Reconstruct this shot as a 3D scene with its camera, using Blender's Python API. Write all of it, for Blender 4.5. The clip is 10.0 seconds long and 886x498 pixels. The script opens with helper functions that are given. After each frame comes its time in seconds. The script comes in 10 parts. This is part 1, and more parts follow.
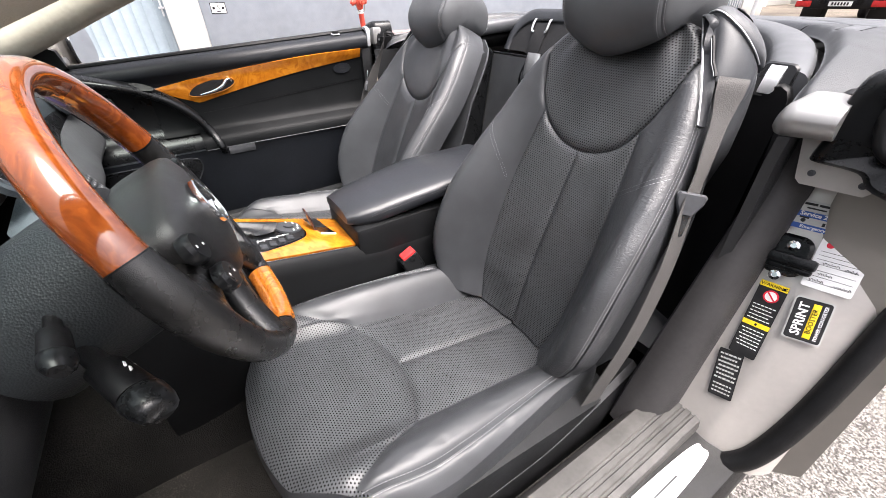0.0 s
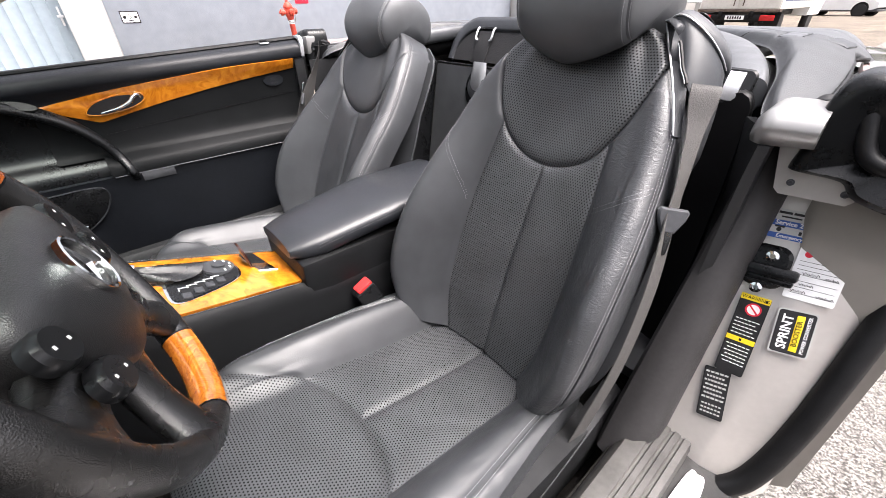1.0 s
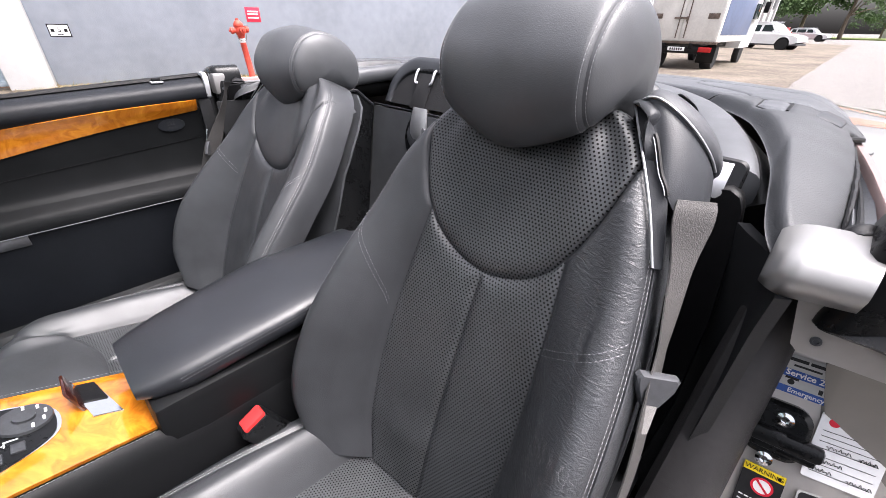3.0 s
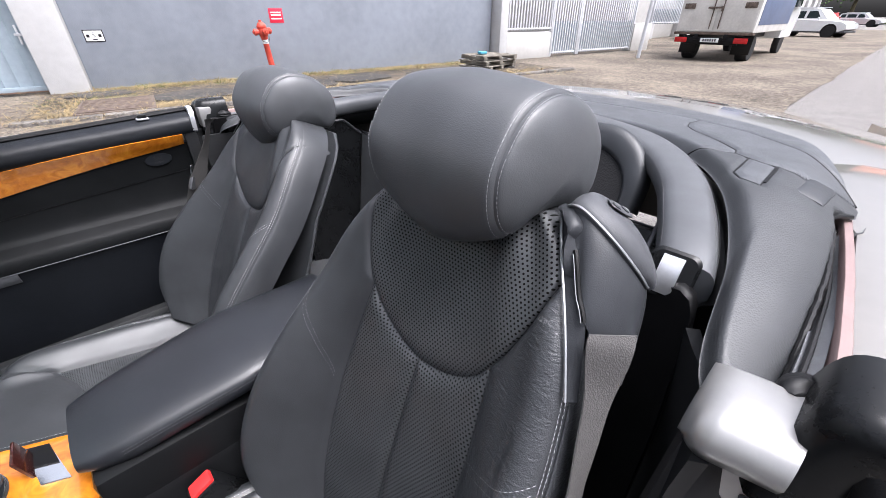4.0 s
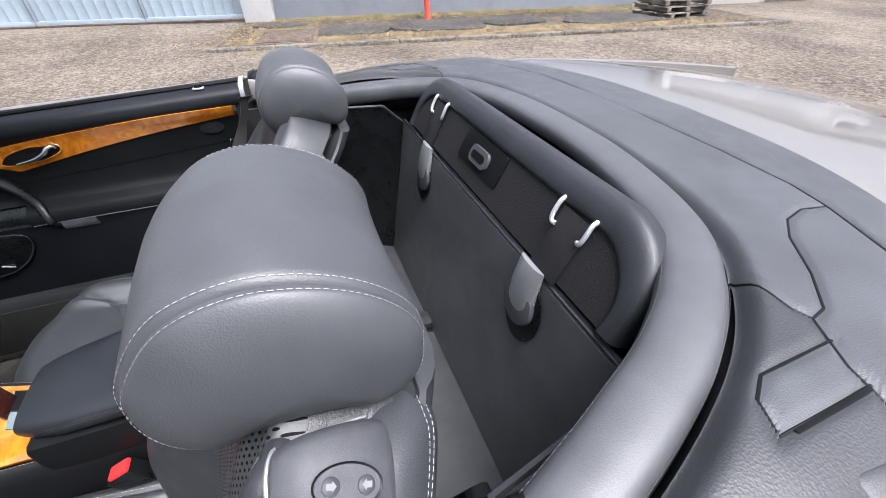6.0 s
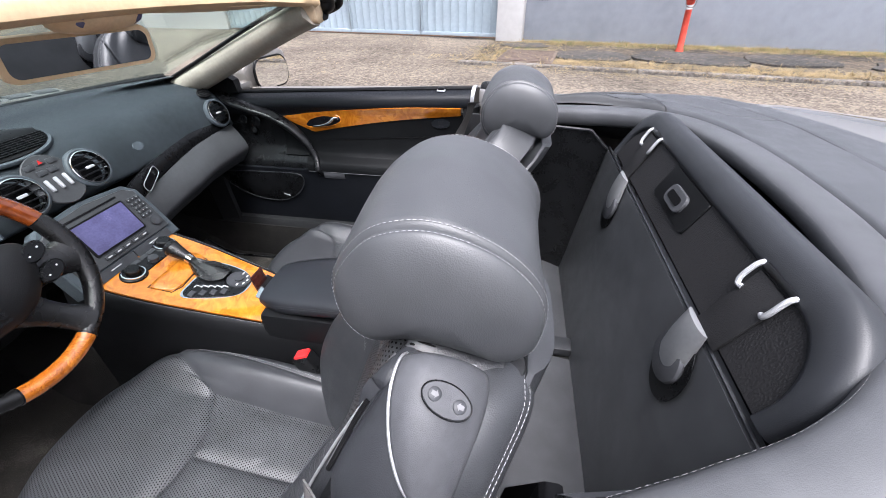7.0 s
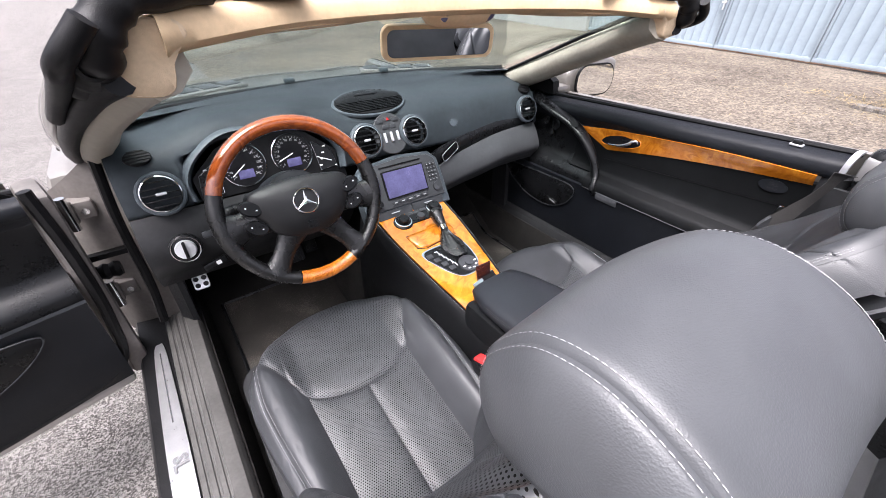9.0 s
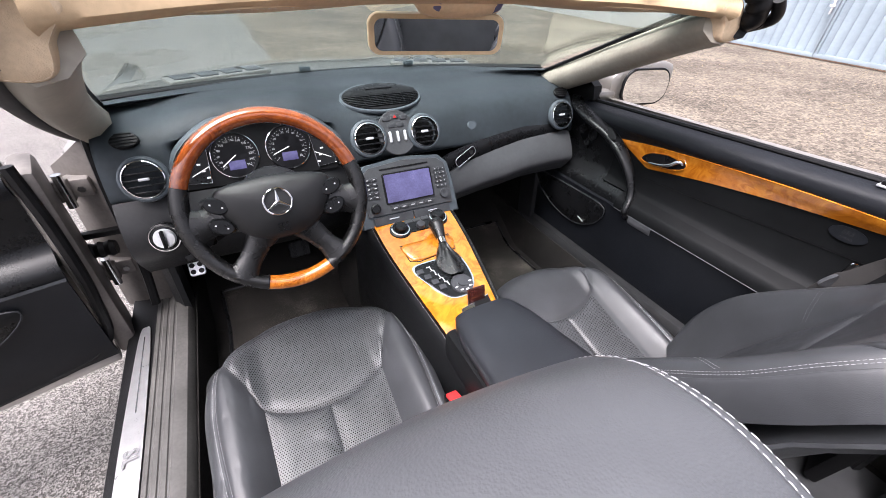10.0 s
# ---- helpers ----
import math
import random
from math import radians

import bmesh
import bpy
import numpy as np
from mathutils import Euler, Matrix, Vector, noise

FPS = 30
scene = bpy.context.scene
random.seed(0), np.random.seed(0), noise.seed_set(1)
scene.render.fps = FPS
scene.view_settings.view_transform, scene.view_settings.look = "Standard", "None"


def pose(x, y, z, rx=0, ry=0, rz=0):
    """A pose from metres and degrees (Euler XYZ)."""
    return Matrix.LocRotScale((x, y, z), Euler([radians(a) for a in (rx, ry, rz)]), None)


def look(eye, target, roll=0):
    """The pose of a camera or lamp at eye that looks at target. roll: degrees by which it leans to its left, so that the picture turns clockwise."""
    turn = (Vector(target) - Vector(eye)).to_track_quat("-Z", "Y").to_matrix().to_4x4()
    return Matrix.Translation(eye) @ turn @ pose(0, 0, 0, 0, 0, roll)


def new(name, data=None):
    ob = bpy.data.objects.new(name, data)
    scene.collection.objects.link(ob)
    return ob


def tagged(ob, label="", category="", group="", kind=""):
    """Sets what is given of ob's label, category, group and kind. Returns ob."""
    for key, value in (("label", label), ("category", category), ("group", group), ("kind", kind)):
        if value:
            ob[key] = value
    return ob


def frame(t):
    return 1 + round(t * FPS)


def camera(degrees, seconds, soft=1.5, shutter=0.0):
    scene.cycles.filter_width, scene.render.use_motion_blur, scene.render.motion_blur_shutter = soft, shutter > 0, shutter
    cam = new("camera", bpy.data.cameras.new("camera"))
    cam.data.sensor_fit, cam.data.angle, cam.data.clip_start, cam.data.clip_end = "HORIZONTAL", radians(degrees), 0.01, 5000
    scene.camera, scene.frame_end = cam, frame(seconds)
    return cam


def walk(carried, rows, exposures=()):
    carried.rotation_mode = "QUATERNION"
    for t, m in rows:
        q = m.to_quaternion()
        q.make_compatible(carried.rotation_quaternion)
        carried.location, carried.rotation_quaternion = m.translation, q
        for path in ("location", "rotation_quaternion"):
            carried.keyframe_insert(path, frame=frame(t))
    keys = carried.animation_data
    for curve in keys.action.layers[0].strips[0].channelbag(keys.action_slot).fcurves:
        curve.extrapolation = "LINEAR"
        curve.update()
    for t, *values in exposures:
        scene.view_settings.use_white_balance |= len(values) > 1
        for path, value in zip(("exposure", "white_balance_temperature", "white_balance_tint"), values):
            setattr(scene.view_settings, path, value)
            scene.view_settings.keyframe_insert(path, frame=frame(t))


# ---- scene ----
cam = camera(97.4, 10.0, soft=0.5)
PATH = [
    (0, (-0.856, 0.314, 1.12), (0.562, -0.568, 0.019), -1.7),
    (0.5, (-0.804, 0.306, 1.113), (0.534, -0.698, 0.015), -1.4),
    (1, (-0.765, 0.276, 1.106), (0.518, -0.824, 0.037), -1.0),
    (1.5, (-0.724, 0.245, 1.11), (0.513, -0.934, 0.071), -0.4),
    (2, (-0.692, 0.197, 1.106), (0.502, -1.036, 0.079), 0.5),
    (2.5, (-0.655, 0.122, 1.104), (0.521, -1.136, 0.087), 1.1),
    (3, (-0.637, 0.052, 1.149), (0.555, -1.206, 0.151), 1.0),
    (3.2, (-0.642, 0.029, 1.169), (0.568, -1.224, 0.187), 0.9),
    (4.5, (-0.66, -0.186, 1.28), (0.624, -1.26, 0.184), -0.6),
    (5, (-0.637, -0.286, 1.304), (0.657, -1.248, 0.121), -0.7),
    (5.2, (-0.622, -0.326, 1.307), (0.684, -1.236, 0.096), -0.9),
    (6.3, (-0.633, -0.496, 1.328), (0.919, -0.838, 0.114), -0.2),
    (6.5, (-0.648, -0.496, 1.329), (0.944, -0.665, 0.131), -0.1),
    (7, (-0.686, -0.485, 1.333), (0.925, -0.204, 0.181), -0.4),
    (7.5, (-0.732, -0.474, 1.332), (0.784, 0.195, 0.212), -0.5),
    (8, (-0.712, -0.477, 1.315), (0.633, 0.5, 0.203), -0.2),
    (8.5, (-0.654, -0.491, 1.317), (0.507, 0.697, 0.203), 0.6),
    (9, (-0.582, -0.472, 1.336), (0.411, 0.834, 0.193), 1.2),
    (9.5, (-0.483, -0.462, 1.331), (0.391, 0.91, 0.167), 1.6),
    (10, (-0.396, -0.447, 1.324), (0.387, 0.973, 0.153), 2.6),
]
walk(cam, [(t, look(eye, target, roll)) for t, eye, target, roll in PATH], [(0.0, 1.9, 6550.0, 15.0), (3.0, 1.7, 6350.0, 17.0), (4.5, 1.22, 6000.0, 15.0), (7.0, 1.36, 6060.0, 16.0), (10.0, 1.58, 6280.0, 19.0)])

# ---- light: a bright, thinly overcast noon ----
SUN_EL, SUN_AZ = 66.0, 248.0
world = bpy.data.worlds.new("world")
scene.world = world
world.use_nodes = True
wn, wl = world.node_tree.nodes, world.node_tree.links
sky = wn.new("ShaderNodeTexSky")
sky.sky_type = "NISHITA"
sky.sun_disc = False
sky.sun_elevation, sky.sun_rotation = radians(SUN_EL), radians(SUN_AZ)
sky.air_density, sky.dust_density, sky.ozone_density = 1.0, 6.0, 1.0
grey = wn.new("ShaderNodeHueSaturation")
grey.inputs["Saturation"].default_value = 0.26
wl.new(sky.outputs[0], grey.inputs["Color"])
# an overcast sky is about three times as bright overhead as at the horizon
sky_co, sky_xyz, rise_up, dim = wn.new("ShaderNodeTexCoord"), wn.new("ShaderNodeSeparateXYZ"), wn.new("ShaderNodeMapRange"), wn.new("ShaderNodeMix")
rise_up.inputs["From Min"].default_value, rise_up.inputs["From Max"].default_value = 0.0, 1.0
rise_up.inputs["To Min"].default_value, rise_up.inputs["To Max"].default_value = 0.5, 1.5
dim.data_type, dim.blend_type = "RGBA", "MULTIPLY"
dim.inputs[0].default_value = 1.0
wl.new(sky_co.outputs["Generated"], sky_xyz.inputs[0])
wl.new(sky_xyz.outputs[2], rise_up.inputs["Value"])
wl.new(grey.outputs[0], dim.inputs[6])
wl.new(rise_up.outputs[0], dim.inputs[7])
wl.new(dim.outputs[2], wn["Background"].inputs["Color"])
wn["Background"].inputs["Strength"].default_value = 0.135
sun_data = bpy.data.lights.new("sun", "SUN")
sun_data.energy, sun_data.angle, sun_data.color = 2.15, radians(40), (1.0, 0.96, 0.9)
sun = new("sun", sun_data)
# the sky's rotation runs clockwise from +y as seen from above
az, el = radians(SUN_AZ), radians(SUN_EL)
to_sun = Vector((math.sin(az) * math.cos(el), math.cos(az) * math.cos(el), math.sin(el)))
sun.matrix_world = look(to_sun * 30, (0, 0, 0))

# ---- building helpers ----
ROOT = {}


def thing(name, loc, label, category, group="", kind=""):
    ob = new(name)
    ob.empty_display_size = 0.05
    ob.location = loc
    ROOT[ob] = Vector(loc)
    return tagged(ob, label, category, group, kind)


def finish(bm, name, smooth=40, recalc=True):
    if recalc:
        bmesh.ops.recalc_face_normals(bm, faces=bm.faces[:])
    me = bpy.data.meshes.new(name)
    bm.to_mesh(me)
    bm.free()
    me.shade_smooth()
    me.set_sharp_from_angle(angle=radians(smooth))
    return me


def part(name, bm, material, parent, label="", smooth=40, recalc=True, kind=""):
    me = finish(bm, name, smooth, recalc)
    me.materials.append(material)
    ob = new(name, me)
    root = ROOT[parent]
    me.transform(Matrix.Translation(-root))
    ob.parent = parent
    ROOT[ob] = root
    if label:
        ob["label"] = label
    if kind:
        ob["kind"] = kind
    return ob


def solid(name, bm, material, label, category, group="", kind="", smooth=40, loc=(0, 0, 0)):
    """A thing that is one mesh."""
    me = finish(bm, name, smooth)
    me.materials.append(material)
    me.transform(Matrix.Translation(-Vector(loc)))
    ob = new(name, me)
    ob.location = loc
    ROOT[ob] = Vector(loc)
    return tagged(ob, label, category, group, kind)


def mm():
    return bmesh.new()


def add(bm, other, m=None):
    if m is not None:
        other.transform(m)
    me = bpy.data.meshes.new("tmp")
    other.to_mesh(me)
    other.free()
    bm.from_mesh(me)
    bpy.data.meshes.remove(me)
    return bm


def rb(bm, c, s, r=0.004, m=None, seg=2):
    """A box with rounded edges: centre, size, radius."""
    b = bmesh.new()
    bmesh.ops.create_cube(b, size=1.0)
    b.transform(Matrix.Diagonal((*s, 1)))
    r = min(r, 0.48 * min(s))
    if r > 0:
        bmesh.ops.bevel(b, geom=b.edges[:], offset=r, segments=seg, affect="EDGES", profile=0.5)
    b.transform(Matrix.Translation(c))
    return add(bm, b, m)


def loft(bm, rings, closed=True, caps=True, loop=False):
    vs = [[bm.verts.new(p) for p in ring] for ring in rings]
    n = len(vs[0])
    pairs = list(zip(vs, vs[1:])) + ([(vs[-1], vs[0])] if loop else [])
    for a, b in pairs:
        for i in range(n if closed else n - 1):
            j = (i + 1) % n
            bm.faces.new((a[i], a[j], b[j], b[i]))
    if caps and closed and not loop:
        bm.faces.new(vs[0])
        bm.faces.new(vs[-1])
    return bm


def spline(pts, n, closed=False):
    """Catmull-Rom through pts, n points in all."""
    pts = [Vector(p) for p in pts]
    k = len(pts)
    out = []
    spans = k if closed else k - 1
    for i in range(n):
        f = i / (n if closed else n - 1) * spans
        j = min(int(f), spans - 1)
        u = f - j
        if closed:
            p0, p1, p2, p3 = (pts[(j + d) % k] for d in (-1, 0, 1, 2))
        else:
            p1, p2 = pts[j], pts[j + 1]
            p0 = pts[j - 1] if j > 0 else 2 * p1 - p2
            p3 = pts[j + 2] if j + 2 < k else 2 * p2 - p1
        out.append(0.5 * (2 * p1 + (p2 - p0) * u + (2 * p0 - 5 * p1 + 4 * p2 - p3) * u * u + (3 * p1 - p0 - 3 * p2 + p3) * u ** 3))
    return out


def tube(bm, pts, r, n=8, closed=False, flat=1.0, up=None):
    """A round (or flattened) rod along pts; r is a number or one for each point."""
    pts = [Vector(p) for p in pts]
    rs = r if isinstance(r, (list, tuple)) else [r] * len(pts)
    k = len(pts)
    rings = []
    side = None
    for i, p in enumerate(pts):
        a = pts[(i - 1) % k] if (closed or i > 0) else p
        b = pts[(i + 1) % k] if (closed or i < k - 1) else p
        t = (b - a).normalized()
        if up is not None:
            side = t.cross(Vector(up)).normalized()
        elif side is None:
            side = t.orthogonal().normalized()
        else:
            side = (side - t * side.dot(t)).normalized()
        w = t.cross(side)
        rings.append([p + rs[i] * (math.cos(q) * side + flat * math.sin(q) * w) for q in (2 * math.pi * j / n for j in range(n))])
    return loft(bm, rings, True, not closed, closed)


def lathe(bm, prof, n=24, m=None, cap=True):
    """Turns (radius, height) pairs about z."""
    b = bmesh.new()
    loft(b, [[(max(r, 1e-4) * math.cos(2 * math.pi * j / n), max(r, 1e-4) * math.sin(2 * math.pi * j / n), z) for j in range(n)] for r, z in prof], True, cap)
    return add(bm, b, m)


def prism(bm, outline, depth, m=None, bevel=0.0):
    """An outline in x, y pushed out along z by depth, with a chamfered front edge."""
    b = bmesh.new()
    n = len(outline)
    cx, cy = sum(p[0] for p in outline) / n, sum(p[1] for p in outline) / n
    ext = max(max(abs(p[0] - cx), abs(p[1] - cy)) for p in outline)
    k = 1 - bevel / ext
    rings = [[(x, y, 0) for x, y in outline], [(x, y, depth - bevel) for x, y in outline]]
    if bevel > 0:
        rings.append([(cx + (x - cx) * k, cy + (y - cy) * k, depth) for x, y in outline])
    loft(b, rings)
    return add(bm, b, m)


def rrect(w, h, r, n=5, cx=0.0, cy=0.0):
    out = []
    for sx, sy, a0 in ((1, 1, 0), (-1, 1, 90), (-1, -1, 180), (1, -1, 270)):
        for i in range(n + 1):
            a = radians(a0 + 90 * i / n)
            out.append((cx + sx * (w / 2 - r) + r * math.cos(a), cy + sy * (h / 2 - r) + r * math.sin(a)))
    return out


def ellipse(w, h, n=28, cx=0.0, cy=0.0, a0=0, a1=360):
    return [(cx + w / 2 * math.cos(radians(a0 + (a1 - a0) * i / n)), cy + h / 2 * math.sin(radians(a0 + (a1 - a0) * i / n))) for i in range(n if a1 - a0 == 360 else n + 1)]


def frame_at(o, x, z):
    """A matrix with its origin at o, x along x and z (out of the face) along z."""
    z = Vector(z).normalized()
    x = Vector(x)
    x = (x - z * x.dot(z)).normalized()
    y = z.cross(x)
    m = Matrix.Identity(4)
    for i in range(3):
        m[i][0], m[i][1], m[i][2], m[i][3] = x[i], y[i], z[i], o[i]
    return m


def sheet(bm, fn, nu, nv, thick=0.0, uv=None, front=None):
    """A surface fn(s, t) for s, t in 0..1; thick gives it a back."""
    g = [[Vector(fn(i / nu, j / nv)) for j in range(nv + 1)] for i in range(nu + 1)]
    vs = [[bm.verts.new(p) for p in row] for row in g]
    layer = bm.loops.layers.uv.verify() if uv else None
    for i in range(nu):
        for j in range(nv):
            f = bm.faces.new((vs[i][j], vs[i + 1][j], vs[i + 1][j + 1], vs[i][j + 1]))
            if uv:
                for lp, (a, b) in zip(f.loops, ((i, j), (i + 1, j), (i + 1, j + 1), (i, j + 1))):
                    lp[layer].uv = uv(a / nu, b / nv)
    if thick:
        bm.normal_update()
        if front is not None and sum((v.normal for row in vs for v in row), Vector()).dot(Vector(front)) < 0:
            thick = -thick
        ns = [[v.normal.copy() for v in row] for row in vs]
        bk = [[bm.verts.new(g[i][j] - thick * ns[i][j]) for j in range(nv + 1)] for i in range(nu + 1)]
        for i in range(nu):
            for j in range(nv):
                bm.faces.new((bk[i][j], bk[i][j + 1], bk[i + 1][j + 1], bk[i + 1][j]))
        rim = [(i, 0) for i in range(nu)] + [(nu, j) for j in range(nv)] + [(i, nv) for i in range(nu, 0, -1)] + [(0, j) for j in range(nv, 0, -1)]
        for (a, b), (c, d) in zip(rim, rim[1:] + rim[:1]):
            bm.faces.new((vs[a][b], bk[a][b], bk[c][d], vs[c][d]))
    return bm


def stitches(bm, pts, normal, length=0.0036, gap=0.0018, w=0.00055):
    """Single threads along a line; normal(i) gives the way out of the leather."""
    pts = [Vector(p) for p in pts]
    d = [0.0]
    for a, b in zip(pts, pts[1:]):
        d.append(d[-1] + (b - a).length)
    s, k = 0.0, 0
    while s + length < d[-1]:
        ends = []
        for q in (s, s + length):
            while k < len(d) - 2 and d[k + 1] < q:
                k += 1
            u = (q - d[k]) / max(d[k + 1] - d[k], 1e-9)
            ends.append(pts[k].lerp(pts[k + 1], u))
        z = Vector(normal(k)).normalized()
        t = (ends[1] - ends[0]).normalized()
        y = z.cross(t) * w / 2
        a, b = ends
        mid = (a + b) / 2 + z * w * 0.55
        vs = [bm.verts.new(p) for p in (a - y, a + y, b + y, b - y, mid - y * 0.7, mid + y * 0.7)]
        for f in ((0, 1, 5, 4), (4, 5, 2, 3), (0, 4, 3), (1, 2, 5)):
            bm.faces.new([vs[i] for i in f])
        s += length + gap
    return bm


def words(bm, text, size, m, bold=0.0):
    """Lettering in the built-in font, as a thin flat mesh."""
    cu = bpy.data.curves.new("txt", "FONT")
    cu.body, cu.size, cu.align_x, cu.align_y = text, size, "CENTER", "CENTER"
    cu.extrude, cu.offset, cu.resolution_u = 0.0002, bold, 2
    ob = bpy.data.objects.new("txt", cu)
    scene.collection.objects.link(ob)
    dg = bpy.context.evaluated_depsgraph_get()
    me = bpy.data.meshes.new_from_object(ob.evaluated_get(dg))
    me.transform(m)
    bm.from_mesh(me)
    bpy.data.meshes.remove(me)
    bpy.data.objects.remove(ob)
    bpy.data.curves.remove(cu)
    return bm


# ---- materials ----
class Mat:
    """A small builder round a Principled node tree."""

    def __init__(self, name, base, rough=0.5, metal=0.0, spec=0.5, coat=0.0, coat_rough=0.05):
        self.m = bpy.data.materials.new(name)
        self.m.use_nodes = True
        self.n, self.l = self.m.node_tree.nodes, self.m.node_tree.links
        self.p = self.n["Principled BSDF"]
        self.p.inputs["Base Color"].default_value = (*base, 1)
        self.p.inputs["Roughness"].default_value = rough
        self.p.inputs["Metallic"].default_value = metal
        self.p.inputs["Specular IOR Level"].default_value = spec
        self.p.inputs["Coat Weight"].default_value = coat
        self.p.inputs["Coat Roughness"].default_value = coat_rough
        self.base = base
        self.bumps = None

    def coords(self, kind="Object"):
        tc = self.n.new("ShaderNodeTexCoord")
        return tc.outputs[kind]

    def tex(self, kind, scale, co=None, detail=4, squash=None, **kw):
        t = self.n.new({"noise": "ShaderNodeTexNoise", "voronoi": "ShaderNodeTexVoronoi", "wave": "ShaderNodeTexWave"}[kind])
        t.inputs["Scale"].default_value = scale
        if kind == "noise":
            t.inputs["Detail"].default_value = detail
        for k, v in kw.items():
            if k in t.inputs:
                t.inputs[k].default_value = v
        co = co or self.coords()
        if squash:
            mp = self.n.new("ShaderNodeMapping")
            mp.inputs["Scale"].default_value = squash
            self.l.new(co, mp.inputs["Vector"])
            co = mp.outputs[0]
        self.l.new(co, t.inputs["Vector"])
        return t

    def ramp(self, src, stops):
        r = self.n.new("ShaderNodeValToRGB")
        e = r.color_ramp.elements
        while len(e) < len(stops):
            e.new(0.5)
        for el, (pos, col) in zip(e, stops):
            el.position = pos
            el.color = (*col, 1) if isinstance(col, (tuple, list)) else (col, col, col, 1)
        self.l.new(src, r.inputs["Fac"])
        return r.outputs["Color"]

    def mix(self, fac, a, b, blend="MIX"):
        x = self.n.new("ShaderNodeMix")
        x.data_type, x.blend_type = "RGBA", blend
        for sock, v in ((x.inputs[0], fac), (x.inputs[6], a), (x.inputs[7], b)):
            if isinstance(v, (int, float)):
                sock.default_value = v
            elif isinstance(v, (tuple, list)):
                sock.default_value = (*v, 1)
            else:
                self.l.new(v, sock)
        return x.outputs[2]

    def math(self, op, a, b=None, clamp=False):
        x = self.n.new("ShaderNodeMath")
        x.operation, x.use_clamp = op, clamp
        for i, v in enumerate((a, b)):
            if v is None:
                continue
            if isinstance(v, (int, float)):
                x.inputs[i].default_value = v
            else:
                self.l.new(v, x.inputs[i])
        return x.outputs[0]

    def color(self, src):
        self.l.new(src, self.p.inputs["Base Color"])
        return self

    def rough(self, src, lo, hi):
        r = self.n.new("ShaderNodeMapRange")
        r.inputs["To Min"].default_value, r.inputs["To Max"].default_value = lo, hi
        self.l.new(src, r.inputs["Value"])
        self.l.new(r.outputs[0], self.p.inputs["Roughness"])
        return self

    def bump(self, src, dist, strength=1.0):
        b = self.n.new("ShaderNodeBump")
        b.inputs["Distance"].default_value, b.inputs["Strength"].default_value = dist, strength
        self.l.new(src, b.inputs["Height"])
        if self.bumps:
            self.l.new(self.bumps, b.inputs["Normal"])
        self.bumps = b.outputs[0]
        self.l.new(self.bumps, self.p.inputs["Normal"])
        return self


def vary(name, base, rough, scale, amount=0.25, metal=0.0, spec=0.24, fine=0.0, fine_scale=900, coat=0.0, rough_var=0.08):
    """A plain surface with blotches of two sizes, uneven gloss and a fine grain."""
    m = Mat(name, base, rough, metal, spec, coat)
    a = m.tex("noise", scale, detail=5)
    b = m.tex("noise", scale * 9, detail=3)
    f = m.math("ADD", m.math("MULTIPLY", a.outputs[0], 0.65), m.math("MULTIPLY", b.outputs[0], 0.35))
    lo, hi = tuple(c * (1 - amount) for c in base), tuple(min(1, c * (1 + amount)) for c in base)
    m.color(m.ramp(f, [(0.35, lo), (0.65, hi)]))
    m.rough(f, max(0.02, rough - rough_var), min(1, rough + rough_var))
    if fine:
        m.bump(m.tex("noise", fine_scale, detail=2).outputs[0], fine)
    return m


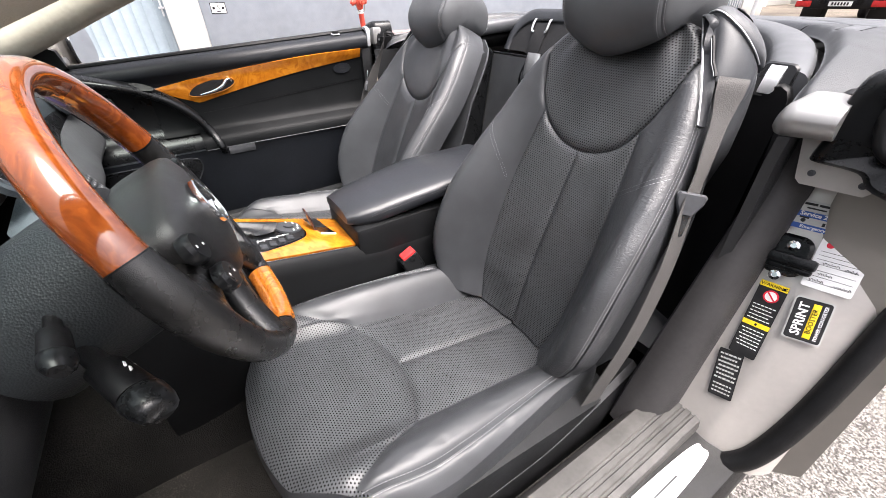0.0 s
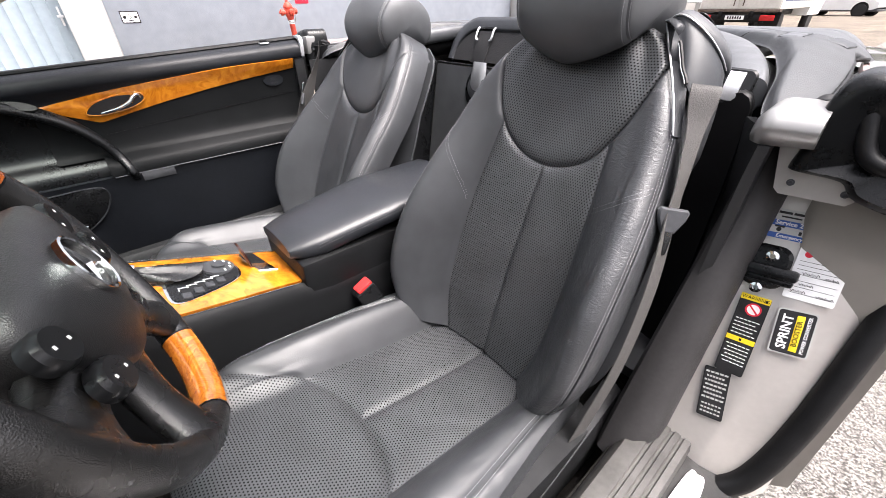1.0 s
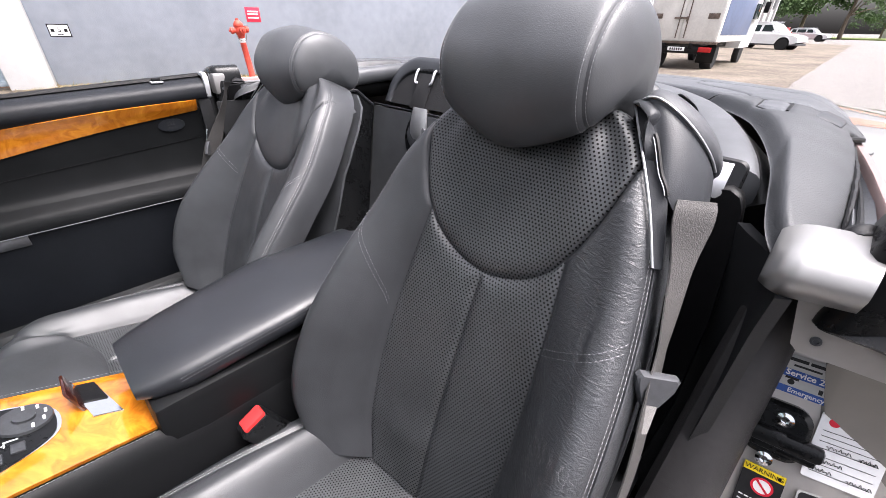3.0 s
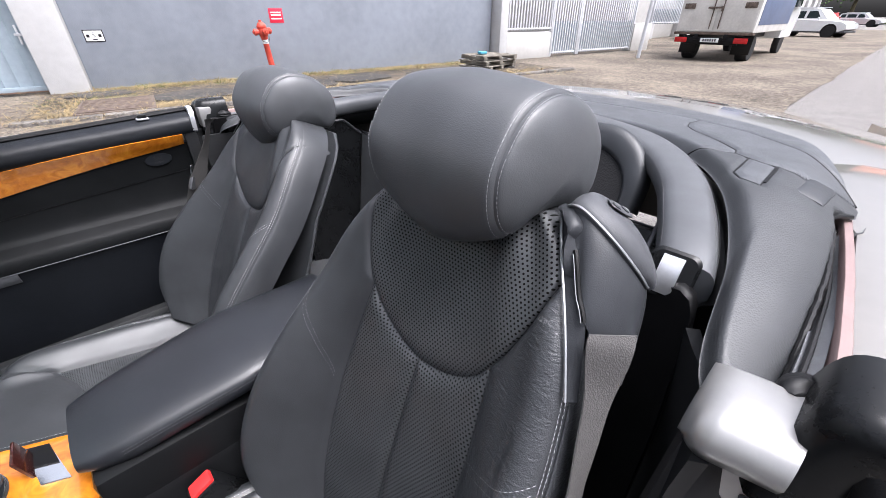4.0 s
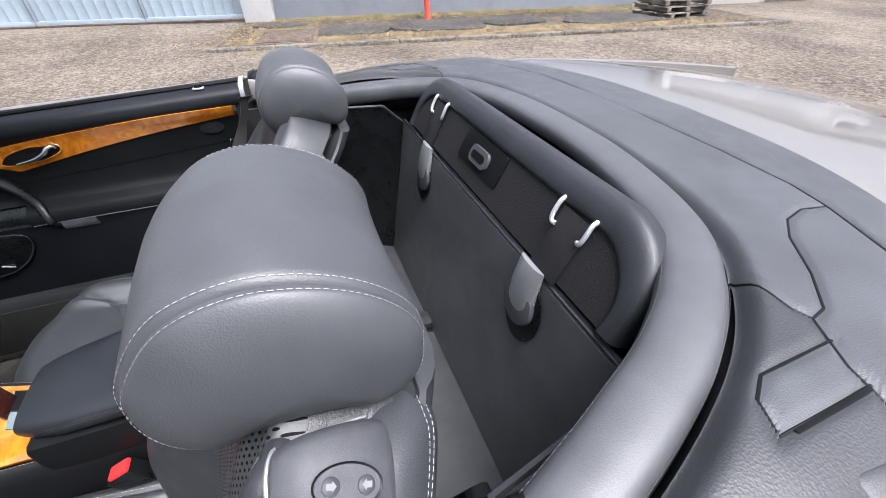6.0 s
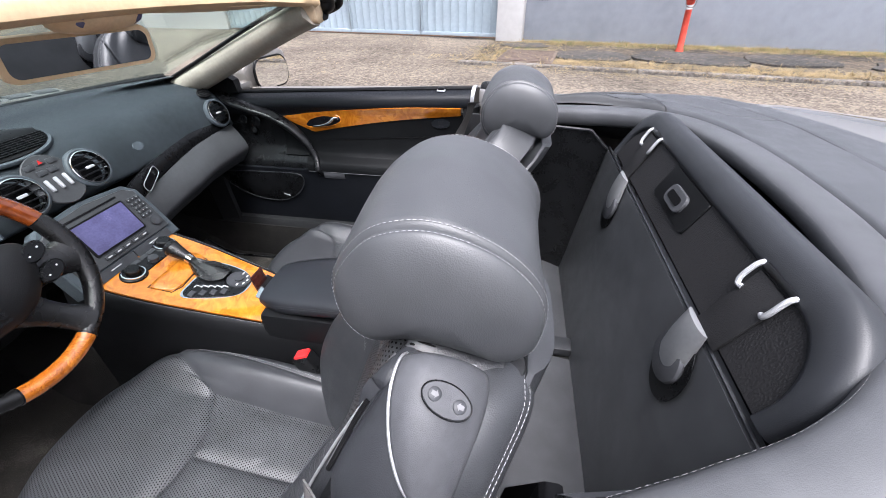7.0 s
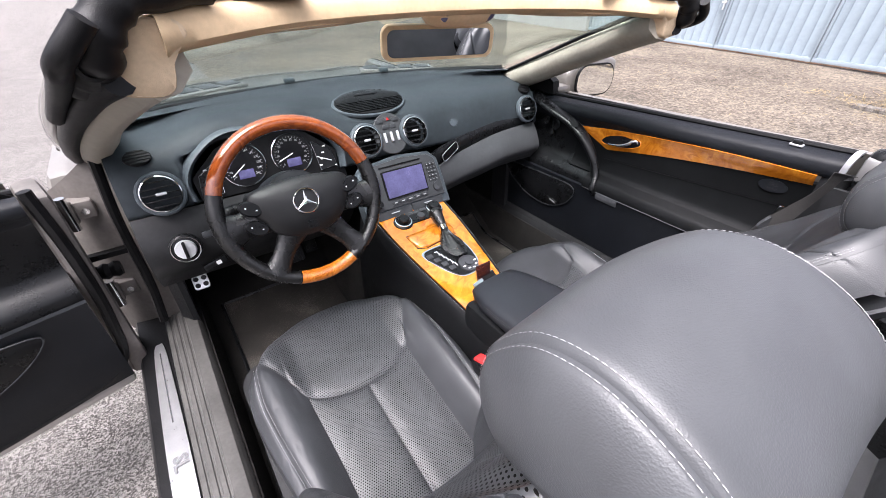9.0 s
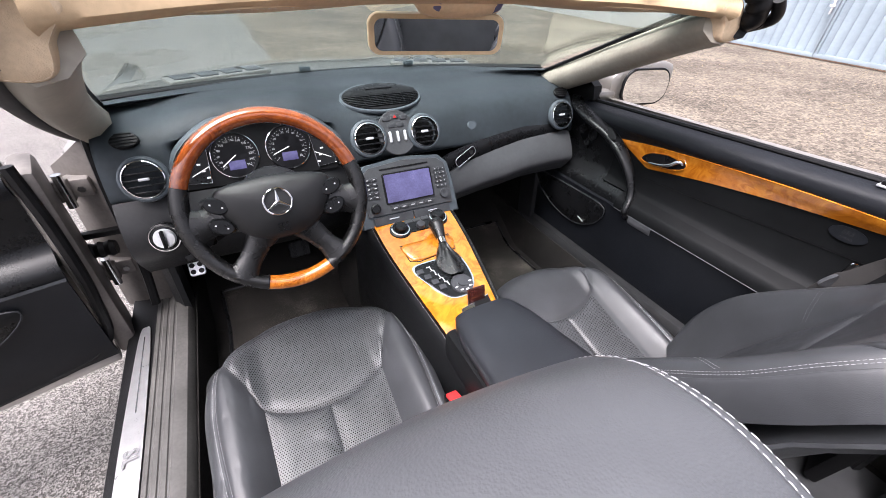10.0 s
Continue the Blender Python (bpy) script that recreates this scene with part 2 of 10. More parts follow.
def leather(name, base, rough, holes=False, grain=0.00012, cell=1000, spec=0.45, crease=0.0):
    m = Mat(name, base, rough, spec=spec)
    big = m.tex("noise", 14, detail=4)
    m.color(m.ramp(big.outputs[0], [(0.3, tuple(c * 0.82 for c in base)), (0.7, tuple(c * 1.2 for c in base))]))
    m.rough(m.tex("noise", 30, detail=5).outputs[0], rough - 0.09, rough + 0.1)
    cells = m.tex("voronoi", cell)
    m.bump(cells.outputs[0], grain, 0.7)
    m.bump(m.tex("noise", 60, detail=5).outputs[0], 0.0003, 0.3)
    m.bump(m.tex("noise", 420, detail=3, squash=(1.0, 1.0, 2.2)).outputs[0], 0.0003, 0.5)
    if crease:
        m.bump(m.tex("noise", 75, detail=6, squash=(0.5, 1.0, 1.6), Distortion=2.0).outputs[0], crease * 1.6, 0.5)
        warp = m.mix(0.06, m.coords(), m.tex("noise", 30, detail=4).outputs["Color"])
        crack = m.tex("voronoi", 75, co=warp)
        crack.feature = "DISTANCE_TO_EDGE"
        worn = m.tex("noise", 16, detail=3)
        line = m.math("MULTIPLY", m.math("LESS_THAN", crack.outputs["Distance"], 0.024), m.math("GREATER_THAN", worn.outputs[0], 0.62))
        m.color(m.mix(m.math("MULTIPLY", line, 0.4), m.p.inputs["Base Color"].links[0].from_socket, (0.19, 0.19, 0.19)))
    if holes:
        uv = m.coords("UV")
        sx = m.n.new("ShaderNodeSeparateXYZ")
        m.l.new(uv, sx.inputs[0])
        pitch = 0.0052
        row = m.math("FLOOR", m.math("DIVIDE", sx.outputs[1], pitch * 0.866))
        shift = m.math("MULTIPLY", m.math("MODULO", m.math("ABSOLUTE", row), 2.0), 0.5)
        fx = m.math("SUBTRACT", m.math("FRACT", m.math("ADD", m.math("DIVIDE", sx.outputs[0], pitch), shift)), 0.5)
        fy = m.math("MULTIPLY", m.math("SUBTRACT", m.math("FRACT", m.math("DIVIDE", sx.outputs[1], pitch * 0.866)), 0.5), 0.866)
        d = m.math("SQRT", m.math("ADD", m.math("MULTIPLY", fx, fx), m.math("MULTIPLY", fy, fy)))
        hole = m.math("LESS_THAN", d, 0.235)
        col = m.p.inputs["Base Color"].links[0].from_socket
        m.color(m.mix(hole, col, (0.004, 0.004, 0.004)))
        solid_part = m.math("SUBTRACT", 1.0, hole)
        m.l.new(m.math("ADD", m.math("MULTIPLY", solid_part, spec * 0.92), spec * 0.08), m.p.inputs["Specular IOR Level"])
        m.bump(solid_part, 0.0004, 0.8)
    return m


M = {}
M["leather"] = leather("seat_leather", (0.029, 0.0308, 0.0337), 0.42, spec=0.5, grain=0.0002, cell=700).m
M["leather_worn"] = leather("creased_seat_leather", (0.029, 0.0308, 0.0337), 0.38, spec=0.55, grain=0.00028, cell=700, crease=0.0013).m
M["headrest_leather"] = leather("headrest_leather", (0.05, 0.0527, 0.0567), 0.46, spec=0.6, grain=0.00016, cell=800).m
M["perf"] = leather("perforated_leather", (0.042, 0.0445, 0.048), 0.41, True, spec=0.55).m
M["trim_leather"] = leather("trim_leather", (0.022, 0.024, 0.0275), 0.42, grain=0.00018, cell=700).m
M["deck_vinyl"] = leather("deck_vinyl", (0.052, 0.055, 0.06), 0.42, grain=0.0003, cell=640, spec=0.55).m
M["dash"] = vary("dash_soft_plastic", (0.058, 0.07, 0.08), 0.4, 6, 0.18, fine=0.0004, fine_scale=1100).m
M["black"] = vary("black_plastic", (0.004, 0.004, 0.0045), 0.45, 20, 0.3, spec=0.18, fine=0.0002).m
M["satin_black"] = vary("satin_black", (0.006, 0.0064, 0.007), 0.28, 20, 0.3).m
M["gloss_black"] = vary("gloss_black", (0.008, 0.008, 0.009), 0.12, 25, 0.3, rough_var=0.05).m
M["rubber"] = vary("rubber_seal", (0.005, 0.005, 0.0055), 0.42, 30, 0.35, fine=0.0003).m
M["grey_plastic"] = vary("grey_plastic", (0.06, 0.062, 0.067), 0.42, 12, 0.2, fine=0.0002, fine_scale=1500).m
M["silver"] = vary("satin_silver", (0.6, 0.61, 0.63), 0.36, 18, 0.08, metal=0.55).m
M["chrome"] = vary("chrome", (0.78, 0.79, 0.8), 0.1, 20, 0.05, metal=1.0, rough_var=0.04).m
M["alu"] = vary("brushed_aluminium", (0.7, 0.7, 0.71), 0.3, 30, 0.08, metal=0.9).m
M["paint"] = vary("champagne_silver_paint", (0.5, 0.475, 0.45), 0.34, 9, 0.06, metal=0.55, coat=0.6).m
M["body"] = vary("silver_body_paint", (0.235, 0.222, 0.205), 0.34, 5, 0.05, metal=0.5, coat=1.0, rough_var=0.04).m
M["thread"] = vary("grey_thread", (0.36, 0.36, 0.37), 0.7, 200, 0.2).m
M["pillar"] = vary("grey_beige_plastic", (0.36, 0.335, 0.28), 0.5, 10, 0.12, fine=0.0003, fine_scale=1400).m
M["suede"] = vary("beige_suede", (0.56, 0.43, 0.29), 0.85, 18, 0.14, spec=0.2, fine=0.0006, fine_scale=700).m
M["tan"] = vary("tan_leather", (0.6, 0.44, 0.27), 0.5, 14, 0.12, fine=0.0004, fine_scale=800).m
M["red"] = vary("red_plastic", (0.62, 0.03, 0.03), 0.35, 40, 0.2).m
M["white_mark"] = vary("white_print", (0.75, 0.75, 0.75), 0.5, 60, 0.1).m


def carpet(name, base, dusty):
    m = Mat(name, base, 0.95, spec=0.15)
    a = m.tex("noise", 5, detail=6)
    b = m.tex("noise", 420, detail=3)
    f = m.math("ADD", m.math("MULTIPLY", a.outputs[0], 0.6), m.math("MULTIPLY", b.outputs[0], 0.4))
    m.color(m.ramp(f, [(0.36, tuple(c * 0.55 for c in base)), (0.52, base), (0.66, dusty)]))
    m.bump(b.outputs[0], 0.003, 0.8)
    return m.m


M["carpet"] = carpet("carpet", (0.012, 0.0113, 0.0105), (0.032, 0.0295, 0.027))
M["mat"] = carpet("floor_mat", (0.024, 0.022, 0.0195), (0.115, 0.105, 0.09))


def wood(name, stops, scale, rough=0.12):
    m = Mat(name, stops[1][1], rough, spec=0.5, coat=1.0, coat_rough=0.04)
    warp = m.tex("noise", scale * 0.6, detail=4, Distortion=1.6)
    co = m.mix(0.12, m.coords(), warp.outputs["Color"])
    fig = m.tex("noise", scale, co=co, detail=7, Distortion=2.2)
    eyes = m.tex("voronoi", scale * 2.6, co=co)
    f = m.math("ADD", m.math("MULTIPLY", fig.outputs[0], 0.9), m.math("MULTIPLY", eyes.outputs[0], 0.14))
    m.color(m.ramp(f, stops))
    m.bump(m.tex("noise", 9, detail=2).outputs[0], 0.0006, 0.3)
    return m.m


M["burl"] = wood("burl_wood", [(0.25, (0.27, 0.075, 0.006)), (0.5, (0.47, 0.15, 0.01)), (0.75, (0.62, 0.235, 0.02))], 16)
M["rimwood"] = wood("rim_wood", [(0.25, (0.13, 0.026, 0.004)), (0.5, (0.22, 0.045, 0.007)), (0.75, (0.33, 0.08, 0.013))], 22, 0.1)


def webbing(name, base, pitch):
    m = Mat(name, base, 0.7, spec=0.3)
    w = m.tex("voronoi", 1 / pitch, squash=(1, 1, 0.6))
    n = m.tex("noise", 40, detail=4)
    f = m.math("ADD", m.math("MULTIPLY", w.outputs["Distance"], 0.6), m.math("MULTIPLY", n.outputs[0], 0.4))
    m.color(m.ramp(f, [(0.2, tuple(c * 1.15 for c in base)), (0.7, tuple(c * 0.8 for c in base))]))
    m.bump(w.outputs["Distance"], pitch * 0.3, 0.9)
    return m.m


M["belt"] = webbing("belt_webbing", (0.07, 0.067, 0.065), 0.0013)
M["net"] = webbing("storage_net", (0.013, 0.013, 0.014), 0.0026)


def glass(name, tint=(0.86, 0.93, 0.9)):
    m = bpy.data.materials.new(name)
    m.use_nodes = True
    n, l = m.node_tree.nodes, m.node_tree.links
    n.remove(n["Principled BSDF"])
    tr, gl, mx, lw, pw = n.new("ShaderNodeBsdfTransparent"), n.new("ShaderNodeBsdfGlossy"), n.new("ShaderNodeMixShader"), n.new("ShaderNodeLayerWeight"), n.new("ShaderNodeMath")
    fr = n.new("ShaderNodeMath")
    tr.inputs[0].default_value = (*tint, 1)
    gl.inputs["Roughness"].default_value = 0.02
    lw.inputs[0].default_value = 0.5
    pw.operation, fr.operation = "POWER", "MULTIPLY_ADD"
    pw.inputs[1].default_value = 4.0
    fr.inputs[1].default_value, fr.inputs[2].default_value = 0.45, 0.03
    l.new(lw.outputs["Facing"], pw.inputs[0])
    l.new(pw.outputs[0], fr.inputs[0])
    l.new(fr.outputs[0], mx.inputs[0])
    l.new(tr.outputs[0], mx.inputs[1])
    l.new(gl.outputs[0], mx.inputs[2])
    l.new(mx.outputs[0], n["Material Output"].inputs["Surface"])
    return m


M["glass"] = glass("windscreen_glass")
M["mirror"] = Mat("mirror_glass", (0.85, 0.87, 0.88), 0.02, 1.0).m
M["key"] = vary("grey_key", (0.04, 0.042, 0.046), 0.4, 40, 0.2).m
M["radio"] = vary("radio_grey", (0.045, 0.047, 0.05), 0.38, 20, 0.15).m
M["glove"] = vary("glove_box_grey", (0.05, 0.052, 0.055), 0.42, 10, 0.15, fine=0.0002, fine_scale=1400).m
M["screen"] = vary("lcd_screen", (0.075, 0.07, 0.16), 0.25, 25, 0.2, coat=0.5).m
M["gauge"] = vary("gauge_black", (0.01, 0.01, 0.012), 0.3, 30, 0.2).m
M["worn_leather"] = leather("worn_black_leather", (0.008, 0.008, 0.008), 0.27, grain=0.0003, spec=0.55).m
M["spoke"] = vary("spoke_black", (0.006, 0.0063, 0.0068), 0.34, 20, 0.3).m
M["wheel_pad"] = leather("wheel_pad", (0.008, 0.0083, 0.0087), 0.42, grain=0.0003, spec=0.5).m
M["column"] = leather("column_vinyl", (0.010, 0.012, 0.0135), 0.42, grain=0.0006, cell=420, spec=0.4).m
M["rimwood2"] = wood("rim_wood_bottom", [(0.3, (0.2, 0.05, 0.005)), (0.5, (0.46, 0.13, 0.012)), (0.72, (0.65, 0.23, 0.03))], 30, 0.12)
M["burl_dark"] = vary("dark_red_wood", (0.035, 0.01, 0.008), 0.15, 30, 0.3, coat=0.8).m
M["thread_dark"] = vary("dark_thread", (0.12, 0.12, 0.125), 0.7, 200, 0.2).m
M["trim_leather_light"] = leather("quarter_vinyl", (0.027, 0.0287, 0.031), 0.46, grain=0.0004, cell=460, spec=0.5).m
M["belt_dark"] = webbing("dark_webbing", (0.014, 0.014, 0.015), 0.0018)
M["console_black"] = leather("console_vinyl", (0.005, 0.0053, 0.0058), 0.42, spec=0.16).m
M["arm_leather"] = leather("armrest_leather", (0.011, 0.0122, 0.015), 0.38, spec=0.5).m
M["symbol_grey"] = vary("pale_grey_print", (0.4, 0.4, 0.41), 0.5, 60, 0.1).m
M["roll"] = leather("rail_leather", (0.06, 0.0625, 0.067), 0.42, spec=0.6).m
M["thread_tan"] = vary("tan_thread", (0.62, 0.5, 0.36), 0.7, 200, 0.2).m
# champagne paint again, with shade and dirt worked into a darker colour
M["shaded_paint"] = vary("shaded_dusty_paint", (0.17, 0.156, 0.145), 0.45, 12, 0.2, metal=0.3).m
M["faint_print"] = vary("faint_grey_print", (0.16, 0.16, 0.165), 0.5, 60, 0.1).m
M["bulk_vinyl"] = leather("bulkhead_vinyl", (0.07, 0.073, 0.077), 0.38, spec=0.6).m
M["cheek"] = vary("outlet_side_grey", (0.026, 0.0277, 0.031), 0.4, 20, 0.15, fine=0.0002).m
M["shelf_leather"] = leather("shelf_vinyl", (0.05, 0.052, 0.055), 0.46, grain=0.0003).m
M["bracket"] = vary("satin_bracket_silver", (0.33, 0.325, 0.32), 0.38, 9, 0.08, metal=0.6, coat=0.3).m
M["channel_grey"] = vary("channel_grey", (0.1, 0.103, 0.11), 0.5, 14, 0.3, fine=0.0003).m
M["trim_line"] = vary("thin_bright_trim", (0.4, 0.41, 0.42), 0.4, 18, 0.08, metal=0.7).m

# ---- the yard outside ----
def ground_mat(name, dark, mid, light, scale, bump, mix=(0.3, 0.42, 0.2, 0.08)):
    m = Mat(name, mid, 0.9, spec=0.25)
    a = m.tex("noise", scale * 0.7, detail=6)
    c = m.tex("noise", scale * 11, detail=8)
    b = m.tex("noise", scale * 60, detail=4)
    v = m.tex("voronoi", scale * 45)
    grit = m.n.new("ShaderNodeSeparateColor")
    m.l.new(v.outputs["Color"], grit.inputs[0])
    f = m.math("ADD", m.math("ADD", m.math("MULTIPLY", a.outputs[0], mix[0]), m.math("MULTIPLY", c.outputs[0], mix[1])), m.math("ADD", m.math("MULTIPLY", b.outputs[0], mix[2]), m.math("MULTIPLY", grit.outputs[0], mix[3])))
    m.color(m.ramp(f, [(0.38, dark), (0.49, mid), (0.62, light)]))
    m.bump(b.outputs[0], bump)
    m.bump(v.outputs[0], bump * 0.6)
    return m.m


M["asphalt"] = ground_mat("asphalt", (0.055, 0.051, 0.048), (0.132, 0.125, 0.117), (0.27, 0.256, 0.242), 5.0, 0.004, (0.14, 0.12, 0.4, 0.34))
M["yard"] = ground_mat("worn_concrete", (0.038, 0.032, 0.026), (0.104, 0.087, 0.069), (0.205, 0.173, 0.137), 0.8, 0.002, (0.34, 0.22, 0.27, 0.17))
M["verge"] = ground_mat("dirt_verge", (0.022, 0.019, 0.017), (0.062, 0.053, 0.044), (0.17, 0.135, 0.09), 1.1, 0.012)
M["asphalt_dark"] = ground_mat("broken_asphalt", (0.025, 0.024, 0.024), (0.05, 0.048, 0.046), (0.11, 0.1, 0.09), 1.5, 0.01)
M["stone_chip"] = vary("stone_chip", (0.15, 0.132, 0.112), 0.9, 5, 0.5).m
M["kerb"] = ground_mat("kerb_stone", (0.05, 0.045, 0.04), (0.12, 0.11, 0.1), (0.24, 0.22, 0.2), 2.0, 0.006)
M["wall_blue"] = vary("blue_grey_render", (0.255, 0.278, 0.318), 0.85, 0.6, 0.12, spec=0.2, fine=0.003, fine_scale=60).m
M["white_render"] = vary("white_render", (0.52, 0.52, 0.52), 0.85, 1.0, 0.08, spec=0.2, fine=0.003, fine_scale=60).m
M["garage_blue"] = vary("pale_blue_sheet", (0.265, 0.32, 0.36), 0.5, 1.5, 0.1, fine=0.0004, fine_scale=90).m
M["rust"] = vary("rusty_edge", (0.2, 0.12, 0.08), 0.85, 6, 0.5).m
M["hydrant"] = vary("faded_red_paint", (0.55, 0.075, 0.05), 0.5, 8, 0.3, fine=0.001, fine_scale=120).m
M["fence"] = vary("white_grey_railing", (0.55, 0.56, 0.58), 0.5, 3, 0.12).m
M["iron"] = vary("rusty_iron", (0.11, 0.085, 0.07), 0.8, 12, 0.4, fine=0.002, fine_scale=200).m
M["old_wood"] = vary("weathered_wood", (0.17, 0.155, 0.13), 0.9, 6, 0.35, fine=0.002, fine_scale=90).m
M["straw"] = vary("dry_grass", (0.26, 0.2, 0.11), 0.9, 3, 0.4).m
M["weeds"] = vary("green_weeds", (0.11, 0.13, 0.04), 0.9, 3, 0.4).m
M["leaf"] = vary("tree_leaf", (0.05, 0.09, 0.03), 0.7, 3, 0.5).m
M["bark"] = vary("bark", (0.1, 0.08, 0.06), 0.9, 8, 0.4).m
M["white_car"] = vary("white_car_paint", (0.7, 0.71, 0.72), 0.25, 3, 0.04, coat=0.8).m
M["truck_white"] = vary("truck_white", (0.6, 0.59, 0.56), 0.45, 2, 0.12).m
M["truck_blue"] = vary("truck_blue", (0.12, 0.15, 0.23), 0.5, 2, 0.15).m
M["tyre"] = vary("tyre", (0.02, 0.02, 0.021), 0.8, 20, 0.3).m
M["dark_glass"] = vary("dark_glass", (0.02, 0.03, 0.032), 0.06, 5, 0.2, rough_var=0.02).m
M["tail_red"] = vary("tail_red", (0.4, 0.02, 0.02), 0.25, 20, 0.2).m
M["roof_tile"] = vary("roof_tile", (0.4, 0.16, 0.1), 0.8, 4, 0.25).m
M["far_wall"] = vary("pale_wall", (0.5, 0.49, 0.47), 0.85, 0.8, 0.08).m
M["sign_red"] = vary("sign_red", (0.65, 0.03, 0.06), 0.45, 5, 0.1).m
M["lawn"] = vary("lawn", (0.12, 0.16, 0.05), 0.95, 0.7, 0.35).m

EDGE = 0.35          # where the asphalt lane ends
b = mm()
bmesh.ops.create_grid(b, x_segments=60, y_segments=60, size=400)
ground = solid("ground", b, M["asphalt"], "grey worn asphalt lane with fine gravel", "ground", kind="structure")


def yard_surface(s, t):
    x, y = EDGE + 60 * s ** 2.2, -60 + 110 * t
    e = 0.12 * noise.noise(Vector((y * 0.6, 3.1, 0))) * (1 if s == 0 else 0)
    return (x + e, y, 0.018 + 0.010 * noise.noise(Vector((x * 0.5, y * 0.5, 0))) * min(1, s * 6))


b = mm()
sheet(b, yard_surface, 50, 160)
solid("yard", b, M["yard"], "worn pale concrete yard with sandy patches", "pavement", kind="structure")

# frame of the garage wall: p runs along it towards the car's nose, q out of it
WA = radians(8.5)
W0 = Vector((9.95, -0.3, 0))
WM = Matrix.Translation(W0) @ Matrix.Rotation(-WA, 4, "Z") @ Matrix.Rotation(radians(90), 4, "Z")
# in this frame: x = p, y = q, z up (q points at the car)


def W(p, q, z=0.0):
    return WM @ Vector((p, q, z))


VERGE_Z = 0.05
b = mm()


def verge(s, t):
    p = -10.6 + 10.9 * t
    wid = 3.0 + 0.15 * noise.noise(Vector((p * 0.8, 0, 0)))
    q = wid * s
    z = VERGE_Z + 0.03 * noise.noise(Vector((p * 1.3, q * 1.3, 5))) * (0 < s < 1)
    if s == 1:
        z = VERGE_Z - 0.012
    return W(p, q, z)


sheet(b, verge, 26, 90, 0.3, front=(0, 0, 1))
solid("verge", b, M["verge"], "dirt verge with broken asphalt and dry grass", "verge", kind="structure")
kerb = thing("kerb", W(-5, 3.1), "dark worn stone kerb along the verge", "kerb", kind="structure")
k0 = None
for i in range(11):
    b = mm()
    p = -10.1 + i * 1.0
    rb(b, (p, 3.08 + 0.04 * noise.noise(Vector((p, 1, 1))), 0.01 + 0.008 * noise.noise(Vector((p, 2, 7)))), (0.985, 0.15, 0.13), 0.02, WM)
    part("kerb_stone", b, M["kerb"], kerb)

b = mm()
rb(b, (-5.3, -0.15, 2.6), (10.0, 0.3, 5.2), 0.01, WM)
solid("wall_1", b, M["wall_blue"], "blue-grey rendered garage wall, stained near the ground", "wall", kind="structure")
b = mm()
rb(b, (0.0, -0.05, 2.6), (0.6, 0.7, 5.2), 0.015, WM)
solid("wall_2", b, M["white_render"], "white rendered pier beside the garage door", "wall", kind="structure")
b = mm()
rb(b, (9.6, -0.3, 2.6), (2.4, 0.5, 5.2), 0.015, WM)
rb(b, (4.5, -0.3, 4.4), (9.0, 0.5, 1.6), 0.015, WM)
rb(b, (16.0, -0.3, 2.6), (10.4, 0.5, 5.2), 0.015, WM)
solid("wall_3", b, M["white_render"], "pale wall above and beyond the garage door", "wall", kind="structure")
door = thing("garage_door", W(4, -0.1), "pale blue corrugated metal folding garage door", "garage door", kind="structure")
for i in range(4):
    b = mm()
    p0, p1 = 0.32 + 2.0 * i, 0.32 + 2.0 * i + 1.985
    n = 40
    ring = []
    for j in range(n + 1):
        f = j / n
        ph = (f * 10) % 1
        off = 0.035 if ph < 0.16 else 0.0
        ring.append((p0 + (p1 - p0) * f, -0.12 + off))
    rows = [[WM @ Vector((x, y, z)) for x, y in ring] for z in (0.08, 3.5)]
    loft(b, rows, False)
    leaf = part("leaf", b, M["garage_blue"], door)
    b = mm()
    for px in (p0 + 0.025, p1 - 0.025):
        rb(b, (px, -0.09, 1.83), (0.05, 0.05, 3.36), 0.006, WM)
    rb(b, ((p0 + p1) / 2, -0.09, 0.12), (p1 - p0, 0.05, 0.09), 0.006, WM)
    part("leaf_frame", b, M["garage_blue"], leaf)
    b = mm()
    rb(b, ((p0 + p1) / 2, -0.075, 0.08), (p1 - p0, 0.02, 0.03), 0.004, WM)
    part("rusty_edge", b, M["rust"], leaf, "rust-stained bottom edge")
    if i in (0, 2):
        b = mm()
        rb(b, (p0 + 0.08, -0.05, 1.0), (0.03, 0.04, 0.3), 0.006, WM)
        rb(b, (p0 + 0.08, -0.03, 1.0), (0.1, 0.03, 0.04), 0.006, WM)
        part("bolt", b, M["fence"], leaf)
b = mm()


def apron(s, t):
    p, q = -0.2 + 11.0 * t, 6.0 * s
    e = min(1, 4 * t, 4 * (1 - t))
    return W(p, q - 0.2, 0.05 * (1 - s) ** 1.3 * e + 0.012 + (0.01 * noise.noise(Vector((p, q, 3))) if 0 < s < 1 and 0 < t < 1 else -0.02))


sheet(b, apron, 24, 50, 0.05, front=(0, 0, 1))
solid("apron", b, M["yard"], "sandy concrete apron rising to the garage door", "pavement", kind="structure")

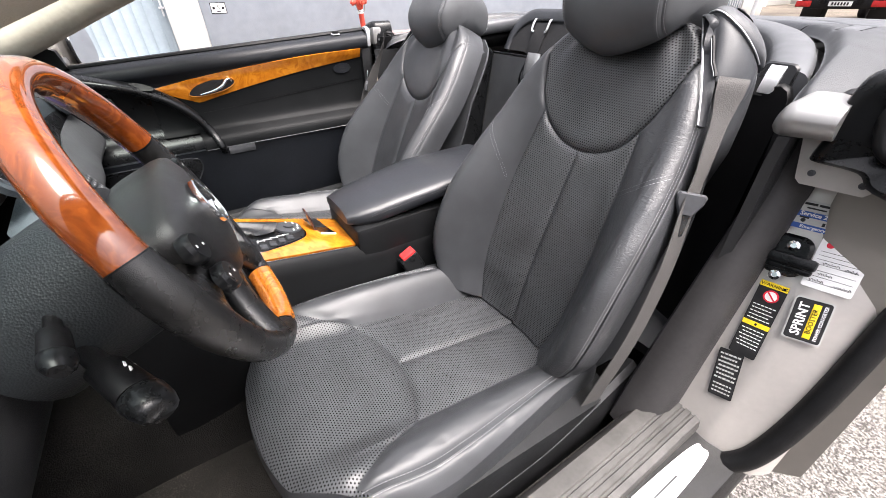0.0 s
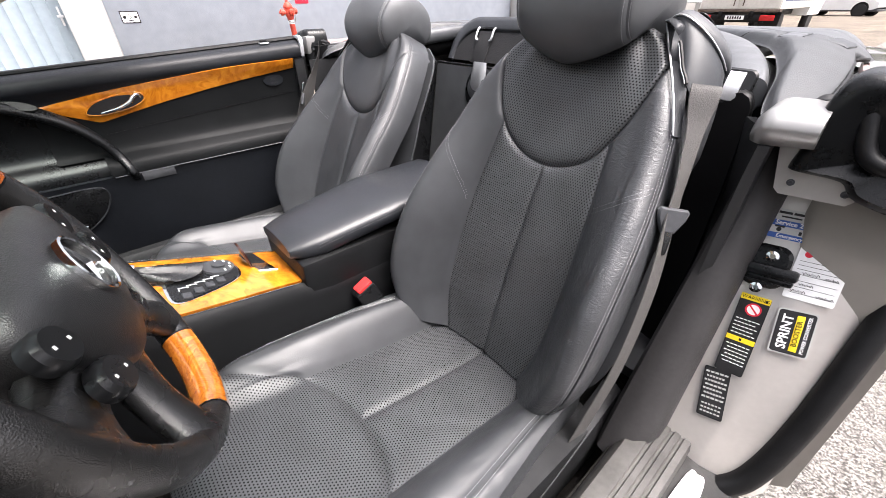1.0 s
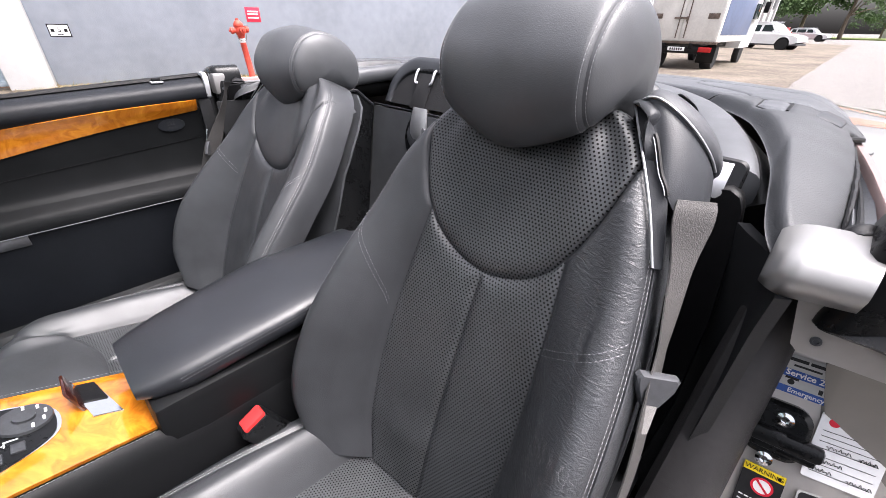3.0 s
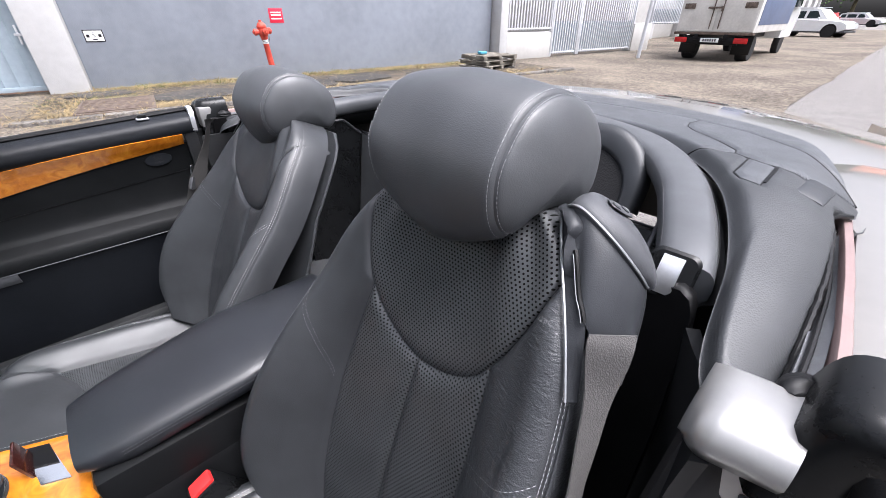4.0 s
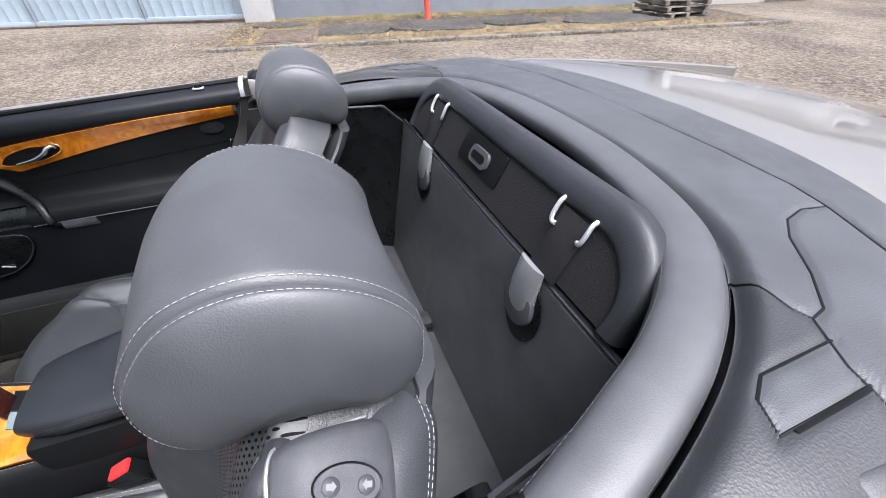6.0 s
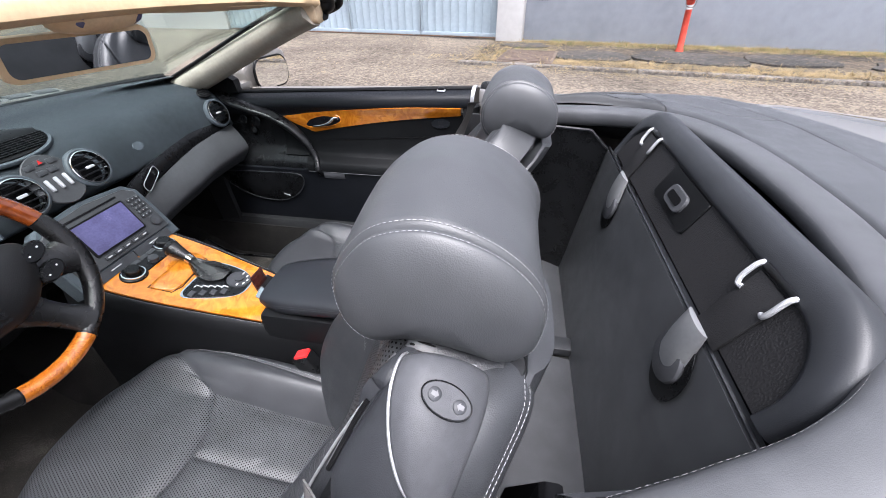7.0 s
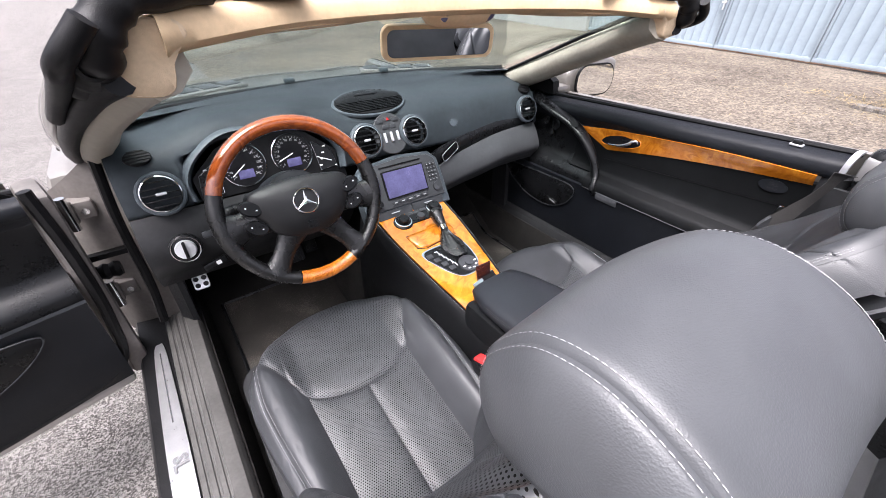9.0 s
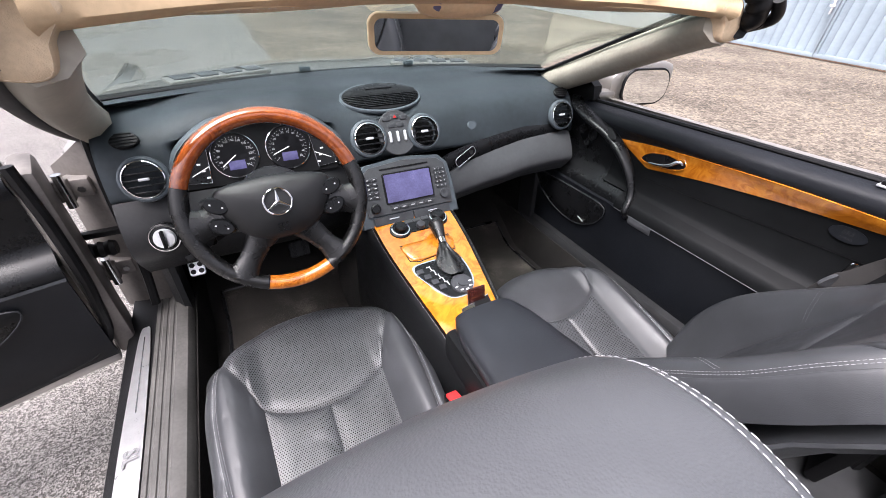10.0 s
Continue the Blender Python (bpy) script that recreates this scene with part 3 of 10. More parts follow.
sign = thing("wall_sign", W(-0.64, 0.02, 0.96), "small white wall sign with a black border and an S", "sign")
SG = WM @ frame_at((-0.64, 0.0, 0.96), (-1, 0, 0), (0, 1, 0))
b = mm()
prism(b, [(-.15, -.1), (.15, -.1), (.15, .1), (-.15, .1)], 0.008, SG)
part("border", b, M["black"], sign)
b = mm()
prism(b, [(-.135, -.085), (.135, -.085), (.135, .085), (-.135, .085)], 0.012, SG)
part("plate", b, M["white_mark"], sign)
b = mm()
words(b, "S", 0.12, SG @ pose(0, 0.01, 0.0125))
for x in (-0.09, 0.09):
    rb(b, (x, 0.0, 0.0125), (0.05, 0.05, 0.001), 0, SG)
rb(b, (0.0, -0.06, 0.0125), (0.08, 0.02, 0.001), 0, SG)
part("print", b, M["black"], sign, recalc=False)

# hydrant: leaning standpipe with a bonnet and three outlets
hyd = thing("fire_hydrant", W(-3.55, 0.75, VERGE_Z), "faded red cast-iron fire hydrant leaning by the wall", "fire hydrant")
HM = WM @ Matrix.Translation((-3.55, 0.75, VERGE_Z)) @ Matrix.Rotation(radians(4), 4, "Y")
b = mm()
lathe(b, [(0.085, -0.05), (0.075, 0.02), (0.06, 0.05), (0.056, 0.80), (0.07, 0.82), (0.07, 0.85)], 18, HM)
part("standpipe", b, M["hydrant"], hyd)
b = mm()
lathe(b, [(0.058, 0.72), (0.06, 0.73), (0.06, 0.79), (0.057, 0.795)], 18, HM)
part("band", b, M["white_mark"], hyd, "worn white band")
b = mm()
lathe(b, [(0.07, 0.85), (0.088, 0.875), (0.092, 0.94), (0.084, 1.0), (0.095, 1.015), (0.095, 1.05), (0.05, 1.11), (0.028, 1.12), (0.028, 1.155), (0.0, 1.155)], 18, HM)
part("bonnet", b, M["hydrant"], hyd)
for a in (0, 100, 200):
    b = mm()
    lathe(b, [(0.05, 0.06), (0.05, 0.12), (0.062, 0.12), (0.062, 0.17), (0.03, 0.18), (0.025, 0.2)], 12, HM @ Matrix.Translation((0, 0, 0.945)) @ Matrix.Rotation(radians(a), 4, "Z") @ Matrix.Rotation(radians(90), 4, "Y"))
    part("outlet_cap", b, M["hydrant"], hyd)
b = mm()
tube(b, spline([HM @ Vector(p) for p in ((0.1, 0.05, 0.91), (0.07, 0.1, 0.78), (-0.05, 0.1, 0.76), (-0.1, 0.05, 0.91))], 14), 0.006, 6)
part("chain", b, M["iron"], hyd)
hs = thing("hydrant_sign", W(-4.0, 0.0, 1.28), "red plate sign on the wall beside the hydrant", "sign")
b = mm()
rb(b, (-4.0, 0.003, 1.28), (0.3, 0.006, 0.28), 0.002, WM)
part("plate", b, M["sign_red"], hs)
b = mm()
for z in (1.2, 1.27, 1.32):
    rb(b, (-4.0, 0.0075, z + 0.02), (0.22, 0.003, 0.025), 0, WM)
part("print", b, M["white_mark"], hs)
# drain grate set in the verge
grate = thing("drain_grate", (7.6, -1.05, VERGE_Z), "rusty iron drain grate in the verge", "drain cover")
b = mm()
rb(b, (-0.75, 2.35, VERGE_Z + 0.02), (1.0, 1.3, 0.03), 0.005, WM)
part("plate", b, M["iron"], grate)
for i in range(14):
    b = mm()
    rb(b, (-0.75, 1.78 + i * 0.088, VERGE_Z + 0.042), (0.9, 0.045, 0.018), 0.004, WM)
    part("bar", b, M["iron"], grate)

# dry grass along wall and kerb
rng = random.Random(5)


def tufts(name, mat, label, n, spots):
    vs, fs = [], []
    for _ in range(n):
        p0, q0, sp, sq = spots[rng.randrange(len(spots))]
        p, q = rng.gauss(p0, sp), rng.gauss(q0, sq)
        flat = rng.random()
        c = W(p, max(q, 0.03), VERGE_Z + 0.005)
        for _ in range(5):
            a = rng.uniform(0, 6.28)
            ln = rng.uniform(0.05, 0.17)
            up = rng.uniform(0.02, 0.3) if flat < 0.85 else rng.uniform(0.4, 0.9)
            d = Vector((math.cos(a), math.sin(a), up)).normalized() * ln
            o = c + Vector((rng.uniform(-.05, .05), rng.uniform(-.05, .05), 0))
            sd = d.cross(Vector((0, 0, 1))).normalized() * 0.0035
            k = len(vs)
            vs += [o - sd, o + sd, o + d * 0.6 + sd * 0.8 + Vector((0, 0, .01)), o + d * 0.6 - sd * 0.8 + Vector((0, 0, .01)), o + d - Vector((0, 0, 0.01))]
            fs += [(k, k + 1, k + 2, k + 3), (k + 3, k + 2, k + 4)]
    me = bpy.data.meshes.new(name)
    me.from_pydata(vs, [], fs)
    me.materials.append(mat)
    tagged(new(name, me), label, "grass", kind="stuff")


wall_foot = [(-1 - 0.9 * i, 0.25, 0.6, 0.22) for i in range(10)]
kerb_line = [(-0.5 - 0.9 * i, 2.75, 0.7, 0.22) for i in range(10)]
tufts("dry_grass", M["straw"], "straw-coloured dry grass along wall and kerb", 4200, wall_foot + kerb_line + [(-0.6, 1.2, 0.5, 0.6), (-0.2, 2.2, 0.3, 0.6)])
tufts("weeds", M["weeds"], "green weeds at the foot of the wall", 600, wall_foot + [(-0.5, 1.6, 0.4, 0.4)])

# stack of old pallets and boards
pal = thing("pallet_stack", W(-8.9, 1.6, VERGE_Z), "stack of weathered wooden pallets and boards", "pallets")
r2 = random.Random(2)
for lev in range(3):
    for j in range(5):
        b = mm()
        w = 1.25 - 0.05 * lev
        mx = WM @ Matrix.Translation((-8.9 + r2.uniform(-.06, .06), 1.6, VERGE_Z + 0.06 + lev * 0.115)) @ Matrix.Rotation(radians(12 + r2.uniform(-14, 14)), 4, "Z")
        rb(b, (0, -0.42 + 0.21 * j, 0.03), (w, 0.14, 0.024), 0.004, mx)
        part("board", b, M["old_wood"], pal)
    for sx in (-0.5, 0, 0.5):
        b = mm()
        rb(b, (sx, 0, -0.02), (0.1, 1.0, 0.075), 0.004, mx)
        part("bearer", b, M["old_wood"], pal)
b = mm()
rb(b, (-8.7, 1.6, VERGE_Z + 0.375), (0.22, 0.16, 0.08), 0.03, WM)
solid("plastic_bag", b, vary("blue_plastic", (0.08, 0.3, 0.42), 0.4, 20, 0.3).m, "crumpled blue plastic bag on the pallets", "bag", loc=W(-8.7, 1.6, VERGE_Z + 0.335))

# fence and gates beyond the wall
b = mm()
rb(b, (-10.5, 0.15, 1.6), (0.3, 0.5, 3.2), 0.01, WM)
solid("gate_post", b, M["white_render"], "white rendered post at the end of the wall", "post")
b = mm()
rb(b, (-11.9, -0.1, 0.4), (2.4, 0.25, 0.8), 0.02, WM)
rb(b, (-18.3, -0.1, 0.5), (1.2, 0.4, 1.0), 0.02, WM)
solid("low_wall", b, M["far_wall"], "low stained masonry wall under the railings", "wall", kind="structure")


def railing(p0, p1, z0, z1, sheet_z, label):
    f = thing("fence", W((p0 + p1) / 2, 0, z0), label, "fence", "railings by the road")
    n = max(4, int((p1 - p0) / 0.13))
    b0 = mm()
    for z in (z0 + 0.05, z1 - 0.15):
        rb(b0, ((p0 + p1) / 2, 0, z), (p1 - p0, 0.05, 0.05), 0.005, WM)
    for x in (p0, p1):
        rb(b0, (x, 0, (z0 + z1) / 2), (0.09, 0.09, z1 - z0 + 0.1), 0.008, WM)
    part("frame", b0, M["fence"], f)
    for i in range(n + 1):
        b1 = mm()
        x = p0 + (p1 - p0) * (i + 0.5) / (n + 1)
        rb(b1, (x, 0, (z0 + z1) / 2), (0.055, 0.02, z1 - z0), 0.003, WM)
        part("slat", b1, M["fence"], f)
    if sheet_z:
        b1 = mm()
        rb(b1, ((p0 + p1) / 2, -0.03, (z0 + sheet_z) / 2), (p1 - p0, 0.01, sheet_z - z0), 0, WM)
        part("panel", b1, M["garage_blue"], f, "grey-blue sheet panel")


railing(-13.0, -10.75, 0.85, 2.6, None, "white slatted railing on a low stained wall")
railing(-14.4, -13.05, 0.1, 2.8, 1.1, "grey-white metal pedestrian gate, closed")
railing(-17.7, -14.5, 0.1, 2.8, 1.1, "grey-white metal driveway gate, closed")
railing(-24.0, -18.9, 0.95, 2.6, 1.5, "white slatted railing beyond the gate")
b = mm()
tube(b, [(5.66, -15.0, 0), (5.5, -15.0, 4.5)], 0.06, 10)
solid("lamp_post", b, M["fence"], "grey painted metal pole by the kerb", "pole")

# broken asphalt patches on the verge, loose stones and straw on the yard
rnd = random.Random(77)
vp = thing("asphalt_patch", W(-3, 1.6), "broken dark asphalt patches sunk in the verge", "asphalt patch")
for cp_, cq, rp, rq in ((-1.9, 1.9, 0.75, 0.5), (-3.6, 1.7, 1.0, 0.65), (-5.2, 1.5, 0.8, 0.55), (-7.4, 1.8, 1.2, 0.7), (-0.5, 0.9, 0.5, 0.35), (-9.2, 1.4, 0.7, 0.6)):
    b = mm()
    ring = []
    for k in range(40):
        a = 2 * math.pi * k / 40
        r = 1 + 0.28 * noise.noise(Vector((math.cos(a) * 1.6 + cp_, math.sin(a) * 1.6, 2.0)))
        ring.append((cp_ + rp * r * math.cos(a), cq + rq * r * math.sin(a)))
    loft(b, [[W(p, q, VERGE_Z - 0.03) for p, q in ring], [W(p, q, VERGE_Z + 0.022) for p, q in ring], [W(cp_ + (p - cp_) * 0.96, cq + (q - cq) * 0.96, VERGE_Z + 0.03) for p, q in ring]])
    part("slab", b, M["asphalt_dark"], vp)


def litter(name, n, pick, mat, label, cat, stone):
    b = bmesh.new()
    for _ in range(n):
        c, up = pick()
        if stone:
            r = 0.006 + 0.016 * rnd.random() ** 3
            vs = [b.verts.new(c + Vector((r * math.cos(a + rnd.random()), r * math.sin(a + rnd.random()), -0.003))) for a in (0, 1.57, 3.14, 4.71)]
            t = b.verts.new(c + Vector((0.2 * r, 0.1 * r, r * 0.7)))
            for k in range(4):
                b.faces.new((vs[k], vs[(k + 1) % 4], t))
        else:
            a, ln = rnd.random() * 6.28, 0.03 + 0.12 * rnd.random() ** 2
            d, e = Vector((math.cos(a), math.sin(a), 0)) * ln, Vector((-math.sin(a), math.cos(a), 0)) * 0.0025
            mid = c + d * 0.5 + e * 6 * (rnd.random() - 0.5) + Vector((0, 0, 0.012 * rnd.random()))
            vs = [b.verts.new(q) for q in (c - e, c + e, mid + e, mid - e, c + d + e * 0.4, c + d - e * 0.4)]
            b.faces.new(vs[:4])
            b.faces.new((vs[3], vs[2], vs[4], vs[5]))
    return solid(name, b, mat, label, cat, kind="stuff")


def on_yard():
    p, q = rnd.uniform(-11, 9), 3.3 + 5.0 * rnd.random()
    return W(p, q, 0.02), 0


def on_apron():
    p, q = rnd.uniform(0.2, 9), 0.3 + 5 * rnd.random()
    return W(p, q - 0.2, 0.05 * (1 - q / 6) ** 1.3 + 0.022), 0


def by_kerb():
    p = rnd.uniform(-10.4, 0.2)
    q = 3.25 + abs(rnd.gauss(0, 0.22)) if rnd.random() < 0.55 else 3.0 * rnd.random()
    return W(p, q, 0.025 if q > 3.15 else VERGE_Z + 0.03), 0


litter("loose_gravel", 5200, lambda: on_yard() if rnd.random() < 0.6 else on_apron(), M["stone_chip"], "loose pale stone chips on the yard", "gravel", True)
litter("straw_litter", 5200, lambda: by_kerb() if rnd.random() < 0.6 else (on_apron() if rnd.random() < 0.6 else on_yard()), M["straw"], "scattered dry straw on verge and yard", "straw", False)

# ---- vehicles and distance ----
def wheel_at(parent, c, r, w, axis="x"):
    rot = Matrix.Translation(c) @ Matrix.Rotation(radians(90), 4, "Y")
    b = mm()
    lathe(b, [(r * 0.62, -w / 2), (r * 0.93, -w / 2), (r, -w / 3), (r, w / 3), (r * 0.93, w / 2), (r * 0.62, w / 2)], 26, rot)
    tyre = part("tyre", b, M["tyre"], parent)
    b = mm()
    lathe(b, [(r * 0.63, -w / 2.2), (r * 0.6, -w / 2.6), (0.05, -w / 3.4), (0.05, w / 3.4), (r * 0.6, w / 2.6), (r * 0.63, w / 2.2)], 20, rot)
    for k in range(5):
        rb(b, (0, r * 0.36, 0), (r * 0.16, r * 0.5, w * 0.9), 0.01, rot @ Matrix.Rotation(radians(72 * k), 4, "Z"))
    part("rim", b, M["silver"], tyre)


truck = thing("delivery_truck", (3.7, -15.6, 0), "white box truck with blue sides, rear doors closed", "truck")
TX, TY = 3.72, -15.3
b = mm()
rb(b, (TX, TY - 2.1, 1.9), (2.1, 4.2, 2.2), 0.03)
part("cargo_box", b, M["truck_white"], truck)
for sx in (-1, 1):
    b = mm()
    rb(b, (TX + sx * 1.055, TY - 2.2, 1.95), (0.012, 3.9, 1.9), 0.004)
    part("side_tarpaulin", b, M["truck_blue"], truck, "faded blue side sheet")
    b = mm()
    rb(b, (TX + sx * 0.52, TY + 0.012, 1.88), (1.0, 0.03, 2.1), 0.01)
    dr = part("rear_door", b, M["truck_white"], truck)
    b = mm()
    rb(b, (TX + sx * 0.8, TY + 0.04, 1.5), (0.3, 0.03, 0.14), 0.01)
    part("hinge", b, M["iron"], dr)
    b = mm()
    tube(b, [(TX + sx * 0.12, TY + 0.045, 0.9), (TX + sx * 0.12, TY + 0.045, 2.9)], 0.016, 8)
    part("lock_bar", b, M["iron"], dr)
b = mm()
rb(b, (TX + 0.1, TY + 0.06, 1.45), (0.36, 0.03, 0.05), 0.01)
rb(b, (TX - 0.1, TY + 0.06, 1.42), (0.05, 0.03, 0.14), 0.01)
part("handle", b, M["iron"], truck)
b = mm()
rb(b, (TX, TY - 0.05, 0.78), (2.15, 0.2, 0.07), 0.01)
part("bumper", b, M["iron"], truck)
b = mm()
for sx in (-1, 1):
    rb(b, (TX + sx * 0.4, TY - 2.6, 0.68), (0.12, 5.4, 0.16), 0.02)
part("chassis", b, M["black"], truck)
b = mm()
rb(b, (TX, TY + 0.03, 0.58), (1.5, 0.05, 0.2), 0.01)
part("light_bar", b, M["black"], truck)
for sx in (-1, 1):
    b = mm()
    rb(b, (TX + sx * 0.82, TY + 0.06, 0.6), (0.36, 0.04, 0.14), 0.015)
    part("tail_light", b, M["tail_red"], truck)
    b = mm()
    rb(b, (TX + sx * 0.75, TY - 0.55, 0.45), (0.5, 0.02, 0.5), 0.01)
    part("mud_flap", b, M["rubber"], truck)
b = mm()
rb(b, (TX, TY + 0.065, 0.6), (0.5, 0.012, 0.11), 0.004)
pl = part("number_plate", b, M["white_mark"], truck)
b = mm()
for i in range(6):
    rb(b, (TX - 0.16 + 0.065 * i, TY + 0.072, 0.6), (0.04, 0.004, 0.07), 0)
part("print", b, M["black"], pl)
b = mm()
loft(b, [[(TX + sx * w, TY - y, z) for sx, y, z in ((-1, 4.35, 0.55), (1, 4.35, 0.55), (1, 6.2, 0.55), (-1, 6.2, 0.55))] for w in (0.9,)] +
     [[(TX + sx * 0.95, TY - y, 1.3) for sx, y in ((-1, 4.35), (1, 4.35), (1, 6.25), (-1, 6.25))], [(TX + sx * 0.88, TY - y, 2.3) for sx, y in ((-1, 4.4), (1, 4.4), (1, 5.6), (-1, 5.6))]])
part("cab", b, M["white_car"], truck)
for sx in (-1, 1):
    b = mm()
    rb(b, (TX + sx * 1.0, TY - 5.1, 1.75), (0.06, 0.8, 0.5), 0.02)
    part("cab_window", b, M["dark_glass"], truck)
    b = mm()
    rb(b, (TX + sx * 1.2, TY - 5.4, 1.9), (0.16, 0.1, 0.36), 0.03)
    part("wing_mirror", b, M["black"], truck)
for sx in (-1, 1):
    for y in (0.95, 5.2):
        wheel_at(truck, (TX + sx * 0.78, TY - y, 0.36), 0.36, 0.32 if y < 2 else 0.2)


def car(name, loc, yaw, L, Wd, H, paint, label):
    """A parked car: lower body, glasshouse, wheels, lights."""
    c = thing(name, loc, label, "car", "parked cars")
    mx = Matrix.Translation(loc) @ Matrix.Rotation(radians(yaw), 4, "Z")
    # profile in (along, up), nose at +L/2
    low = [(-.5, .3), (-.5, .5), (-.485, .62), (-.1, .62), (.2, .61), (.42, .56), (.49, .47), (.5, .3), (.42, .2), (-.42, .2)]
    rings = []
    for k, sx in ((0.86, -1), (1, -0.93), (1, 0), (1, 0.93), (0.86, 1)):
        rings.append([mx @ Vector((sx * Wd / 2, x * L * (0.985 if abs(sx) == 1 else 1), H * (0.2 + (z - 0.2) * (1 if abs(sx) < 1 else 0.94)))) for x, z in low])
    b = mm()
    loft(b, rings)
    part("body", b, paint, c)
    top = [(-.47, .6), (-.43, .93), (-.3, 1.0), (-.02, 1.0), (.1, .95), (.25, .6)]
    b = mm()
    loft(b, [[mx @ Vector((sx * Wd / 2 * (0.93 - 0.14 * (z - .6) / .4), x * L * (0.97 if abs(sx) == 1 else 1), H * z)) for x, z in top] for sx in (-1, -0.9, 0.9, 1)])
    cabin = part("cabin", b, paint, c)
    for sx in (-1, 1):
        for x0, x1 in ((-.4, -.3), (-.27, -.07), (-.04, .14)):
            b = mm()
            pts = []
            for x, z in ((x0 - 0.01 * (x0 < -.35), .66), (x1, .66), (x1 - (0.07 if x1 > 0.1 else 0), .9), (x0 + 0.01, .9)):
                pts.append((x * L, z * H))
            hw = Wd / 2 * 0.93
            loft(b, [[mx @ Vector((sx * (hw - 0.14 * Wd / 2 * (z / H - .6) / .4 + o), x, z)) for x, z in pts] for o in (-0.01, 0.012)])
            part("side_window", b, M["dark_glass"], cabin)
        b = mm()
        rb(b, (sx * Wd * 0.4, -L * 0.487, H * 0.56), (0.16, 0.14, 0.28), 0.04, mx)
        part("tail_light", b, M["tail_red"], c)
        b = mm()
        rb(b, (sx * Wd * 0.53, L * 0.13, H * 0.66), (0.16, 0.1, 0.14), 0.04, mx)
        part("wing_mirror", b, paint, c)
        b = mm()
        rb(b, (sx * Wd * 0.4, -L * 0.1, H * 1.015), (0.05, L * 0.42, 0.04), 0.015, mx)
        part("roof_rail", b, M["silver"], cabin)
        for y in (-.3, .3):
            b = mm()
            lathe(b, [(0.2, -0.012), (0.41, -0.012), (0.41, 0.012), (0.2, 0.012)], 24, mx @ Matrix.Translation((sx * Wd * 0.497, y * L, 0.37)) @ Matrix.Rotation(radians(90), 4, "Y"))
            part("wheel_arch", b, M["black"], c)
    b = mm()
    rb(b, (0, 0, H * 0.2), (Wd * 1.005, L * 0.99, 0.12), 0.04, mx)
    part("lower_trim", b, M["grey_plastic"], c)
    for sx in (-1, 1):
        for y in (-.3, .3):
            rot = mx @ Matrix.Translation((sx * Wd * 0.455, y * L, 0.34))
            wheel_m(c, rot)
    return c


def wheel_m(parent, m):
    rot = m @ Matrix.Rotation(radians(90), 4, "Y")
    r, w = 0.34, 0.22
    b = mm()
    lathe(b, [(r * 0.62, -w / 2), (r * 0.93, -w / 2), (r, -w / 3), (r, w / 3), (r * 0.93, w / 2), (r * 0.62, w / 2)], 24, rot)
    tyre = part("tyre", b, M["tyre"], parent)
    b = mm()
    lathe(b, [(r * 0.63, -w / 2.2), (0.05, -w / 2.6), (0.05, w / 2.6), (r * 0.63, w / 2.2)], 20, rot)
    for k in range(5):
        rb(b, (0, r * 0.36, 0), (r * 0.16, r * 0.5, w * 0.98), 0.01, rot @ Matrix.Rotation(radians(72 * k), 4, "Z"))
    part("rim", b, M["silver"], tyre)


car("sport_utility_car", (4.6, -38.5, 0), 78, 4.3, 1.82, 1.65, M["white_car"], "white compact off-road car parked across the yard")
car("estate_car", (5.2, -75, 0), 80, 4.4, 1.75, 1.5, M["silver"], "silver estate car parked far down the lane")
car("small_red_car", (7.6, -70, 0), 10, 3.9, 1.7, 1.5, M["tail_red"], "small red car parked far down the lane")
car("pale_van", (8.5, -31, 0), 0, 5.0, 1.9, 2.2, M["white_car"], "white van parked beside the warehouse")

# long pale warehouse along the yard
wh = thing("warehouse", (13, -45, 0), "long pale warehouse with vertical piers", "building")
b = mm()
rb(b, (16.0, -55, 3.5), (10, 60, 7), 0.05)
part("wall", b, M["far_wall"], wh)
for i in range(14):
    b = mm()
    rb(b, (10.9, -28 - i * 4.2, 3.4), (0.4, 0.5, 6.8), 0.02)
    part("pier", b, M["white_render"], wh)
    b = mm()
    rb(b, (10.97, -30 - i * 4.2, 4.6), (0.12, 2.8, 1.6), 0.02)
    wd = part("window", b, M["dark_glass"], wh)
b = mm()
rb(b, (15.6, -55, 7.1), (11.4, 60.6, 0.25), 0.05)
part("roof", b, M["grey_plastic"], wh)

# cottage and trees at the end of the lane
cot = thing("cottage", (-8, -120, 0), "cream cottage with a red tiled roof behind shrubs", "house")
b = mm()
rb(b, (-9, -122, 2.4), (14, 8, 4.8), 0.05)
part("wall", b, M["far_wall"], cot)
b = mm()
loft(b, [[(x, -122 - 4.6, 4.7), (x, -122 + 4.6, 4.7), (x, -122, 7.6)] for x in (-16.5, -1.5)])
part("roof", b, M["roof_tile"], cot)
for i in range(4):
    b = mm()
    rb(b, (-14 + i * 3.4, -117.98, 2.6), (1.2, 0.1, 1.5), 0.02)
    part("window", b, M["dark_glass"], cot)
b = mm()
rb(b, (0, -108, 0.1), (60, 18, 0.2), 0.03)
solid("lawn", b, M["lawn"], "strip of rough green lawn", "lawn", kind="structure")


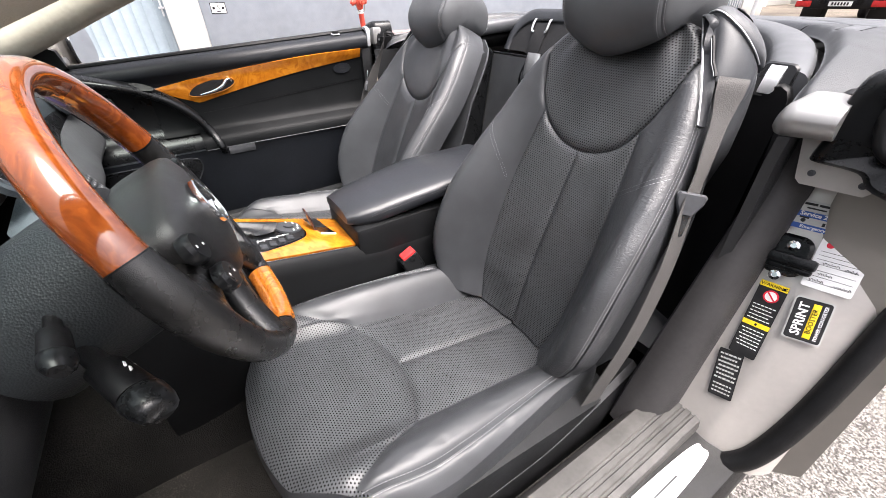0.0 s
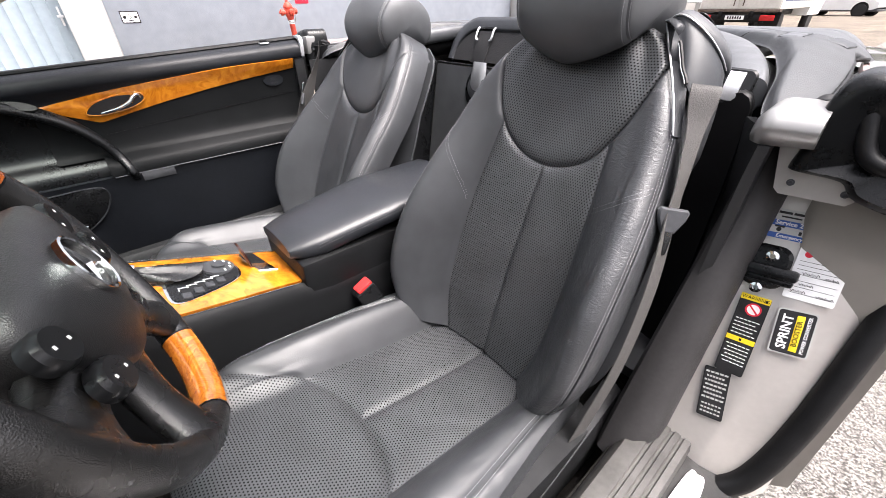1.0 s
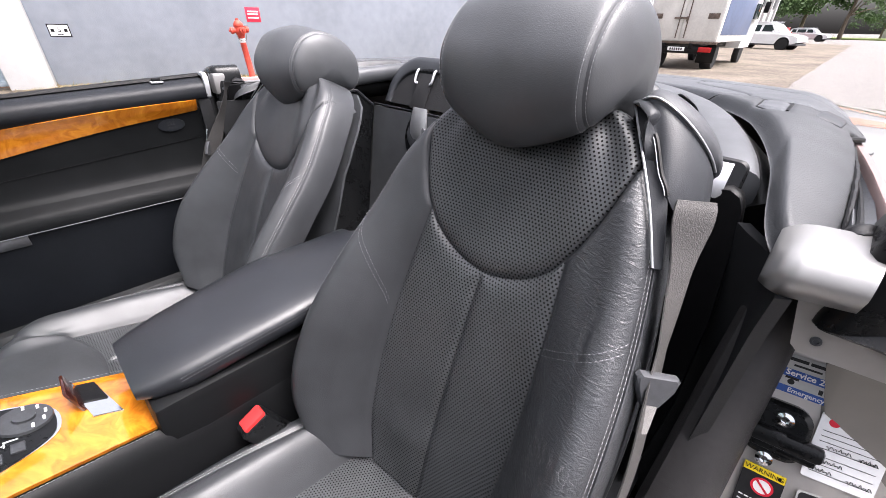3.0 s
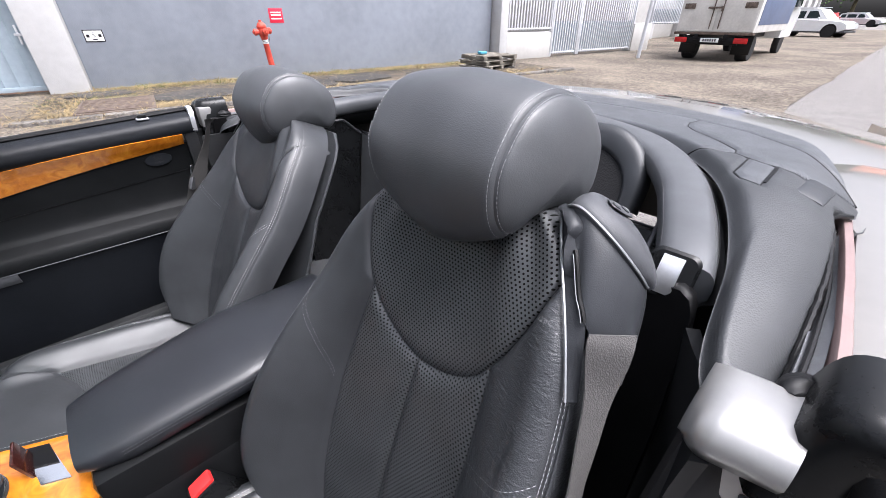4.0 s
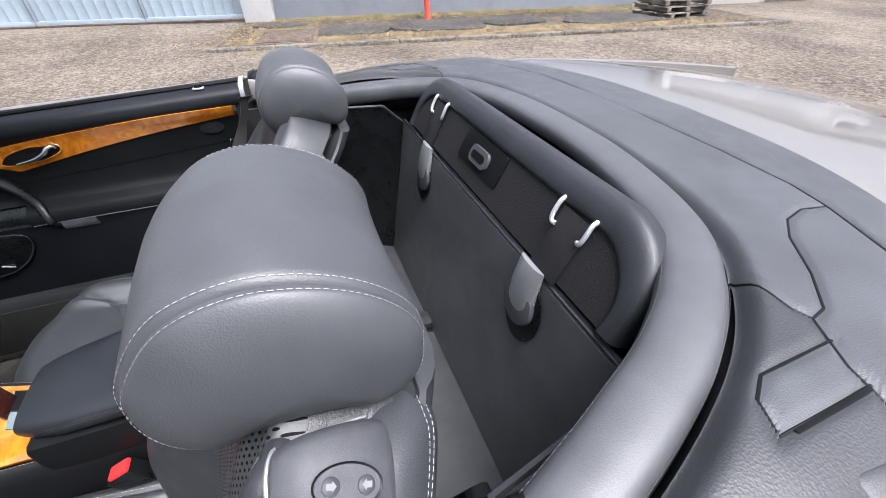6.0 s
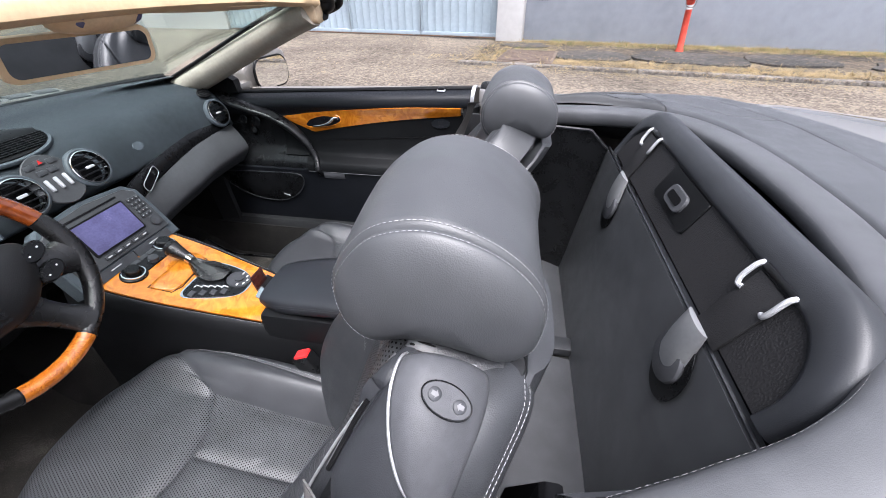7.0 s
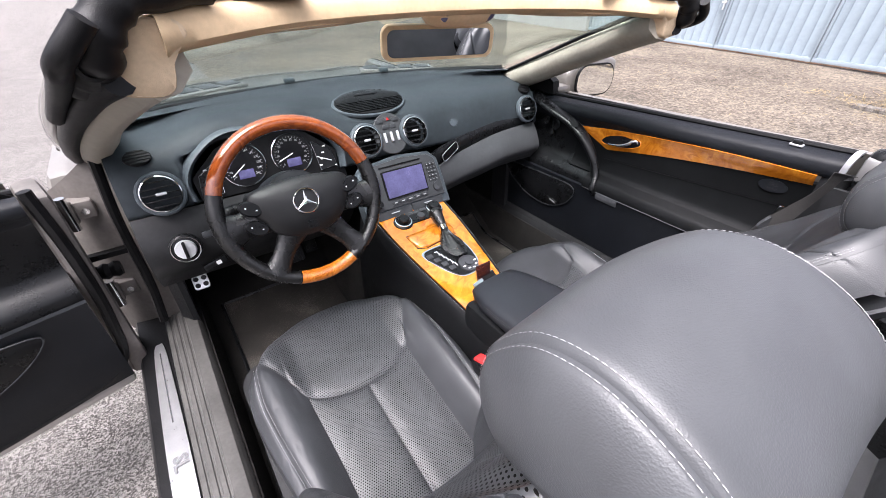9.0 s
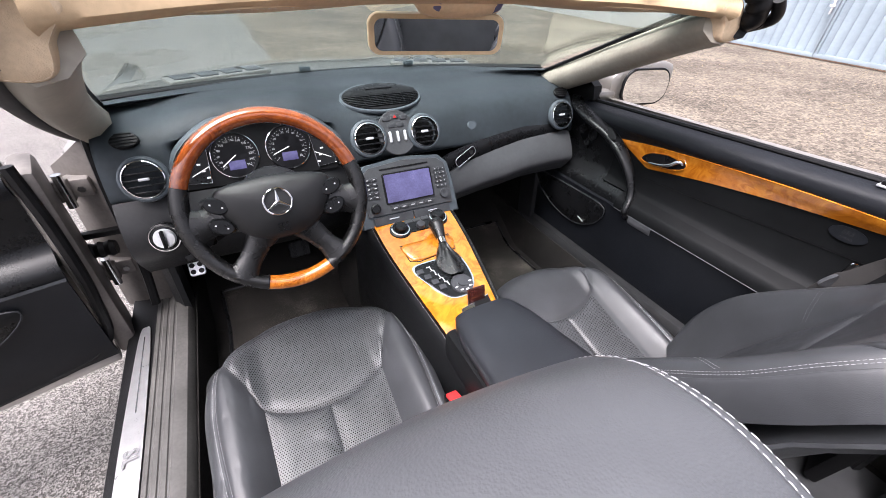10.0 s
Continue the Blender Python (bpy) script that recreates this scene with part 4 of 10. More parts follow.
def tree(loc, h, spread, seed, label):
    r = random.Random(seed)
    t = thing("tree", loc, label, "tree", "trees down the lane")
    o = Vector(loc)
    b = mm()
    tube(b, spline([o, o + Vector((0.1, 0.1, h * 0.25)), o + Vector((-0.1, 0.1, h * 0.5)), o + Vector((0, 0, h * 0.85))], 10), [0.03 * h * (1 - 0.085 * i) for i in range(10)], 8)
    for k in range(9):
        a, z = r.uniform(0, 6.28), h * r.uniform(0.28, 0.7)
        s = o + Vector((0, 0, z))
        e = s + Vector((math.cos(a), math.sin(a), r.uniform(0.3, 0.9))) * spread * r.uniform(0.5, 0.9)
        tube(b, [s, s.lerp(e, 0.5) + Vector((0, 0, 0.1)), e], [0.012 * h, 0.008 * h, 0.003 * h], 6)
    part("trunk", b, M["bark"], t)
    vs, fs = [], []
    clumps = [(o + Vector((r.gauss(0, spread * 0.5), r.gauss(0, spread * 0.5), h * r.uniform(0.35, 1.0))), r.uniform(0.12, 0.25) * spread) for _ in range(34)]
    for c, cr in clumps:
        for _ in range(110):
            d = Vector((r.gauss(0, 1), r.gauss(0, 1), r.gauss(0, 0.7)))
            p = c + d * cr * 0.6
            u = Vector((r.uniform(-1, 1), r.uniform(-1, 1), r.uniform(-1, 1))).normalized() * 0.022 * h
            v = u.orthogonal().normalized() * 0.012 * h
            k = len(vs)
            vs += [p - u, p + v, p + u, p - v]
            fs.append((k, k + 1, k + 2, k + 3))
    me = bpy.data.meshes.new("crown")
    me.from_pydata([v - o for v in vs], [], fs)
    me.materials.append(M["leaf"])
    cr = new("crown", me)
    cr.parent = t
    ROOT[cr] = o


for i, (x, y, h, sp) in enumerate(((3, -98, 11, 5), (9, -104, 12, 5), (-2, -112, 6, 4), (-17, -112, 7, 4), (14, -96, 12, 5), (-26, -116, 9, 5), (20, -110, 12, 6), (-36, -112, 10, 6), (-8, -111, 3, 4), (-48, -118, 11, 6))):
    tree((x, y, 0), h, sp, i + 3, "broad-leaved green tree at the end of the lane" if h > 5 else "low green shrub in front of the cottage")

# ---- the open two-seater: shell ----
def lerp_t(table, x):
    """A smooth curve through (x, y) pairs."""
    n = len(table)
    if x <= table[0][0]:
        return table[0][1]
    for i in range(n - 1):
        (x0, y0), (x1, y1) = table[i], table[i + 1]
        if x <= x1:
            u = (x - x0) / (x1 - x0)
            if n == 2:
                return y0 + (y1 - y0) * u
            d = (y1 - y0) / (x1 - x0)
            m0 = (y1 - table[i - 1][1]) / (x1 - table[i - 1][0]) if i else d
            m1 = (table[i + 2][1] - y0) / (table[i + 2][0] - x0) if i + 2 < n else d
            w = x1 - x0
            return (2 * u ** 3 - 3 * u * u + 1) * y0 + (u ** 3 - 2 * u * u + u) * w * m0 + (3 * u * u - 2 * u ** 3) * y1 + (u ** 3 - u * u) * w * m1
    return table[-1][1]


# floor pan with a raised tunnel
b = mm()


def pan(s, t):
    x, y = -0.665 + 1.33 * s, -0.75 + 1.9 * t
    z = 0.27 + max(0, y - 0.72) * 0.62
    tun = max(0.0, 1 - (abs(x) / 0.19) ** 6)
    z = max(z, 0.27 + 0.2 * tun)
    if y < -0.3:
        z = max(z, 0.27 + min(1, (-0.3 - y) / 0.12) * 0.2)
    if abs(x) > 0.64:
        z = max(z, 0.42)
    return (x, y, z)


sheet(b, pan, 90, 90, 0.02, front=(0, 0, 1))
solid("floor", b, M["carpet"], "dark worn carpet floor of the footwells", "carpet", kind="structure")

for s, nm in ((-1, "driver"), (1, "passenger")):
    b = mm()

    def matf(u, v, s=s):
        x, y = s * (0.36 + (u - 0.5) * 0.46), 0.05 + 0.78 * v
        z = 0.284 + max(0, y - 0.72) * 0.62 + 0.004 * noise.noise(Vector((x * 6, y * 6, 2)))
        return (x, y, z)

    sheet(b, matf, 20, 30, 0.008, front=(0, 0, 1))
    mt = thing("floor_mat", (s * 0.36, 0.4, 0.28), "dusty dark carpet floor mat with a bound edge", "floor mat", "floor mats")
    part("carpet_face", b, M["mat"], mt)
    b = mm()
    edge = [(0, 0), (1, 0), (1, 1), (0, 1)]
    pts = []
    for (a0, b0), (a1, b1) in zip(edge, edge[1:] + edge[:1]):
        pts += [Vector(matf(a0 + (a1 - a0) * k / 16, b0 + (b1 - b0) * k / 16)) for k in range(16)]
    tube(b, pts, 0.006, 6, True)
    part("binding", b, M["satin_black"], mt)


def sill(s):
    """Door sill: painted step, ribbed plastic cover, bright scuff plate, outer seal."""
    g = thing("door_sill", (s * 0.75, 0.3, 0.4), "black ribbed door sill with a brushed aluminium scuff plate", "door sill", "door sills")
    b = mm()
    prof = [(0.655, 0.29), (0.655, 0.425), (0.668, 0.445), (0.69, 0.45)]
    for k in range(3):
        c = 0.70 + k * 0.017
        prof += [(c - 0.004, 0.45), (c - 0.002, 0.447), (c + 0.002, 0.447), (c + 0.004, 0.45)]
    prof += [(0.748, 0.448), (0.752, 0.435), (0.752, 0.3)]
    loft(b, [[(s * x, y, z + dz) for x, z in prof] for y, dz in ((-0.33, 0.01), (-0.1, 0), (0.2, 0), (0.5, 0), (0.74, 0.0))])
    part("ribbed_cover", b, M["sill_trim"] if s < 0 else M["grey_trim"], g)
    b = mm()
    prof = [(0.752, 0.3), (0.752, 0.434), (0.8, 0.428), (0.826, 0.42), (0.836, 0.4), (0.836, 0.27)]
    loft(b, [[(s * x, y, z) for x, z in prof] for y in (-0.42, 0, 0.4, 0.86)])
    part("step", b, M["rubber"], g)
    b = mm()
    out = spline([(0.64, 0.776, 0), (0.625, 0.790, 0), (0.50, 0.797, 0), (0.2, 0.803, 0), (-0.12, 0.797, 0), (-0.25, 0.79, 0), (-0.262, 0.776, 0), (-0.25, 0.764, 0), (-0.12, 0.758, 0), (0.2, 0.755, 0), (0.5, 0.760, 0), (0.625, 0.766, 0)], 60, True)
    zz = lambda x: 0.4365 - 0.11 * (x - 0.752)
    loft(b, [[(s * p.y, p.x, zz(p.y) + o) for p in out] for o in (0, 0.004)])
    pl = part("scuff_plate", b, M["alu"], g, "brushed aluminium scuff plate")
    b = mm()
    rb(b, (s * 0.778, 0.47, zz(0.778) + 0.0043), (0.003, 0.26, 0.001), 0)
    rb(b, (s * 0.778, -0.05, zz(0.778) + 0.0043), (0.003, 0.26, 0.001), 0)
    part("groove", b, M["grey_plastic"], pl)
    b = mm()
    words(b, "SL", 0.042, frame_at((s * 0.778, 0.22, zz(0.778) + 0.0072), (0, s * 1.0, 0), (s * 0.11, 0, 1)), 0.001)
    part("lettering", b, M["mid_grey"], pl, recalc=False)
    return g


M["grey_trim"] = vary("ribbed_trim", (0.014, 0.0145, 0.0155), 0.48, 14, 0.25, fine=0.0003, fine_scale=1300).m
M["sill_trim"] = vary("dusty_sill_trim", (0.062, 0.06, 0.057), 0.5, 14, 0.3, fine=0.0003, fine_scale=1300).m
M["pillar_dark"] = vary("pillar_grey_trim", (0.034, 0.0325, 0.033), 0.5, 14, 0.2, fine=0.0003, fine_scale=1300).m
M["mid_grey"] = vary("etched_grey", (0.2, 0.2, 0.205), 0.45, 60, 0.1, metal=0.6).m
for s in (-1, 1):
    sill(s)


def jamb_y(x, z):
    return -0.285 - 0.41 * (z - 0.43) - 0.35 * max(0, abs(x) - 0.77)


def jamb(s):
    """Rear door opening: painted jamb, inner trim column, silver top bracket, latch striker, seal."""
    g = thing("door_jamb", (s * 0.75, -0.4, 0.43), "champagne painted door jamb with black latch striker and stickers" if s < 0 else "painted door jamb behind the passenger door", "door jamb")
    b = mm()

    def face(u, v):
        x = 0.685 + 0.175 * u
        z = 0.41 + 0.56 * v
        y = jamb_y(x, z) - 0.03 * max(0, u - 0.85) ** 2 * 40 + 0.002 * math.sin(v * 9) * u
        return (s * x, y, z)

    sheet(b, face, 28, 22, 0.02, front=(0, 1, 0))
    part("panel", b, M["paint"], g)
    # inner trim column
    b = mm()
    rings = []
    for k in range(13):
        v = k / 12
        z = 0.4 + 0.55 * v
        y = -0.235 - 0.245 * v ** 1.1
        w = 0.085 - 0.03 * v
        cx = 0.665 + 0.005 * v
        rings.append([(s * (cx + w / 2 * px), y + 0.03 * py, z) for px, py in ((-1, -1.6), (-1, 0.2), (-0.8, 0.8), (-0.3, 1.0), (0.3, 0.9), (0.8, 0.4), (1, -0.3), (1, -1.6))])
    loft(b, rings)
    part("pillar_trim", b, M["pillar_dark"], g)
    # silver bracket on top
    b = mm()
    secs = []
    for u in range(19):
        f = u / 18
        x = 0.642 + 0.068 * f
        top = 0.992 - 0.018 * (1 - min(1, f * 2.6)) ** 2.4
        fr = -0.343 - 0.012 * f - 0.022 * (1 - min(1, f * 3)) ** 2
        lo = 0.944 + 0.004 * f
        sec = [(s * x, fr - 0.012, lo)]
        for k in range(9):
            a = math.pi / 2 * k / 8
            r = 0.026 if f > 0.2 else 0.02
            sec.append((s * x, fr - r + r * math.cos(a), top - r + r * math.sin(a)))
        sec += [(s * x, fr - 0.07, top + 0.004), (s * x, fr - 0.085, top - 0.006), (s * x, fr - 0.085, lo)]
        secs.append(sec)
    loft(b, secs)
    if s < 0:
        part("bracket", b, M["bracket"], g, "satin silver corner bracket", 60)
    else:
        b.free()
        b = mm()
        rb(b, (0.722, -0.389, 0.987), (0.044, 0.036, 0.058), 0.007)
        blk = part("bracket", b, M["bracket"], g, "small satin silver corner block")
        b = mm()
        lathe(b, [(0.004, 0), (0.004, 0.002), (0, 0.002)], 12, frame_at((0.6995, -0.392, 0.975), (0, 1, 0), (-1, 0, 0)))
        part("screw", b, M["grey_plastic"], blk)
    b = mm()
    plate = [(0.668, 0.985), (0.742, 0.985), (0.738, 0.95), (0.727, 0.915), (0.760, 0.912), (0.766, 0.906), (0.768, 0.890), (0.762, 0.883), (0.694, 0.879), (0.687, 0.885), (0.674, 0.94)]
    loft(b, [[(s * x, -0.397 + o - 0.06 * (z - 0.9), z) for x, z in plate] for o in (-0.03, 0.006)])
    pl = part("bracket_plate", b, M["paint"] if s < 0 else M["black"], g)
    for x, z in ((0.702, 0.897), (0.757, 0.897), (0.717, 0.96)):
        b = mm()
        y = -0.391 - 0.06 * (z - 0.9)
        lathe(b, [(0.0045, 0), (0.0045, 0.002), (0.0025, 0.0026), (0.002, 0.001), (0.0, 0.001)], 14, frame_at((s * x, y, z), (1, 0, 0), (0, 1, 0.1)))
        part("screw", b, M["grey_plastic"], pl)
    # black water guard above the latch
    b = mm()
    go = spline([(0.712, 1.028, 0), (0.699, 0.99, 0), (0.697, 0.95, 0), (0.692, 0.92, 0), (0.698, 0.914, 0), (0.745, 0.912, 0), (0.768, 0.892, 0), (0.84, 0.884, 0), (0.862, 0.93, 0), (0.852, 0.988, 0), (0.80, 1.018, 0), (0.745, 1.034, 0)], 60, True)
    rings = []
    for o, k in ((-0.05, 1.0), (0.012, 1.0), (0.024, 0.95), (0.03, 0.82), (0.022, 0.6), (0.012, 0.3), (0.01, 0.03)):
        rings.append([(s * (0.795 + (q.x - 0.795) * k), -0.402 + o, 0.952 + (q.y - 0.952) * k) for q in go])
    loft(b, rings)
    part("water_guard", b, M["satin_black"], g, "", 60)
    b = mm()
    tube(b, spline([(s * 0.735, -0.40, 1.004), (s * 0.742, -0.388, 0.99), (s * 0.755, -0.378, 0.952), (s * 0.78, -0.376, 0.94), (s * 0.80, -0.386, 0.955), (s * 0.815, -0.4, 0.985), (s * 0.81, -0.42, 1.005)], 30), 0.010, 10)
    part("seal_bulb", b, M["rubber"], g)
    # striker
    b = mm()
    sm = frame_at((s * 0.718, jamb_y(0.718, 0.757), 0.757), (s, 0, 0.12), (0, 1, 0.41))
    prism(b, rrect(0.056, 0.066, 0.018, 5), 0.011, sm, 0.005)
    rb(b, (-0.006 * s, -0.006, 0.015), (0.07, 0.018, 0.016), 0.005, sm)
    rb(b, (-0.006 * s, -0.018, 0.009), (0.064, 0.012, 0.012), 0.004, sm)
    st = part("striker", b, M["satin_black"], g, "black steel latch striker")
    for dz in (0.019, -0.029):
        b = mm()
        lathe(b, [(0.008, 0), (0.008, 0.004), (0.004, 0.005), (0.004, 0.002), (0, 0.002)], 14, frame_at((s * 0.72, jamb_y(0.72, 0.757 + dz) + 0.010, 0.757 + dz), (1, 0, 0), (0, 1, 0.4)))
        part("bolt", b, M["chrome"], st)
    # outer seal
    b = mm()
    tube(b, spline([(s * x, jamb_y(x, z) + 0.004, z) for x, z in ((0.80, 0.405), (0.832, 0.45), (0.85, 0.55), (0.858, 0.7), (0.862, 0.82), (0.862, 0.97))], 40), 0.018, 10)
    part("outer_seal", b, M["rubber"], g)
    return g


JAMB = jamb(-1)
jamb(1)


# ---- rear body ----
def body_quarter(s):
    g = thing("rear_quarter_panel", (s * 0.85, -1.2, 0.5), "silver-beige painted rear quarter panel", "car body", "rear quarter panels")
    b = mm()
    rings = []
    for k in range(26):
        f = k / 25
        y = -0.43 - 1.95 * f
        top = 0.965 + 0.02 * math.sin(f * 3) - 0.09 * f ** 2
        xo = 0.895 - 0.10 * f ** 3
        xi = lerp_t([(0.43, 0.728), (0.52, 0.723), (0.64, 0.713), (0.73, 0.705), (0.86, 0.69), (0.93, 0.64), (1.0, 0.58), (1.15, 0.58), (1.3, 0.77), (1.6, 0.765), (2.4, 0.65)], -y)
        top += 0.014 * max(0, min(1, (1.5 + y) / 0.3))
        sec = [(xi, top - 0.2), (xi, top), (xi + 0.02, top + 0.004), (xo - 0.055, top - 0.006), (xo - 0.02, top - 0.04), (xo - 0.005, top - 0.12), (xo, top - 0.3), (xo, 0.35), (xo - 0.1, 0.25)]
        rings.append([(s * x, min(y, jamb_y(x, z) - 0.03 - 0.002 * k) if z < 0.93 else y, z) for x, z in sec])
    loft(b, rings)
    part("panel", b, M["body"], g)
    b = mm()
    strip = []
    for y, x0, x1 in ((-0.44, 0.711, 0.722), (-0.518, 0.707, 0.7185), (-0.58, 0.7025, 0.7135), (-0.642, 0.698, 0.709), (-0.734, 0.689, 0.7005), (-0.80, 0.6815, 0.693), (-0.876, 0.673, 0.685)):
        strip.append([(s * (x0 - 0.002), y, 0.95), (s * x0, y, 0.9975), (s * (x0 + 0.0015), y, 0.9995), (s * (x1 - 0.0015), y, 0.9985), (s * x1, y, 0.996), (s * (x1 + 0.001), y, 0.95)])
    loft(b, strip)
    part("sill_strip", b, M["pink_metal"], g, "satin metal window sill strip with a pinkish sheen")
    return g


M["pink_metal"] = vary("pinkish_metal", (0.28, 0.2, 0.19), 0.4, 10, 0.1, metal=0.5).m
for s in (-1, 1):
    body_quarter(s)

# boot lid
b = mm()


def boot(u, v):
    x = (u - 0.5) * 2
    y = -1.285 - 1.02 * v
    y += 0.22 * x * x * (1 - v) ** 0.7
    z = 1.024 - 0.035 * x * x - 0.03 * v - 0.1 * v * v - 0.02 * (1 - v) ** 8
    return (x * (0.79 - 0.1 * v * v), y, z)


sheet(b, boot, 40, 30, 0.02, front=(0, 0, 1))
boot_g = thing("boot_lid", (0, -1.8, 0.9), "glossy silver-beige boot lid", "boot lid")
part("lid_panel", b, M["body"], boot_g)
b = mm()
tube(b, [Vector(boot(k / 60, 0.0)) + Vector((0, 0.002, -0.006)) for k in range(61)], 0.004, 8)
part("lid_seal", b, M["rubber"], boot_g)
b = mm()


def tail(u, v):
    a = (u - 0.5) * 2
    return (a * 0.72, -2.28 - 0.06 * (1 - a * a) - 0.05 * math.sin(v * 3.1), 0.86 - 0.6 * v)


sheet(b, tail, 20, 10, 0.02, front=(0, -1, 0))
solid("rear_bumper", b, M["body"], "silver-beige painted rear bumper", "bumper")

# tonneau panel behind the seats, with its side flaps
HOOP = [(-0.574, -0.550, 0.985), (-0.558, -0.602, 0.997), (-0.528, -0.682, 1.007), (-0.484, -0.775, 1.018), (-0.42, -0.857, 1.028), (-0.33, -0.915, 1.036), (-0.17, -0.951, 1.042), (0, -0.960, 1.043)]
HOOP = HOOP + [(-x, y, z) for x, y, z in HOOP[-2::-1]]


RAIL = spline(HOOP, 121)
RAIL_SIDE = []
for i, p in enumerate(RAIL):
    t = (RAIL[min(i + 1, 120)] - RAIL[max(i - 1, 0)]).normalized()
    RAIL_SIDE.append(t.cross(Vector((0, 0, 1))).normalized())


def rail_w(i):
    f = abs(i / 120 - 0.5) * 2
    return 0.036 - 0.004 * max(0, f - 0.7) / 0.3


def back_line(x):
    return lerp_t([(0, -1.30), (0.25, -1.275), (0.45, -1.19), (0.6, -1.05), (0.69, -0.86)], abs(x))


deck = thing("tonneau_panel", (0, -1.0, 1.0), "grained charcoal tonneau cover panel behind the seats", "tonneau cover")
LINES = [[(0.376, -0.905), (0.392, -0.901), (0.447, -0.892), (0.503, -0.887), (0.518, -0.893), (0.513, -0.917), (0.475, -0.959), (0.422, -1.004), (0.393, -1.043), (0.382, -1.086), (0.389, -1.13)],
         [(0.518, -0.893), (0.565, -0.864), (0.611, -0.85), (0.62, -0.842), (0.655, -0.862), (0.684, -0.872)],
         [(0.543, -0.79), (0.541, -0.882)], [(0.543, -0.79), (0.558, -0.765), (0.584, -0.752), (0.582, -0.862)],
         [(0.0, -1.166), (0.2, -1.16), (0.33, -1.148), (0.389, -1.13), (0.5, -1.075), (0.6, -0.985), (0.66, -0.915), (0.686, -0.88)]]


def seg_d(x, y, a, c):
    dx, dy = c[0] - a[0], c[1] - a[1]
    u = max(0, min(1, ((x - a[0]) * dx + (y - a[1]) * dy) / (dx * dx + dy * dy)))
    return math.hypot(x - a[0] - u * dx, y - a[1] - u * dy)


BOXES = [(min(a[0], c[0]) - 0.03, max(a[0], c[0]) + 0.03, min(a[1], c[1]) - 0.03, max(a[1], c[1]) + 0.03, a, c) for line in LINES for a, c in zip(line, line[1:])]


def line_d(x, y):
    x = abs(x)
    best = 1.0
    for x0, x1, y0, y1, a, c in BOXES:
        if x0 < x < x1 and y0 < y < y1:
            best = min(best, seg_d(x, y, a, c))
    return best


GAP = sorted((abs(q.x), q.y) for q in (RAIL[i] + RAIL_SIDE[i] * (rail_w(i) + 0.004) * (1 if RAIL_SIDE[i].y < 0 or RAIL_SIDE[i].x < 0 else -1) for i in range(0, 61, 5)))
GAP = [g for g in GAP if g[1] < -0.49] + [(0.624, -0.465), (0.636, -0.425), (0.652, -0.405), (0.70, -0.395)]


def hoop_gap(x):
    """Forward limit of the deck, along the padded rail."""
    return lerp_t(GAP, abs(x))


def deck_base(x, y):
    a = abs(x)
    z = 1.045 - 0.05 * max(0, -0.97 - y) ** 1.4
    z -= 0.05 * max(0, (a - 0.58) / 0.12) ** 2
    z -= 0.055 * max(0, min(1, (y + 0.74) / 0.34)) ** 1.3
    z += 0.004 * math.exp(-((a - 0.665) / 0.03) ** 2) * max(0, min(1, (y + 0.75) / 0.2)) * max(0, min(1, (-0.40 - y) / 0.14))
    return z


def channel_edge(y):
    """Where the cover ends beside the side window's channel."""
    return lerp_t([(0.40, 0.686), (0.48, 0.688), (0.55, 0.687), (0.637, 0.684), (0.747, 0.673), (0.80, 0.667), (0.825, 0.69)], -y)


def deck_surface(x, y):
    """Height of the cover, with its grooves and the sunken edge beside the rail."""
    slope = min(4.0, abs(hoop_gap(x + 0.004) - hoop_gap(x - 0.004)) / 0.008)
    e = max(0.0, hoop_gap(x) - y) / math.sqrt(1 + slope * slope)
    return deck_base(x, y) - 0.0034 * math.exp(-(line_d(x, y) / 0.0055) ** 2) - 0.022 * math.exp(-(e / 0.010) ** 2)


NX, NV = 340, 200
bins = {k: (mm(), {}) for k in ("centre_panel", "rear_flap", "rear_flap_b", "quarter_cover", "quarter_cover_b", "hatch", "hatch_b", "edge_strip")}
gr = {}
for i in range(NX + 1):
    x = -0.69 + 1.38 * i / NX
    yb = back_line(x)
    for j in range(NV + 1):
        yf = hoop_gap(x)
        y = yf + (yb - yf) * j / NV
        z = deck_surface(x, y)
        xc = math.copysign(min(abs(x), channel_edge(y)), x)
        gr[i, j] = (Vector((xc, y, z)), xc, y)


def in_poly(x, y, poly):
    ok = False
    for (x0, y0), (x1, y1) in zip(poly, poly[1:] + poly[:1]):
        if (y0 > y) != (y1 > y) and x < (x1 - x0) * (y - y0) / (y1 - y0) + x0:
            ok = not ok
    return ok


